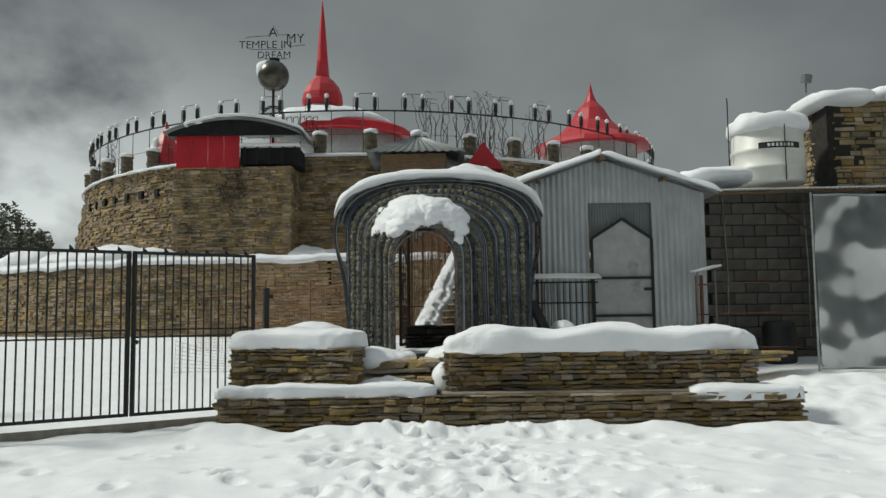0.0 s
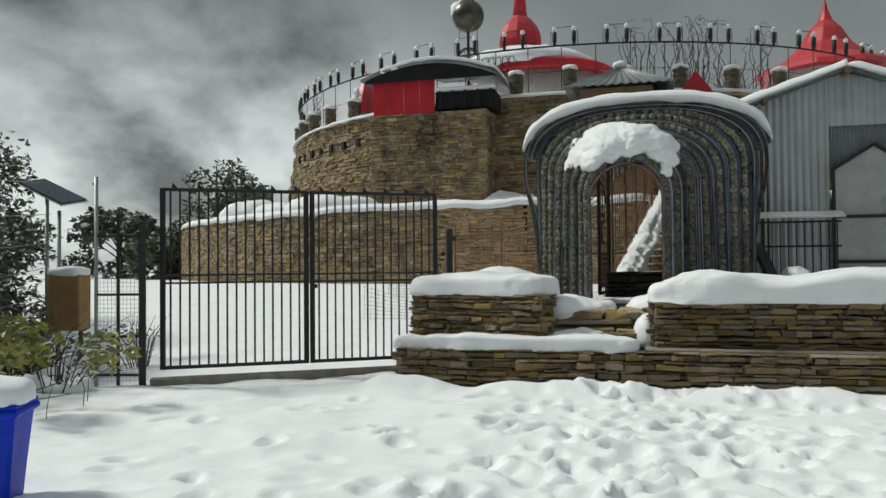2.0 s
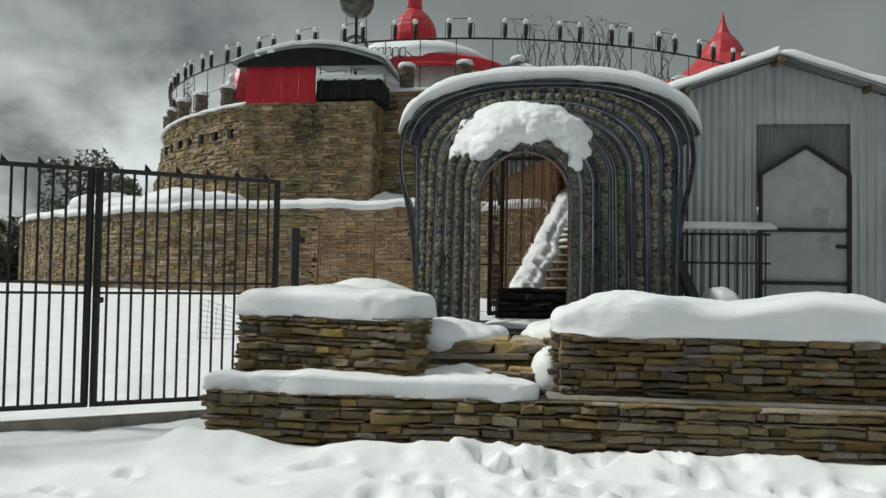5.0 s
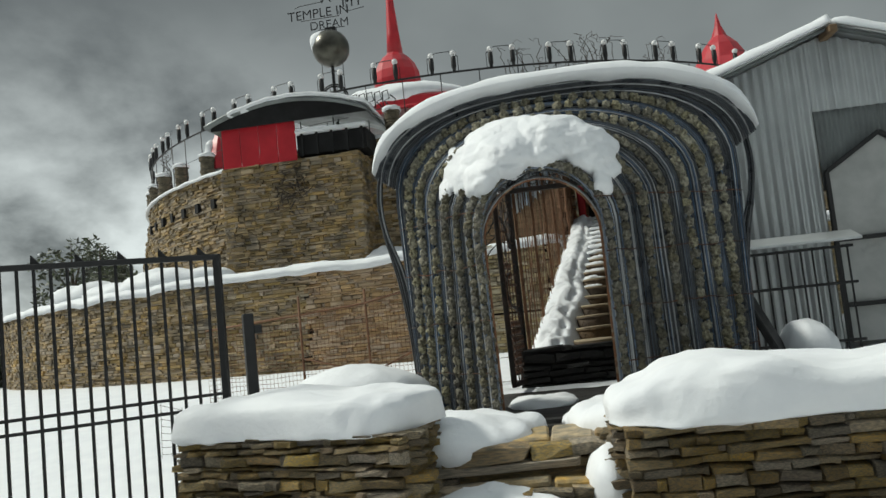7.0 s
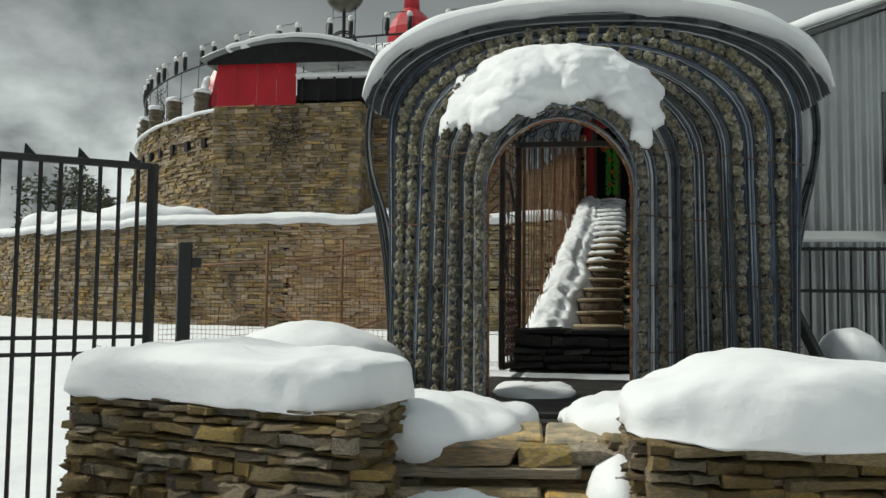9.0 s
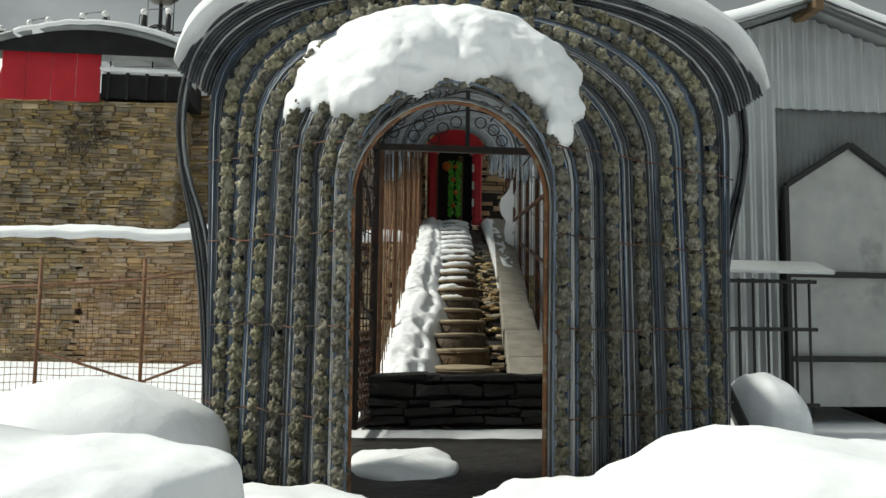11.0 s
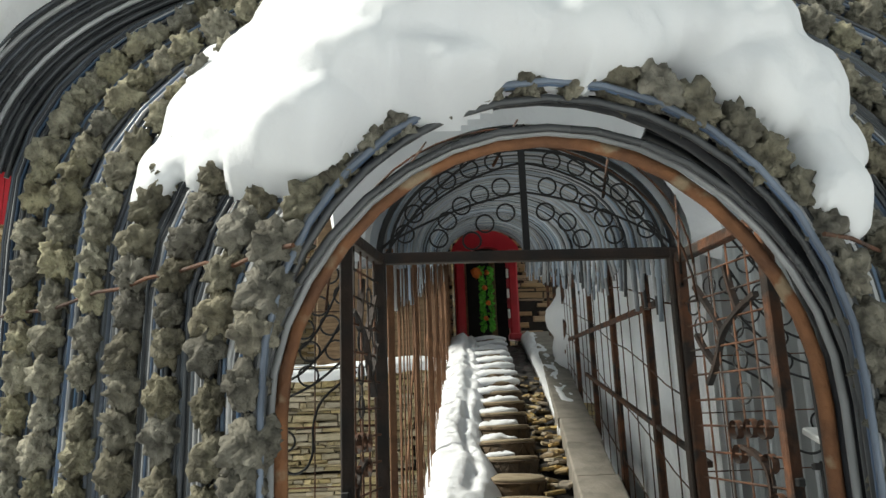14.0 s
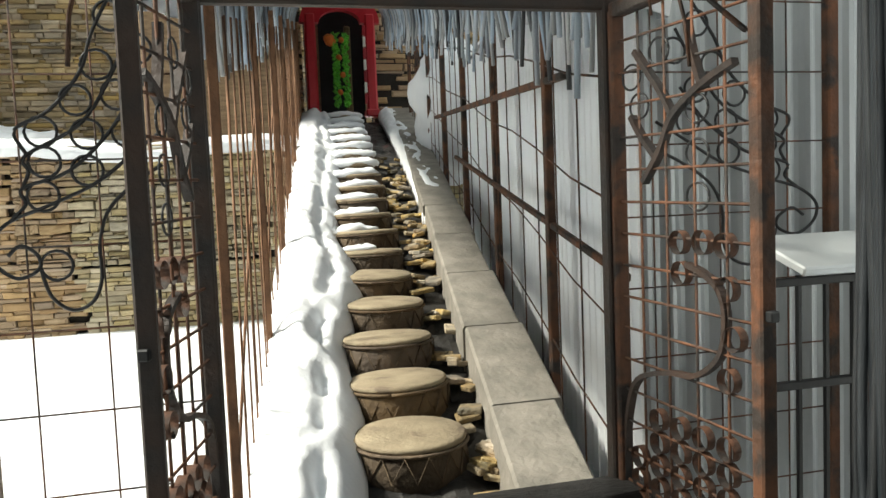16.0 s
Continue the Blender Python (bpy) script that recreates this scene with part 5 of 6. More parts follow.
    part("latch", Geo().box(at(1.03, z0 + 1.0), (0.05, 0.03, 0.03), ang, 0.004), BLACK, t)


small_leaf((XL - 0.03, GY - 0.03), (-0.715, 12.98), 0.88, 2.86, 1)
small_leaf((XR + 0.04, GY - 0.03), (0.865, 12.78), 0.88, 2.84, 2)


def side_grille(a, b, z0, z1, sd):
    t = thing("side_grille", "open wire grille with scrollwork beside the passage gate", "grille", (0, 0, 0), "side grilles of the passage")
    a, b = Vector(a), Vector(b)
    d = b - a

    def at(u, z):
        return Vector((a.x + d.x * u, a.y + d.y * u, z))
    bar(t, "post", at(0, z0), at(0, z1), 0.045, DUSTY if sd < 0 else RUST, "dusty brown steel post" if sd < 0 else "rusted steel post")
    if sd > 0:
        bar(t, "beam", at(0, z1), (0.84, 12.2, 2.88), 0.04, RUST)
    bar(t, "post", at(0, z0) + Vector((-0.075 if sd < 0 else 0.06, -0.10, 0)), at(0, z1) + Vector((-0.075 if sd < 0 else 0.06, -0.10, 0)), 0.025, RUST)
    for u in (0.22, 0.55, 0.86):
        rod(t, "upright_rod", [at(u, z0), at(u, z1)], 0.0032, RUST)
    for i in range(9):
        z = z0 + 0.1 + 0.25 * i
        rod(t, "cross_rod", [at(0, z), at(1, z)], 0.0032, RUST)
    for pts in (((0.708, 2.920), (0.569, 2.756), (0.504, 2.638), (0.360, 2.527), (0.210, 2.472), (0.247, 2.404)),
                ((0.746, 2.781), (0.637, 2.626), (0.489, 2.486), (0.247, 2.397), (0.255, 2.350), (0.224, 2.303)),
                ((0.729, 2.578), (0.611, 2.459), (0.425, 2.349), (0.224, 2.303), (0.233, 2.256), (0.163, 2.209)),
                ((0.842, 2.459), (0.724, 2.403), (0.545, 2.314), (0.342, 2.254), (0.163, 2.209), (0.075, 2.150), (0.092, 2.083), (0.178, 2.041), (0.267, 2.065), (0.268, 2.106), (0.200, 2.137), (0.141, 2.109)),
                ((0.839, 2.361), (0.721, 2.312), (0.594, 2.237), (0.540, 2.141), (0.537, 2.031), (0.494, 1.963), (0.402, 1.939), (0.314, 1.983), (0.277, 2.065))):
        rod(t, "scroll", smooth([at(u, z) for u, z in pts]), 0.006, BLACK)
    flat = Vector((d.x, d.y, 0)).normalized()
    for u, z in ((0.648, 2.800), (0.576, 2.657), (0.475, 2.555), (0.656, 2.570), (0.318, 2.465), (0.515, 2.456), (0.694, 2.459), (0.325, 2.377), (0.506, 2.349), (0.309, 2.278), (0.346, 2.074), (0.754, 2.704)):
        rod(t, "scroll_ring", [at(u, z) + flat * 0.044 * math.cos(q) + Vector((0, 0, 0.044 * math.sin(q))) for q in [2 * math.pi * j / 16 for j in range(17)]], 0.005, BLACK)
    return t


side_grille((-1.23, 13.47), (-0.60, 13.47), 0.78, 3.0, -1)
side_grille((1.65, 13.45), (0.80, 13.45), 0.78, 3.08, 1)
# rods overhead between arch and tunnel
t = thing("roof_lattice", "thin rusted rods bridging the arch and the tunnel", "frame")
for i in range(5):
    a = math.pi * (0.12 + 0.76 * i / 4)
    rod(t, "rod", [(-0.27 + 0.50 * math.cos(a), 11.9, 2.25 + 0.52 * math.sin(a)), (0.095 + 0.80 * math.cos(a), 13.55, 2.95 + 0.62 * math.sin(a))], 0.0045, RUST)
for k, y in enumerate((12.45, 13.0)):
    f = (y - 11.9) / 1.65
    rod(t, "hoop", [(-0.27 + 0.365 * f + (0.5 + 0.3 * f) * math.cos(a), y, 2.25 + 0.7 * f + (0.52 + 0.1 * f) * math.sin(a)) for a in [math.pi * i / 20 for i in range(21)]], 0.0045, RUST)

# ---- the stepped tunnel ----


def ax(y):
    return 0.10 + 0.102 * (y - 13.5)


def stair(y):
    return 1.20 + 0.2556 * (y - 14.3)


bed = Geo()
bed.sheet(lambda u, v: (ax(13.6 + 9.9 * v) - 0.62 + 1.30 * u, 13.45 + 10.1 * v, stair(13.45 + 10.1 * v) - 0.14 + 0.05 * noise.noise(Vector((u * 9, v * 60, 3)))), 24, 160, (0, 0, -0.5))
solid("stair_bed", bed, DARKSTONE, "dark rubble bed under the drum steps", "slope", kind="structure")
# the riser's shade is put into its near-black stone
rz = thing("stair_riser", "stone kerb at the foot of the stair, shade painted into its colour", "kerb")
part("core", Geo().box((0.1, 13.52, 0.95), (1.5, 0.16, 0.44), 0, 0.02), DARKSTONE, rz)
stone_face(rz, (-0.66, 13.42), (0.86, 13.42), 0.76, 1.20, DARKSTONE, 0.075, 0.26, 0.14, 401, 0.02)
drum = thing("drum_step", "round wooden drum set in the slope as a step", "step", (ax(14.3), 14.3, stair(14.3)), "drum steps")
part("head", Geo().lathe([(0.245, -0.03), (0.252, -0.012), (0.24, 0.0), (0.10, 0.004), (0.0005, 0.004)], n=28), HIDE, drum, "worn tan drumhead", smooth=True)
part("body", Geo().lathe([(0.20, -0.26), (0.235, -0.20), (0.255, -0.13), (0.25, -0.06), (0.243, -0.03)], n=28), DRUM, drum, "dark stained wooden shell", smooth=True)
rod(drum, "rim_rope", [(0.254 * math.cos(a), 0.254 * math.sin(a), -0.035) for a in [2 * math.pi * i / 28 for i in range(29)]], 0.009, DRUM)
rod(drum, "lacing", [((0.262 - (0.02 if i % 2 else 0)) * math.cos(2 * math.pi * i / 30), 0.262 * math.sin(2 * math.pi * i / 30), -0.04 if i % 2 else -0.15) for i in range(31)], 0.004, DRUM, "rope lacing")
rs = random.Random(8)
for k in range(1, 19):
    y = 14.3 + 0.5 * k
    copy_thing(drum, pose(ax(y) + rs.uniform(-0.02, 0.02), y, stair(y), rs.uniform(-2, 2), rs.uniform(-2, 2), rs.uniform(0, 360)))
for k in range(5, 19):
    y = 14.3 + 0.5 * k
    f = min(1.0, (k - 4) / 7)
    g = Geo().blob((ax(y) - 0.10 * (1 - f), y + 0.10 * (1 - f), stair(y) + 0.005), (0.12 + 0.16 * f, 0.08 + 0.17 * f, 0.03 + 0.035 * f), 0.8, 0.03, 7, 12, k * 3.3)
    solid("snow_patch", g, SNOW, "thin patch of melting snow on a drum step", "snow", "snow on the drum steps", smooth=True)
# snow banks either side
bk = Geo()


def bank(u, v):
    y = 13.55 + 9.9 * v
    e = noise.noise(Vector((u * 2, v * 16, 2))) * 0.06 + noise.noise(Vector((u * 4, v * 55, 4))) * 0.03 + noise.noise(Vector((u * 9, v * 170, 4))) * 0.022
    wd = 0.44 + 0.12 * noise.noise(Vector((0.5, v * 14, 8)))
    e -= 0.09 * math.exp(-((u - 0.64) / 0.08) ** 2) * max(0.0, 0.6 + 1.2 * noise.noise(Vector((3.0, v * 38, 1))))
    x = ax(y) - 0.70 + (wd + 0.10) * u
    return (x, y - 0.05, stair(y) - 0.12 + (0.24 + e) * math.sin(math.pi * min(1, 0.12 + u * 0.88)) ** 0.6 * min(1, v * 40 + 0.1) ** 0.5)


bk.sheet(bank, 24, 240, (0, 0, -0.1))
solid("snow_bank", bk, SNOW, "trodden snow bank along the drum stair", "snow", smooth=True)
# second furrow of snow over the higher steps
bk = Geo()
bk.sheet(lambda u, v: (ax(17.6 + 5.9 * v) + 0.33 + 0.045 * (4.1 + 5.9 * v) * (1 - 0.5 * v) + 0.32 * u + 0.02 * noise.noise(Vector((u, v * 30, 6))), 17.6 + 5.9 * v, stair(17.6 + 5.9 * v) + 0.0 + (0.10 + 0.05 * noise.noise(Vector((u * 4, v * 26, 1)))) * math.sin(math.pi * u) ** 0.5 * min(1, v * 12)), 14, 120, (0, 0, -0.1))
solid("snow_bank", bk, SNOW, "snow lying on the upper kerb of the stair", "snow", smooth=True)
# kerb ramp
kb = thing("stair_kerb", "rough grey cement kerb running up beside the drum steps", "kerb")
for k in range(12):
    y0, y1 = 13.42 + 0.84 * k, 13.42 + 0.84 * (k + 1) - 0.012
    g = Geo()
    j = rs.uniform(-0.012, 0.012)
    xa, xb = ax(y0) + 0.33 + 0.045 * (y0 - 13.5) + j, ax(y1) + 0.33 + 0.045 * (y1 - 13.5) + j
    z0, z1 = stair(y0) + 0.10, stair(y1) + 0.10
    wd = 0.33 + rs.uniform(-0.015, 0.015)
    g.add([(xa, y0, z0 - 0.35), (xa + wd, y0, z0 - 0.35), (xb + wd, y1, z1 - 0.35), (xb, y1, z1 - 0.35), (xa + 0.012, y0, z0), (xa + wd - 0.012, y0, z0), (xb + wd - 0.012, y1, z1), (xb + 0.012, y1, z1),
           (xa, y0, z0 - 0.015), (xa + wd, y0, z0 - 0.015), (xb + wd, y1, z1 - 0.015), (xb, y1, z1 - 0.015)],
          [(3, 2, 1, 0), (4, 5, 6, 7), (0, 1, 9, 8), (1, 2, 10, 9), (2, 3, 11, 10), (3, 0, 8, 11), (8, 9, 5, 4), (9, 10, 6, 5), (10, 11, 7, 6), (11, 8, 4, 7)])
    part("slab", g, CONCRETE, kb)
for i in range(110):
    y = rs.uniform(13.6, 20.5)
    g = Geo().box((ax(y) + rs.uniform(0.27, 0.34 + 0.045 * (y - 13.5)), y, stair(y) - 0.09 + rs.uniform(-0.03, 0.03)), (rs.uniform(0.06, 0.14), rs.uniform(0.06, 0.16), 0.03), rs.uniform(0, 180), 0.006, rs.uniform(-15, 15), rs.uniform(-15, 15))
    solid("slate_chip", g, SLATE, "loose slate chip beside the drum steps", "stone", "slate chips")

# vault of bent pipes
tun = thing("pipe_vault", "tunnel vault of bent blue-grey pipes with ragged hanging ends", "vault")


def spring(y):
    return 2.92 + 0.205 * (y - 13.5)


nv = 170
for k in range(nv):
    y = 13.58 + 9.7 * k / nv
    rr = 0.70 + rs.uniform(-0.02, 0.02)
    dl, dr2 = rs.uniform(0.12, 0.36), rs.uniform(0.12, 0.40)
    c, s0 = ax(y), spring(y)
    pts = [(c - rr - rs.uniform(-0.03, 0.04), y + rs.uniform(-0.03, 0.03), s0 - dl)]
    pts += [(c + rr * math.cos(a), y, s0 + 0.53 * math.sin(a)) for a in [math.pi * (1 - i / 18) for i in range(19)]]
    pts += [(c + rr + rs.uniform(-0.03, 0.04), y + rs.uniform(-0.03, 0.03), s0 - dr2)]
    q = rs.random()
    part("pipe", Geo().tube(pts, rs.uniform(0.009, 0.014), 5), PIPE_V if q < 0.6 else PIPE_L if q < 0.82 else PIPE_D, tun, smooth=True)
# added backing sheet, its paleness painted as light through the roof
g = Geo()
g.sheet(lambda u, v: (ax(13.55 + 9.7 * v) + 0.745 * math.cos(math.pi * (1 - u)), 13.55 + 9.7 * v, spring(13.55 + 9.7 * v) + 0.575 * math.sin(math.pi * (1 - u)) - 0.02), 24, 20, (0, 0, 0.012))
part("vault_sheet", g, VAULT, tun, "sheet behind the pipes, paled to paint light coming through", smooth=True)
g = Geo()


def vault_snow(u, v):
    y = 13.42 + 9.8 * v
    a = math.pi * (1.03 - 1.06 * u)
    th = (0.36 + 0.14 * noise.noise(Vector((u * 5, v * 10, 2))) + 0.05 * noise.noise(Vector((u * 13, v * 22, 4)))) * (0.55 + 0.45 * math.sin(max(0, min(math.pi, a)))) * min(1, 0.75 + v * 20)
    return (ax(y) + (0.77 + th * 0.8) * math.cos(a), y + 0.05 * noise.noise(Vector((u * 14, 0, 1))), spring(y) + (0.60 + th) * math.sin(a) - 0.02)


g.sheet(vault_snow, 70, 110, (0, 0.0, 0))
g2 = Geo()
g2.sheet(lambda u, v: tuple(Vector(vault_snow(u, 0.0)) * (1 - v) + Vector((ax(13.5) + 0.76 * math.cos(math.pi * (1.03 - 1.06 * u)), 13.46, spring(13.5) + 0.585 * math.sin(math.pi * (1.03 - 1.06 * u)))) * v), 70, 4)
g.add(g2.v, g2.f)
solid("vault_snow", g, SNOW, "thick snow lying over the pipe vault", "snow", smooth=True)
# side rods
lf = thing("rod_fence", "fence of orange rusted rods along the tunnel", "fence")
for k in range(56):
    y = 13.7 + 9.6 * k / 56
    x = ax(y) - 0.66 + rs.uniform(-0.01, 0.01)
    thick = k % 9 == 0
    if thick:
        bar(lf, "post", (x, y, stair(y) - 0.3), (x, y, spring(y)), 0.035, RUST_ROD)
    else:
        rod(lf, "rod", [(x, y, stair(y) - 0.3), (x + rs.uniform(-0.01, 0.01), y, spring(y) - 0.1)], 0.0048, RUST_ROD, n=4)
for k in range(6):
    y0 = 13.6 + 1.6 * k
    rod(lf, "stay", [(ax(y0) - 0.67, y0, stair(y0) + 0.1), (ax(y0 + 1.6) - 0.67, y0 + 1.6, spring(y0 + 1.6) - 0.6)], 0.006, RUST_ROD, n=4)
rf = thing("mesh_fence", "rusted posts and slack wires along the tunnel side", "fence")
for k in range(7):
    y = 14.6 + 1.4 * k
    x = ax(y) + 0.75 + 0.03 * (y - 13.5)
    bar(rf, "post", (x, y, stair(y) - 0.25), (x, y, spring(y) - 0.05), 0.045, RUST)
for k in range(26):
    y = 13.7 + 9.6 * k / 26
    x = ax(y) + 0.74 + 0.03 * (y - 13.5)
    rod(rf, "wire", [(x, y, stair(y) - 0.1), (x, y, spring(y) - 0.1)], 0.004, RUST, n=4)
for f in (0.12, 0.36, 0.60, 0.84):
    rod(rf, "wire", [(ax(y) + 0.74 + 0.03 * (y - 13.5), y, stair(y) + (spring(y) - stair(y)) * f + 0.02 * math.sin(y * 3)) for y in [13.6 + 0.6 * i for i in range(17)]], 0.005, RUST, n=4)
bar(rf, "brace", (ax(14.3) + 0.78, 14.3, 2.75), (ax(18.6) + 0.8, 18.6, 3.0), 0.035, RUST)
bar(rf, "brace", (ax(13.6) + 0.78, 13.6, 1.9), (ax(17.5) + 0.8, 17.5, 2.55), 0.03, RUST)

# red portal at the head of the stair
pt = thing("red_portal", "red painted round-headed portal at the head of the stair", "portal")
PX, PY = 1.13, 23.6
for sd in (-1, 1):
    part("column", Geo().box((PX + sd * 0.47, PY, 4.34), (0.17, 0.2, 1.62), 0, 0.03), RED, pt, smooth=False)
    part("base", Geo().box((PX + sd * 0.47, PY, 3.58), (0.22, 0.24, 0.12), 0, 0.02), RED, pt)
g = Geo()
g.sheet(lambda u, v: (PX + (0.33 + 0.30 * v) * math.cos(math.pi * (1 - u)), PY, 5.0 + (0.20 + 0.30 * v) * math.sin(math.pi * (1 - u))), 28, 2, (0, 0.16, 0))
g.v = [(x, y - 0.08, z) for x, y, z in g.v]
part("arch_head", g, RED, pt, smooth=False)
# added black panel that paints the shade behind the portal
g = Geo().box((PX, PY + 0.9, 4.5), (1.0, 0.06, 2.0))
part("shade_panel", g, SHADE_BLACK, pt, "black panel painted as the shade behind the portal")
part("inner_post", Geo().box((PX + 0.14, PY + 0.2, 4.3), (0.10, 0.10, 1.4), 0, 0.02), WOOD, pt)
for i in range(7):
    part("stripe", Geo().box((PX + 0.37, PY - 0.09, 3.8 + 0.18 * i), (0.045, 0.02, 0.16), 0, 0.004), WHITE if i % 2 else RED_DEEP, pt)
g = Geo()
rg2 = random.Random(3)
for i in range(260):
    z = 3.68 + 1.15 * (i // 2) / 130
    a = rg2.uniform(0, 6.28)
    g.box((PX - 0.09 + 0.15 * (i % 2) + 0.04 * math.cos(a), PY - 0.12 + 0.04 * math.sin(a), z), (0.06, 0.012, 0.035), rg2.uniform(0, 180), 0, rg2.uniform(-50, 50), rg2.uniform(-50, 50))
tagged(solid("garland", g, GREEN, "bright green leaf garland hanging in the portal", "garland"), kind="")
for i in range(4):
    solid("marigold", Geo().blob((PX - 0.05 + 0.05 * (i % 2), PY - 0.17, 3.9 + 0.27 * i), (0.045, 0.045, 0.045), 1, 0.012, 20, 8, i), ORANGE, "orange flower tied to the garland", "flower", "flowers on the garland", smooth=True)
solid("marigold", Geo().blob((PX - 0.17, PY - 0.1, 4.72), (0.10, 0.08, 0.10), 1, 0.02, 12, 8, 9), ORANGE, "bunch of orange flowers in the portal", "flower", smooth=True)
# stone walls at both sides of the portal
pw = thing("portal_wall", "rough brown stone wall around the red portal", "wall")
part("core", Geo().box((-0.15, PY + 0.55, 4.45), (1.4, 0.3, 2.3)), MORTAR, pw)
part("core", Geo().box((2.55, PY + 0.55, 4.45), (1.7, 0.3, 2.3)), MORTAR, pw)
for k, (x0, wd) in enumerate(((-0.85, 1.4), (1.7, 1.7))):
    g = Geo()
    stone_mass(g, lambda u, x0=x0: (x0 + u, PY + 0.38, 0.0, -1.0), wd, 3.3, 5.6, 0.085, 0.26, 0.15, 300 + k, 0.04)
    tagged(part("masonry", g, BRICKISH_FAR, pw), kind="stuff")
# rough bank right of the upper stair
solid("snow_bank", Geo().blob((2.05, 20.4, 3.25), (0.40, 0.9, 0.85), 0.9, 0.20, 1.6, 24, 88), SNOW, "steep snow bank beside the upper stair", "snow", smooth=True)

# ---- on top of the fort ----
RR, RZ = 14.1, 8.6
rail = thing("lamp_rail", "thin dark ring rail on posts round the fort roof", "railing")


def ring_at(deg, r=RR, z=RZ):
    return Vector((FORT.x + r * math.cos(radians(deg)), FORT.y + r * math.sin(radians(deg)), z))


rod(rail, "ring_bar", [ring_at(180 + 1.5 * i) for i in range(121)], 0.032, BLACK)
rod(rail, "ring_wire", [ring_at(180 + 1.5 * i, RR, 7.75) for i in range(121)], 0.008, BLACK)
for i in range(40):
    rod(rail, "post", [ring_at(181 + 4.55 * i, RR, 6.7), ring_at(181 + 4.55 * i)], 0.016, BLACK)
lamp = thing("rail_lamp", "short black lamp post with a white globe on the ring rail", "lamp", ring_at(0), "lamps on the ring rail")
part("stem", Geo().lathe([(0.035, 0), (0.05, 0.02), (0.05, 0.10), (0.07, 0.14), (0.07, 0.44), (0.05, 0.47), (0.03, 0.48)], n=10), BLACK, lamp, smooth=True)
part("globe", Geo().blob((0, 0, 0.55), (0.085, 0.085, 0.09), 1, 0, 1, 8), GLOBE, lamp, smooth=True)
angs = []
for k in range(-13, 13):
    for d in (-1.3, 1.3):
        a = 272.4 + 6.95 * k + d
        if 182 < a < 358:
            angs.append(a)
lamp.location = ring_at(angs[0])
for a in angs[1:]:
    copy_thing(lamp, Matrix.Translation(ring_at(a)))
for k in range(-13, 13):
    c = 272.4 + 6.95 * k
    if not 184 < c < 356:
        continue
    rod(rail, "hoop_wire", [ring_at(c - 1.8), ring_at(c - 1.8, RR, RZ + 0.45), ring_at(c - 0.8, RR, RZ + 0.62), ring_at(c + 0.8, RR, RZ + 0.62), ring_at(c + 1.8, RR, RZ + 0.45), ring_at(c + 1.8)], 0.012, BLACK)
# dead vines hanging on the rail
rv = random.Random(31)
vine = thing("dead_vine", "tangle of dead bare vines on the ring rail", "vine")
for c0, n in ((282, 12), (288, 16), (292, 10), (222, 6), (299, 8)):
    for i in range(n):
        a, z = c0 + rv.uniform(-2.2, 2.2), 6.9
        pts = [ring_at(a, RR - 0.1, z)]
        ph, sw = rv.uniform(0, 6), rv.uniform(0.6, 1.8)
        top = rv.uniform(8.4, 9.5)
        m = 14
        for j in range(1, m):
            f = j / m
            pts.append(ring_at(a + sw * math.sin(ph + f * 6) * f + rv.uniform(-0.25, 0.25), RR - 0.1 + rv.uniform(-0.15, 0.15), z + (top - z) * math.sin(f * 1.9) + rv.uniform(-0.06, 0.06)))
        part("stem", Geo().tube(pts, 0.018, 4, True, 0.006), TWIG, vine)
bush = thing("dead_bush", "bare dead bush with a little snow on the fort roof", "bush")
for i in range(60):
    b = ring_at(297 + rv.uniform(-1.5, 1.5), RR - 0.8, 6.9)
    e = b + Vector((rv.gauss(0, 0.55), rv.gauss(0, 0.4), rv.uniform(0.4, 1.4)))
    part("twig", Geo().tube([b, (b + e) / 2 + Vector((rv.uniform(-0.15, 0.15), 0, 0.12)), e], 0.012, 4, True, 0.004), TWIG, bush)

# metal ball, wheel emblem and wire lettering above the tower
BX, BY = -6.1, 28.0
ball = thing("ball_sign", "bronze metal ball on a post carrying wire lettering", "sign")
part("post", Geo().tube([(BX, BY, 7.6), (BX, BY, 9.7)], 0.05, 8), BLACK, ball)
part("ball", Geo().blob((BX, BY, 10.2), (0.57, 0.57, 0.57), 1, 0.012, 6, 18), BRASS, ball, "dull bronze ball", smooth=True)
part("snow_crust", Geo().blob((BX - 0.30, BY - 0.02, 10.40), (0.33, 0.40, 0.36), 1, 0.03, 4, 12, 5), SNOW, ball, smooth=True)
part("collar", Geo().box((BX + 0.05, BY, 10.8), (0.34, 0.2, 0.12), 0, 0.02), BLACK, ball)
for r in (0.42, 0.36):
    rod(ball, "wheel_rim", [(BX + r * math.cos(a), BY - 0.1, 8.62 + r * math.sin(a)) for a in [2 * math.pi * i / 32 for i in range(33)]], 0.025, BLACK)
for i in range(8):
    a = math.pi * i / 8
    rod(ball, "spoke", [(BX + 0.38 * math.cos(a), BY - 0.1, 8.62 + 0.38 * math.sin(a)), (BX - 0.38 * math.cos(a), BY - 0.1, 8.62 - 0.38 * math.sin(a))], 0.010, BLACK)
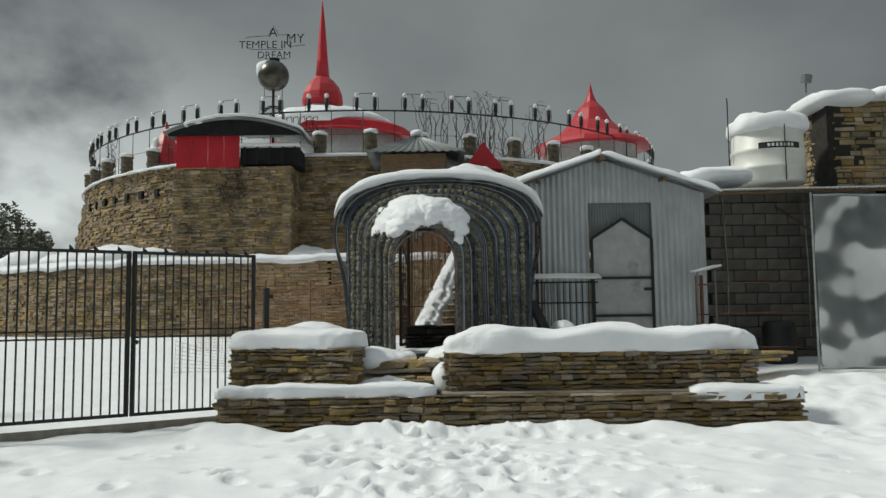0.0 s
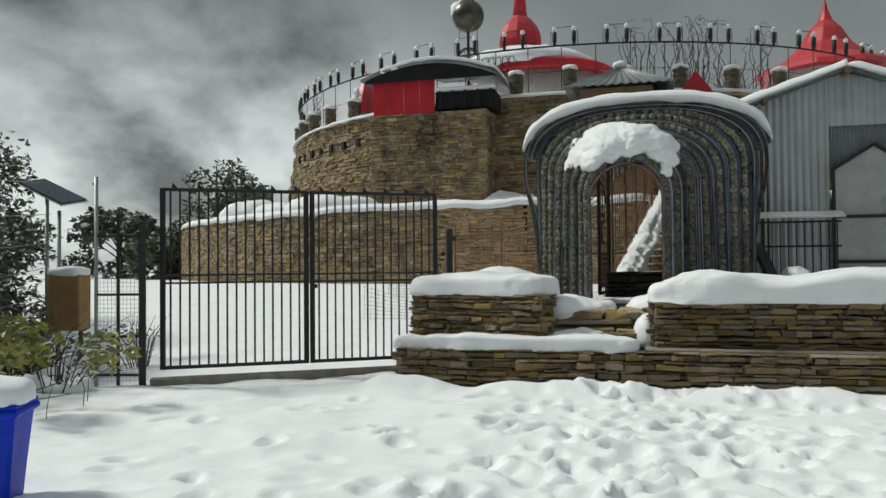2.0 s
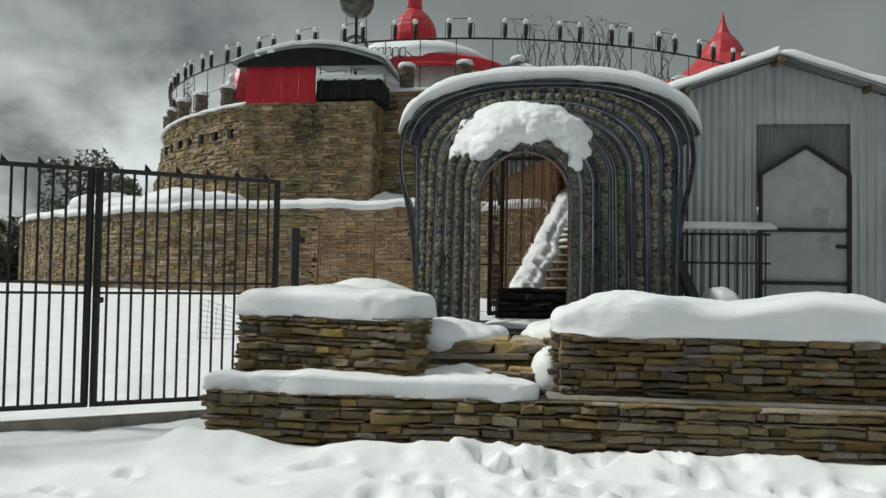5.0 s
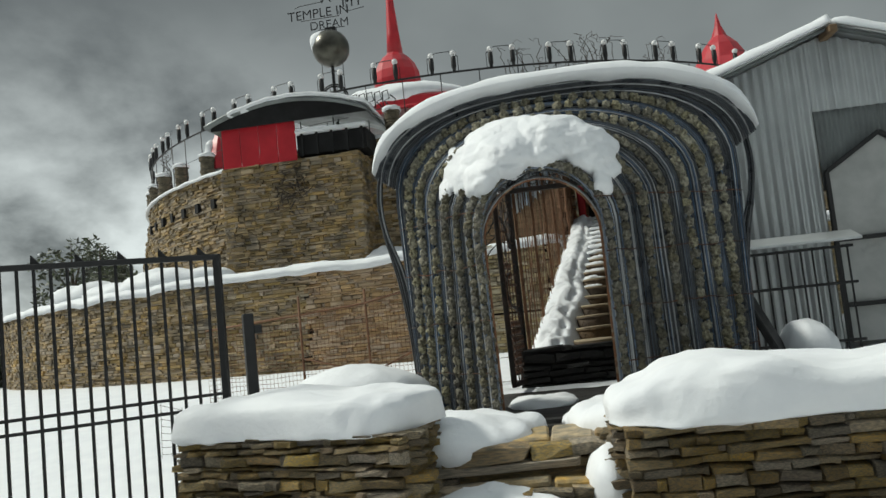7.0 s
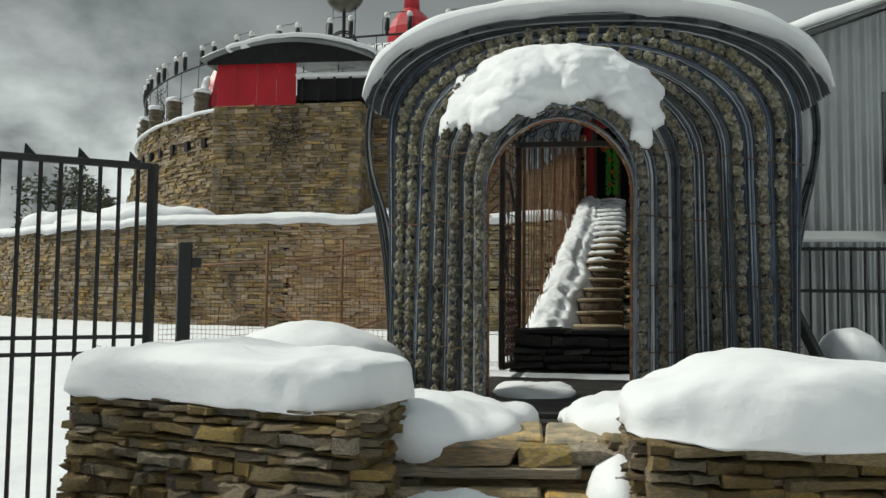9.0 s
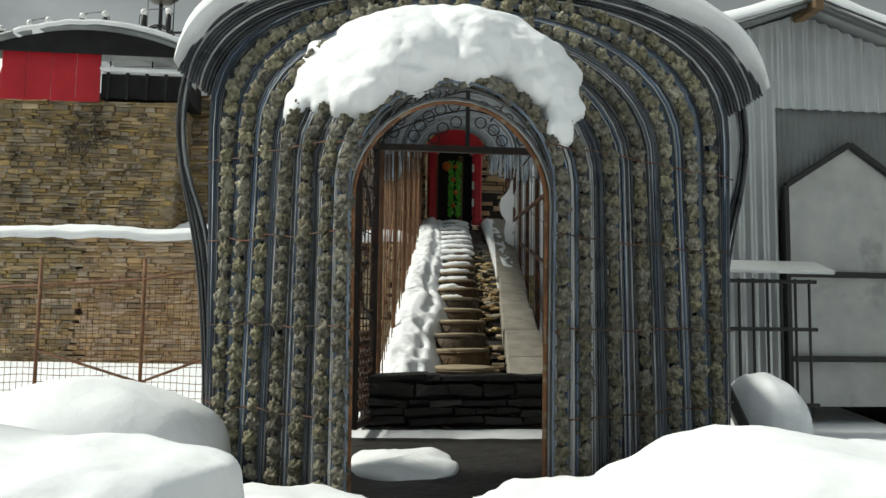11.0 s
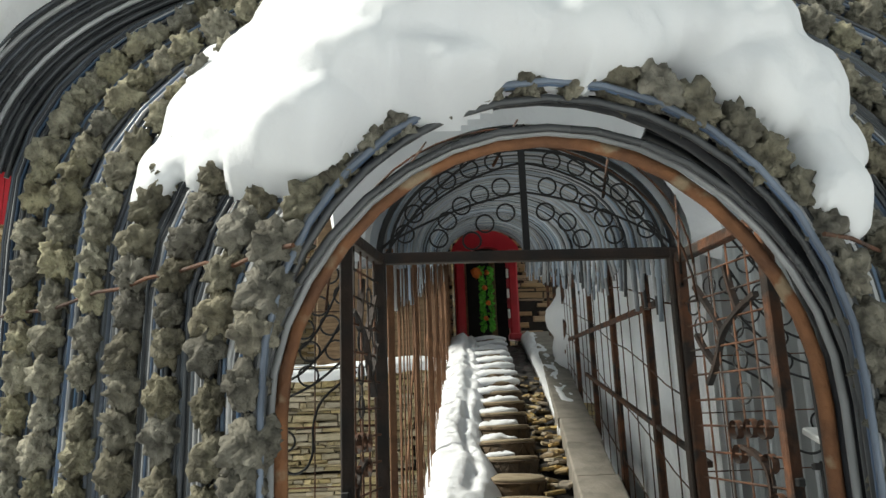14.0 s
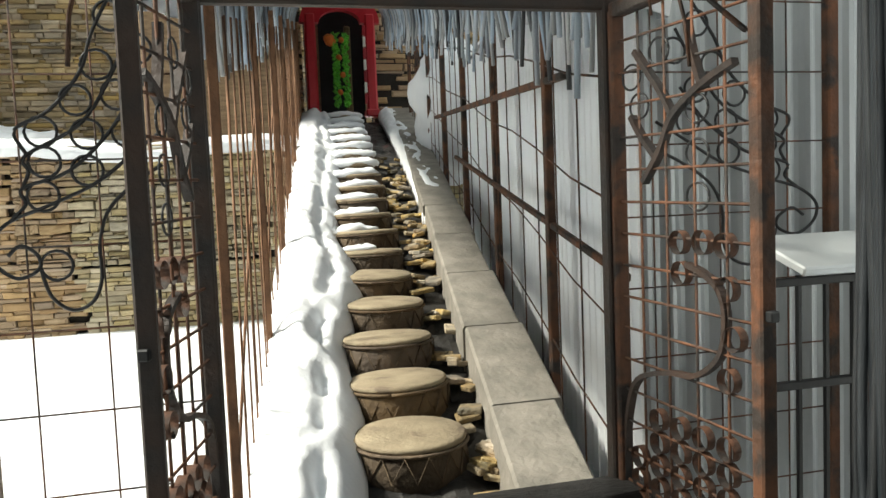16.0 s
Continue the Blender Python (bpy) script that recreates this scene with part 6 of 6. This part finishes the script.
for sd in (-1, 1):
    for j in range(5):
        x0 = BX + sd * (0.5 + 0.24 * j)
        rod(ball, "scroll_letter", [(x0, BY, 8.15), (x0, BY, 8.62), (x0 + sd * 0.16, BY, 8.66), (x0 + sd * 0.2, BY, 8.4), (x0 + sd * 0.04, BY, 8.35), (x0 + sd * 0.2, BY, 8.15)], 0.022, BLACK)
    rod(ball, "scroll_rail", [(BX + sd * 0.42, BY, 8.12), (BX + sd * 1.75, BY, 8.1), (BX + sd * 1.85, BY, 8.35), (BX + sd * 1.7, BY, 8.5)], 0.02, BLACK)
    rod(ball, "stay", [(BX + sd * 0.33, BY, 7.8), (BX + sd * 0.33, BY, 9.85)], 0.012, BLACK)


def wire_word(text, x, z, size):
    cu = bpy.data.curves.new("word", "FONT")
    cu.body, cu.size, cu.extrude, cu.align_x = text, size, 0.012, "CENTER"
    cu.offset = -0.004
    tmp = new("word", cu)
    bpy.context.view_layer.update()
    me = bpy.data.meshes.new_from_object(tmp.evaluated_get(bpy.context.evaluated_depsgraph_get()))
    bpy.data.objects.remove(tmp)
    me.materials.clear()
    me.materials.append(BLACK)
    ob = new("word", me)
    ob.matrix_basis = pose(x, BY, z, 90, 0, 0)
    ob.parent = ball


wire_word("A", BX - 0.02, 11.68, 0.50)
wire_word("TEMPLE IN", BX - 0.30, 11.24, 0.42)
wire_word("MY", BX + 0.80, 11.44, 0.50)
wire_word("DREAM", BX + 0.02, 10.86, 0.38)
rod(ball, "word_wire", [(BX - 1.05, BY, 11.62), (BX - 0.9, BY, 11.68), (BX - 0.2, BY, 11.72), (BX, BY, 12.1), (BX + 0.2, BY, 11.74), (BX + 0.6, BY, 11.76), (BX + 0.6, BY, 11.3), (BX + 1.15, BY, 11.36)], 0.012, BLACK)
rod(ball, "word_wire", [(BX - 0.85, BY, 11.2), (BX + 0.35, BY, 11.2), (BX + 0.35, BY, 11.35)], 0.012, BLACK)
rod(ball, "word_wire", [(BX - 0.35, BY, 10.84), (BX + 0.5, BY, 10.84)], 0.012, BLACK)

# red domes
dm = thing("red_dome", "red bulb dome with a tall spire over a snowy round roof", "dome")
DX, DY = -5.5, 36.0
part("drum_wall", Geo().lathe([(2.9, 6.5), (2.9, 9.75)], (-4.6, DY, 0), 40), DOORBOARD, dm, smooth=True)
part("roof", Geo().lathe([(3.25, 9.45), (3.3, 9.5), (3.3, 9.78), (3.2, 9.86), (1.0, 10.75), (0.9, 10.8)], (-4.6, DY, 0), 48), RED, dm, "red sheet roof", smooth=False)
part("roof_snow", Geo().blob((-5.15, DY - 0.25, 9.98), (3.05, 3.15, 0.80), 0.95, 0.12, 0.9, 20, 91), SNOW, dm, smooth=True)
part("tier", Geo().lathe([(1.15, 10.6), (1.15, 10.9), (0.95, 11.0), (0.9, 11.1)], (DX, DY, 0), 24), TIN_DARK, dm)
part("bulb", Geo().lathe([(0.82, 11.05), (0.93, 11.15), (0.97, 11.4), (0.92, 11.75), (0.78, 12.1), (0.55, 12.4), (0.36, 12.55), (0.34, 12.6)], (DX, DY, 0), 12), RED, dm)
part("spire", Geo().lathe([(0.34, 12.58), (0.26, 13.4), (0.12, 15.3), (0.03, 16.2), (0.005, 16.5)], (DX, DY, 0), 14), RED, dm, smooth=True)
pv = thing("red_pavilion", "red pavilion roof swept up to a point", "roof")
part("roof", Geo().lathe([(2.6, 8.55), (2.45, 8.75), (1.5, 9.2), (0.95, 9.75), (0.6, 10.35), (0.28, 10.7), (0.2, 10.9), (0.12, 11.1), (0.01, 11.6)], (6.76, 34.0, 0), 10), RED, pv)
part("wall", Geo().lathe([(2.0, 6.6), (2.0, 8.7)], (6.76, 34.0, 0), 10), DOORBOARD, pv)
pv = thing("red_spirelet", "small red pointed roof dusted with snow", "roof")
part("roof", Geo().lathe([(0.62, 7.3), (0.55, 7.7), (0.36, 8.2), (0.18, 8.6), (0.01, 9.05)], (-10.7, 30.0, 0), 8), RED, pv)
part("wall", Geo().lathe([(0.5, 6.5), (0.5, 7.4)], (-10.7, 30.0, 0), 8), DOORBOARD, pv)
part("snow", Geo().blob((-11.0, 29.9, 7.9), (0.26, 0.3, 0.5), 1, 0.06, 2, 10, 2), SNOW, pv, smooth=True)

# hut with a pyramid tin roof above the stair
hut = thing("hut", "small hut with a ribbed pyramid tin roof and a snow knob", "hut")
part("wall", Geo().box((-0.78, 23.2, 4.5), (1.9, 1.9, 3.1), 0, 0.02), WOOD, hut)
for k in range(4):
    a0 = radians(-135 + 90 * k)
    g = Geo()
    c0, c1 = Vector((-0.70 + 2.0 * math.cos(a0), 23.2 + 2.0 * math.sin(a0), 6.03)), Vector((-0.70 + 2.0 * math.cos(a0 + math.pi / 2), 23.2 + 2.0 * math.sin(a0 + math.pi / 2), 6.03))
    apex = Vector((-0.70, 23.2, 6.80))
    g.sheet(lambda u, v, c0=c0, c1=c1: (c0 + (c1 - c0) * u) * (1 - v) + apex * v + Vector((0, 0, 0.018 * math.sin(u * 75))), 90, 6, (0, 0, -0.02))
    part("roof_slope", g, TIN_DARK, hut, "ribbed grey tin", smooth=True)
part("snow_knob", Geo().blob((-0.7, 23.2, 6.85), (0.2, 0.2, 0.12), 0.9, 0.02, 5, 10, 4), SNOW, hut, smooth=True)
gb = thing("red_gable", "small red gable roof over the portal", "roof")
g = Geo()
g.add([(0.72, 23.5, 5.80), (1.95, 23.5, 5.80), (1.32, 23.5, 6.65), (0.72, 24.6, 5.80), (1.95, 24.6, 5.80), (1.32, 24.6, 6.65)], [(0, 1, 2), (5, 4, 3), (0, 2, 5, 3), (1, 4, 5, 2), (0, 3, 4, 1)])
part("roof", g, RED, gb)
part("post", Geo().box((0.80, 24.3, 4.7), (0.1, 0.1, 2.3)), WOOD, gb)
part("post", Geo().box((1.85, 24.3, 4.7), (0.1, 0.1, 2.3)), WOOD, gb)

# rusty pipe fence before the terrace
t = thing("pipe_fence", "rust-red pipe fence with slack mesh before the terrace", "fence")
for x, y in ((-3.3, 14.4), (-2.45, 14.3), (-1.65, 13.9)):
    rod(t, "post", [(x, y, 0.4), (x, y, 2.05)], 0.016, RUST_ROD)
rod(t, "rail", [(-4.6, 14.6, 1.75), (-3.3, 14.4, 1.82), (-2.45, 14.3, 1.88), (-1.65, 13.9, 2.0)], 0.014, RUST_ROD)
rod(t, "rail", [(-3.3, 14.4, 1.3), (-2.45, 14.3, 1.05), (-1.65, 13.9, 1.35)], 0.012, RUST_ROD)
g = Geo()
for i in range(26):
    u = i / 25
    g.tube([(-4.6 + 3.0 * u, 13.3, 0.42 + 0.1 * u), (-4.6 + 3.0 * u, 13.35, 1.0 - 0.28 * math.sin(math.pi * u))], 0.0025, 4, False)
for j in range(8):
    g.tube([(-4.6 + 3.0 * u / 12, 13.32, 0.45 + (0.53 - 0.28 * math.sin(math.pi * u / 12)) * j / 7) for u in range(13)], 0.0025, 4, False)
tagged(part("wire_mesh", g, TWIG, t), kind="stuff")
g = Geo()
for i in range(58):
    u = i / 57
    g.tube([(-4.6 + 2.95 * u, 14.58 - 0.62 * u ** 1.6, 0.75), (-4.6 + 2.95 * u, 14.58 - 0.62 * u ** 1.6, 1.76 + 0.22 * u)], 0.0028, 4, False)
for j in range(20):
    g.tube([(-4.6 + 2.95 * u / 10, 14.58 - 0.62 * (u / 10) ** 1.6, 0.75 + (1.0 + 0.022 * u) * j / 19 + 0.01 * math.sin(u * 2 + j)) for u in range(11)], 0.0028, 4, False)
tagged(part("rust_netting", g, RUST_ROD, t, "rusted wire netting"), kind="stuff")

# ---- verge beyond the fence ----


def wheelie_bin(x, y, z, rz):
    b = thing("wheelie_bin", "blue plastic bin heaped with snow on its lid", "bin", (x, y, z))
    b.rotation_euler = (0, 0, radians(rz))
    g = Geo()
    rings = [(0.0, 0.165, 0.15), (0.03, 0.18, 0.165), (0.30, 0.205, 0.19), (0.58, 0.235, 0.22), (0.63, 0.24, 0.225)]
    for z0, hx, hy in rings:
        for a, c in ((-1, -1), (1, -1), (1, 1), (-1, 1)):
            q = 0.03
            pts = [(a * hx, c * (hy - q)), (a * (hx - q), c * hy)] if a * c > 0 else [(a * (hx - q), c * hy), (a * hx, c * (hy - q))]
            g.v += [(px, py, z0) for px, py in pts]
    for r in range(len(rings) - 1):
        for i in range(8):
            j = (i + 1) % 8
            g.f.append((r * 8 + i, r * 8 + j, r * 8 + 8 + j, r * 8 + 8 + i))
    g.f += [tuple(range(7, -1, -1)), tuple(range(32, 40))]
    part("body", g, BLUEBIN, b)
    part("rim", Geo().box((0, 0, 0.645), (0.54, 0.50, 0.045), 0, 0.015), BLUEBIN, b)
    part("handle", Geo().box((-0.29, 0, 0.66), (0.08, 0.34, 0.035), 0, 0.012), BLUEBIN, b)
    part("lid", Geo().box((0, 0, 0.685), (0.52, 0.48, 0.035), 0, 0.014), BLUEBIN, b)
    part("snow_cover", Geo().blob((0, 0, 0.72), (0.29, 0.27, 0.13), 0.65, 0.025, 3, 16, 3, 0, -0.02), SNOW, b, smooth=True)
    for i in range(3):
        part("label_mark", Geo().box((-0.02, -0.212 - 0.006 * i, 0.38 + 0.045 * i), (0.10 - 0.02 * i, 0.012, 0.02), 0, 0.003, -4), WHITE, b)
    b.scale = (0.80, 0.80, 0.92)


wheelie_bin(-3.62, 4.66, -0.08, 25)

sp = thing("solar_lamp", "pair of galvanised poles with a tilted solar panel", "lamp", (-8.86, 11.0, 0))
for dx, top in ((0.0, 2.45), (0.22, 2.2)):
    part("pole", Geo().tube([(dx, 0, -0.5), (dx, 0, top)], 0.03, 8), GALV, sp, smooth=True)
part("panel", Geo().box((0.1, 0, 2.5), (0.85, 0.5, 0.035), 0, 0.006, 12, 24), PANEL, sp, "dark solar panel")
part("panel_frame", Geo().box((0.1, 0.01, 2.48), (0.89, 0.54, 0.02), 0, 0.004, 12, 24), TIN, sp)
bx = thing("brown_box", "brown box cabinet capped with snow", "box", (-8.45, 11.0, 0.1))
part("body", Geo().box((0, 0, 0.72), (0.48, 0.36, 0.85), 12, 0.02), BROWNBOX, bx)
for sx2 in (-1, 1):
    part("leg", Geo().box((sx2 * 0.2, 0, 0.15), (0.05, 0.05, 0.5), 12), WOOD, bx)
part("snow_cover", Geo().blob((0, 0, 1.17), (0.28, 0.22, 0.08), 0.6, 0.02, 4, 12, 6), SNOW, bx, smooth=True)
wf = thing("wire_fence", "slack galvanised wires of a verge fence", "fence")
for (za, zb) in ((2.5, 2.62), (1.95, 2.15), (1.55, 1.72), (1.1, 1.35), (0.62, 0.95), (0.25, 0.7)):
    pts = []
    for i in range(13):
        f = i / 12
        pts.append((-6.6 - 2.2 * f, 4.2 + 6.8 * f, za + (zb - za) * f - 0.14 * math.sin(math.pi * f)))
    rod(wf, "wire", pts, 0.006, GALV, n=4)
bar(wf, "post", (-6.6, 4.2, -0.4), (-6.6, 4.2, 2.6), 0.06, WOOD)
part("tag", Geo().box((-7.6, 7.3, 1.62), (0.13, 0.02, 0.15), 40, 0.004), GALV, wf, "small pale tag on the wire")


def leaf_cloud(geo, lobes, n, size, rnd, flat=0.6):
    """Small folded leaves spread through lobes (centre, radii)."""
    tot = sum(r[0] * r[1] * r[2] for _, r in lobes)
    for c, r in lobes:
        m = int(n * r[0] * r[1] * r[2] / tot)
        for _ in range(m):
            while True:
                q = Vector((rnd.uniform(-1, 1), rnd.uniform(-1, 1), rnd.uniform(-1, 1)))
                if 0.2 < q.length < 1:
                    break
            p = Vector((c[0] + q.x * r[0], c[1] + q.y * r[1], c[2] + q.z * r[2]))
            if noise.noise(p * 1.7) + 0.5 * noise.noise(p * 4.0) < -0.12:
                continue
            s = size * rnd.uniform(0.6, 1.3)
            a = Vector((rnd.gauss(0, 1), rnd.gauss(0, 1), rnd.gauss(0, flat))).normalized()
            b = a.cross(Vector((rnd.gauss(0, 1), rnd.gauss(0, 1), rnd.gauss(0, 1)))).normalized()
            k = a.cross(b) * s * 0.15
            geo.add([p - a * s, p - b * s * 0.42 + k, p + a * s, p + b * s * 0.42 + k], [(0, 1, 2), (0, 2, 3)])


def tree(x, y, z, h, spread, n, size, seed, label, mat=LEAF, snow=0.09, low=0.12, lobes_n=15):
    rnd = random.Random(seed)
    t = thing("tree", label, "tree", (x, y, z))
    part("trunk", Geo().tube([(0, 0, -0.5), (0.05, 0.02, h * 0.3), (-0.06, 0.05, h * 0.6), (0.02, 0, h * 0.9)], 0.035 * h, 8, True, 0.01), BARK, t, smooth=True)
    lobes = []
    for i in range(lobes_n):
        a, f = rnd.uniform(0, 6.28), rnd.random()
        zz = h * (low + (0.92 - low) * f)
        rad = spread * (0.55 + 0.45 * math.sin(math.pi * min(1, 0.15 + 0.8 * f))) * rnd.uniform(0.45, 0.85)
        c = (rad * math.cos(a), rad * math.sin(a), zz)
        k = spread * rnd.uniform(0.26, 0.42)
        lobes.append((c, (k, k, k * 0.75)))
        part("limb", Geo().tube([(0, 0, zz * 0.65), (c[0] * 0.5, c[1] * 0.5, zz * 0.85), c], 0.012 * h, 5, True, 0.008), BARK, t)
    g = Geo()
    leaf_cloud(g, lobes, n, size, rnd)
    tagged(part("crown", g, mat, t), kind="stuff")
    if snow:
        g = Geo()
        leaf_cloud(g, [(tuple(Vector(c) + Vector((0, 0, r[2] * 0.35))), (r[0], r[1], r[2] * 0.7)) for c, r in lobes], int(n * snow), size * 0.9, rnd, 0.2)
        tagged(part("crown_snow", g, SNOW, t), kind="stuff")
    return t


tree(-11.9, 8.6, -1.0, 6.1, 2.9, 70000, 0.062, 1, "dense dark evergreen oak dusted with snow beside the fence", low=0.02, lobes_n=44)
tree(-12.4, 13.0, -0.9, 5.0, 2.4, 20000, 0.07, 2, "dark evergreen oak dusted with snow behind the fence", low=0.02, lobes_n=22)
tree(-13.0, 4.8, -1.6, 6.0, 3.0, 16000, 0.09, 3, "tall dark evergreen oak on the slope", low=0.02, lobes_n=22)
tree(-10.2, 6.3, -0.9, 4.6, 2.3, 24000, 0.065, 5, "dense dark evergreen oak dusted with snow on the verge", low=0.0, lobes_n=30)
tree(-16.0, 10.5, -1.6, 6.5, 3.6, 9000, 0.16, 4, "dark evergreen oak on the lower slope", low=0.0, lobes_n=22)
for i, (x, y, z, h, s) in enumerate(((-24.5, 45, 0.8, 7.6, 2.6), (-27.5, 47, 0.8, 8.4, 3.4), (-22, 33, 0.2, 3.6, 2.0), (-19.5, 30, 0.1, 3.2, 1.8), (-25, 34, 0.0, 4.2, 2.4), (-17.5, 36, 0.8, 3.4, 1.8), (-29, 30, 0.0, 5.0, 2.6))):
    tree(x, y, z, h, s, 3200, 0.20, 20 + i, "distant dark evergreen tree beyond the snowy yard", LEAF, 0.03, 0.05)


def shrub(x, y, z, r, n, size, mat, seed, label, leaves=True):
    rnd = random.Random(seed)
    t = thing("shrub", label, "shrub", (x, y, z))
    for i in range(26):
        e = Vector((rnd.gauss(0, r * 0.6), rnd.gauss(0, r * 0.6), rnd.uniform(0.3, 1.2) * r))
        part("stem", Geo().tube([(e.x * 0.1, e.y * 0.1, -0.15), e * 0.55 + Vector((rnd.uniform(-0.08, 0.08), 0, 0.08)), e], 0.010, 4, True, 0.003), TWIG, t)
    if leaves:
        g = Geo()
        leaf_cloud(g, [((rnd.gauss(0, r * 0.4), rnd.gauss(0, r * 0.4), rnd.uniform(0.35, 0.95) * r), (r * 0.35, r * 0.35, r * 0.28)) for _ in range(9)], n, size, rnd)
        tagged(part("foliage", g, mat, t), kind="stuff")
    return t


shrub(-5.9, 6.7, -0.1, 0.85, 1100, 0.06, LEAF_Y, 41, "yellow-green leafy shrub behind the bin")
shrub(-6.9, 7.0, -0.2, 0.95, 1100, 0.06, LEAF_Y, 42, "yellow-green leafy shrub behind the bin")
shrub(-5.6, 5.2, -0.25, 0.6, 600, 0.05, LEAF, 43, "low dark shrub with dry stems beside the bin")
shrub(-6.7, 5.6, -0.35, 0.8, 900, 0.06, LEAF, 44, "low dark shrub with dry stems on the slope")
for i in range(9):
    rq = random.Random(60 + i)
    shrub(-7.2 + rq.uniform(-0.8, 1.2), 7.6 + 0.28 * i + rq.uniform(-0.2, 0.2), -0.1, 0.7, 160, 0.045, LEAF, 70 + i, "bare snow-dusted brush along the fence")
for i in range(8):
    rq = random.Random(160 + i)
    x, y = -6.3 - rq.uniform(0, 1.8), 5.4 + 0.55 * i
    solid("snow_clump", Geo().blob((x, y, ground_z(x, y) + 0.05), (rq.uniform(0.25, 0.5), rq.uniform(0.2, 0.4), rq.uniform(0.1, 0.22)), 0.9, 0.09, 3, 14, i * 2.2), SNOW, "snow caught on the verge brush", "snow", "snow clumps on the verge", smooth=True)
for i in range(7):
    rq = random.Random(260 + i)
    x, y = -5.35 + 0.24 * i - rq.uniform(0, 0.5), 7.6 + rq.uniform(-1.3, 0.2) - 0.3 * i
    t = thing("dry_stalk", "thin dry stalk poking through the snow", "stalk", (x, y, 0), "dry stalks")
    part("stem", Geo().tube([(0, 0, -0.1), (0.02, 0, 0.15), (rq.uniform(-0.08, 0.08), 0, 0.32)], 0.006, 4, True, 0.002), TWIG, t)

# pieces of the terrace wall beside the stair
ru = random.Random(77)
for u, z, w, h in courses(TERRACE_PIECES[1] - TERRACE_PIECES[0], 1.6, 2.92, 0.066, 0.21, ru):
    x, y, nx, ny = terr_at(TERRACE_PIECES[0] + u)
    o = new("stone", stone_kind(TAN if x > -2.3 else BRICKISH, ru.randrange(10)))
    off = ru.uniform(-0.03, 0.03)
    o.matrix_basis = pose(x + nx * (off - 0.08), y + ny * (off - 0.08), z, ru.uniform(-2, 2), ru.uniform(-1, 1), math.degrees(math.atan2(ny, nx)) + 90) @ Matrix.Diagonal((w * 0.98, 0.2, h * 0.94, 1))
    o.parent = wall_low
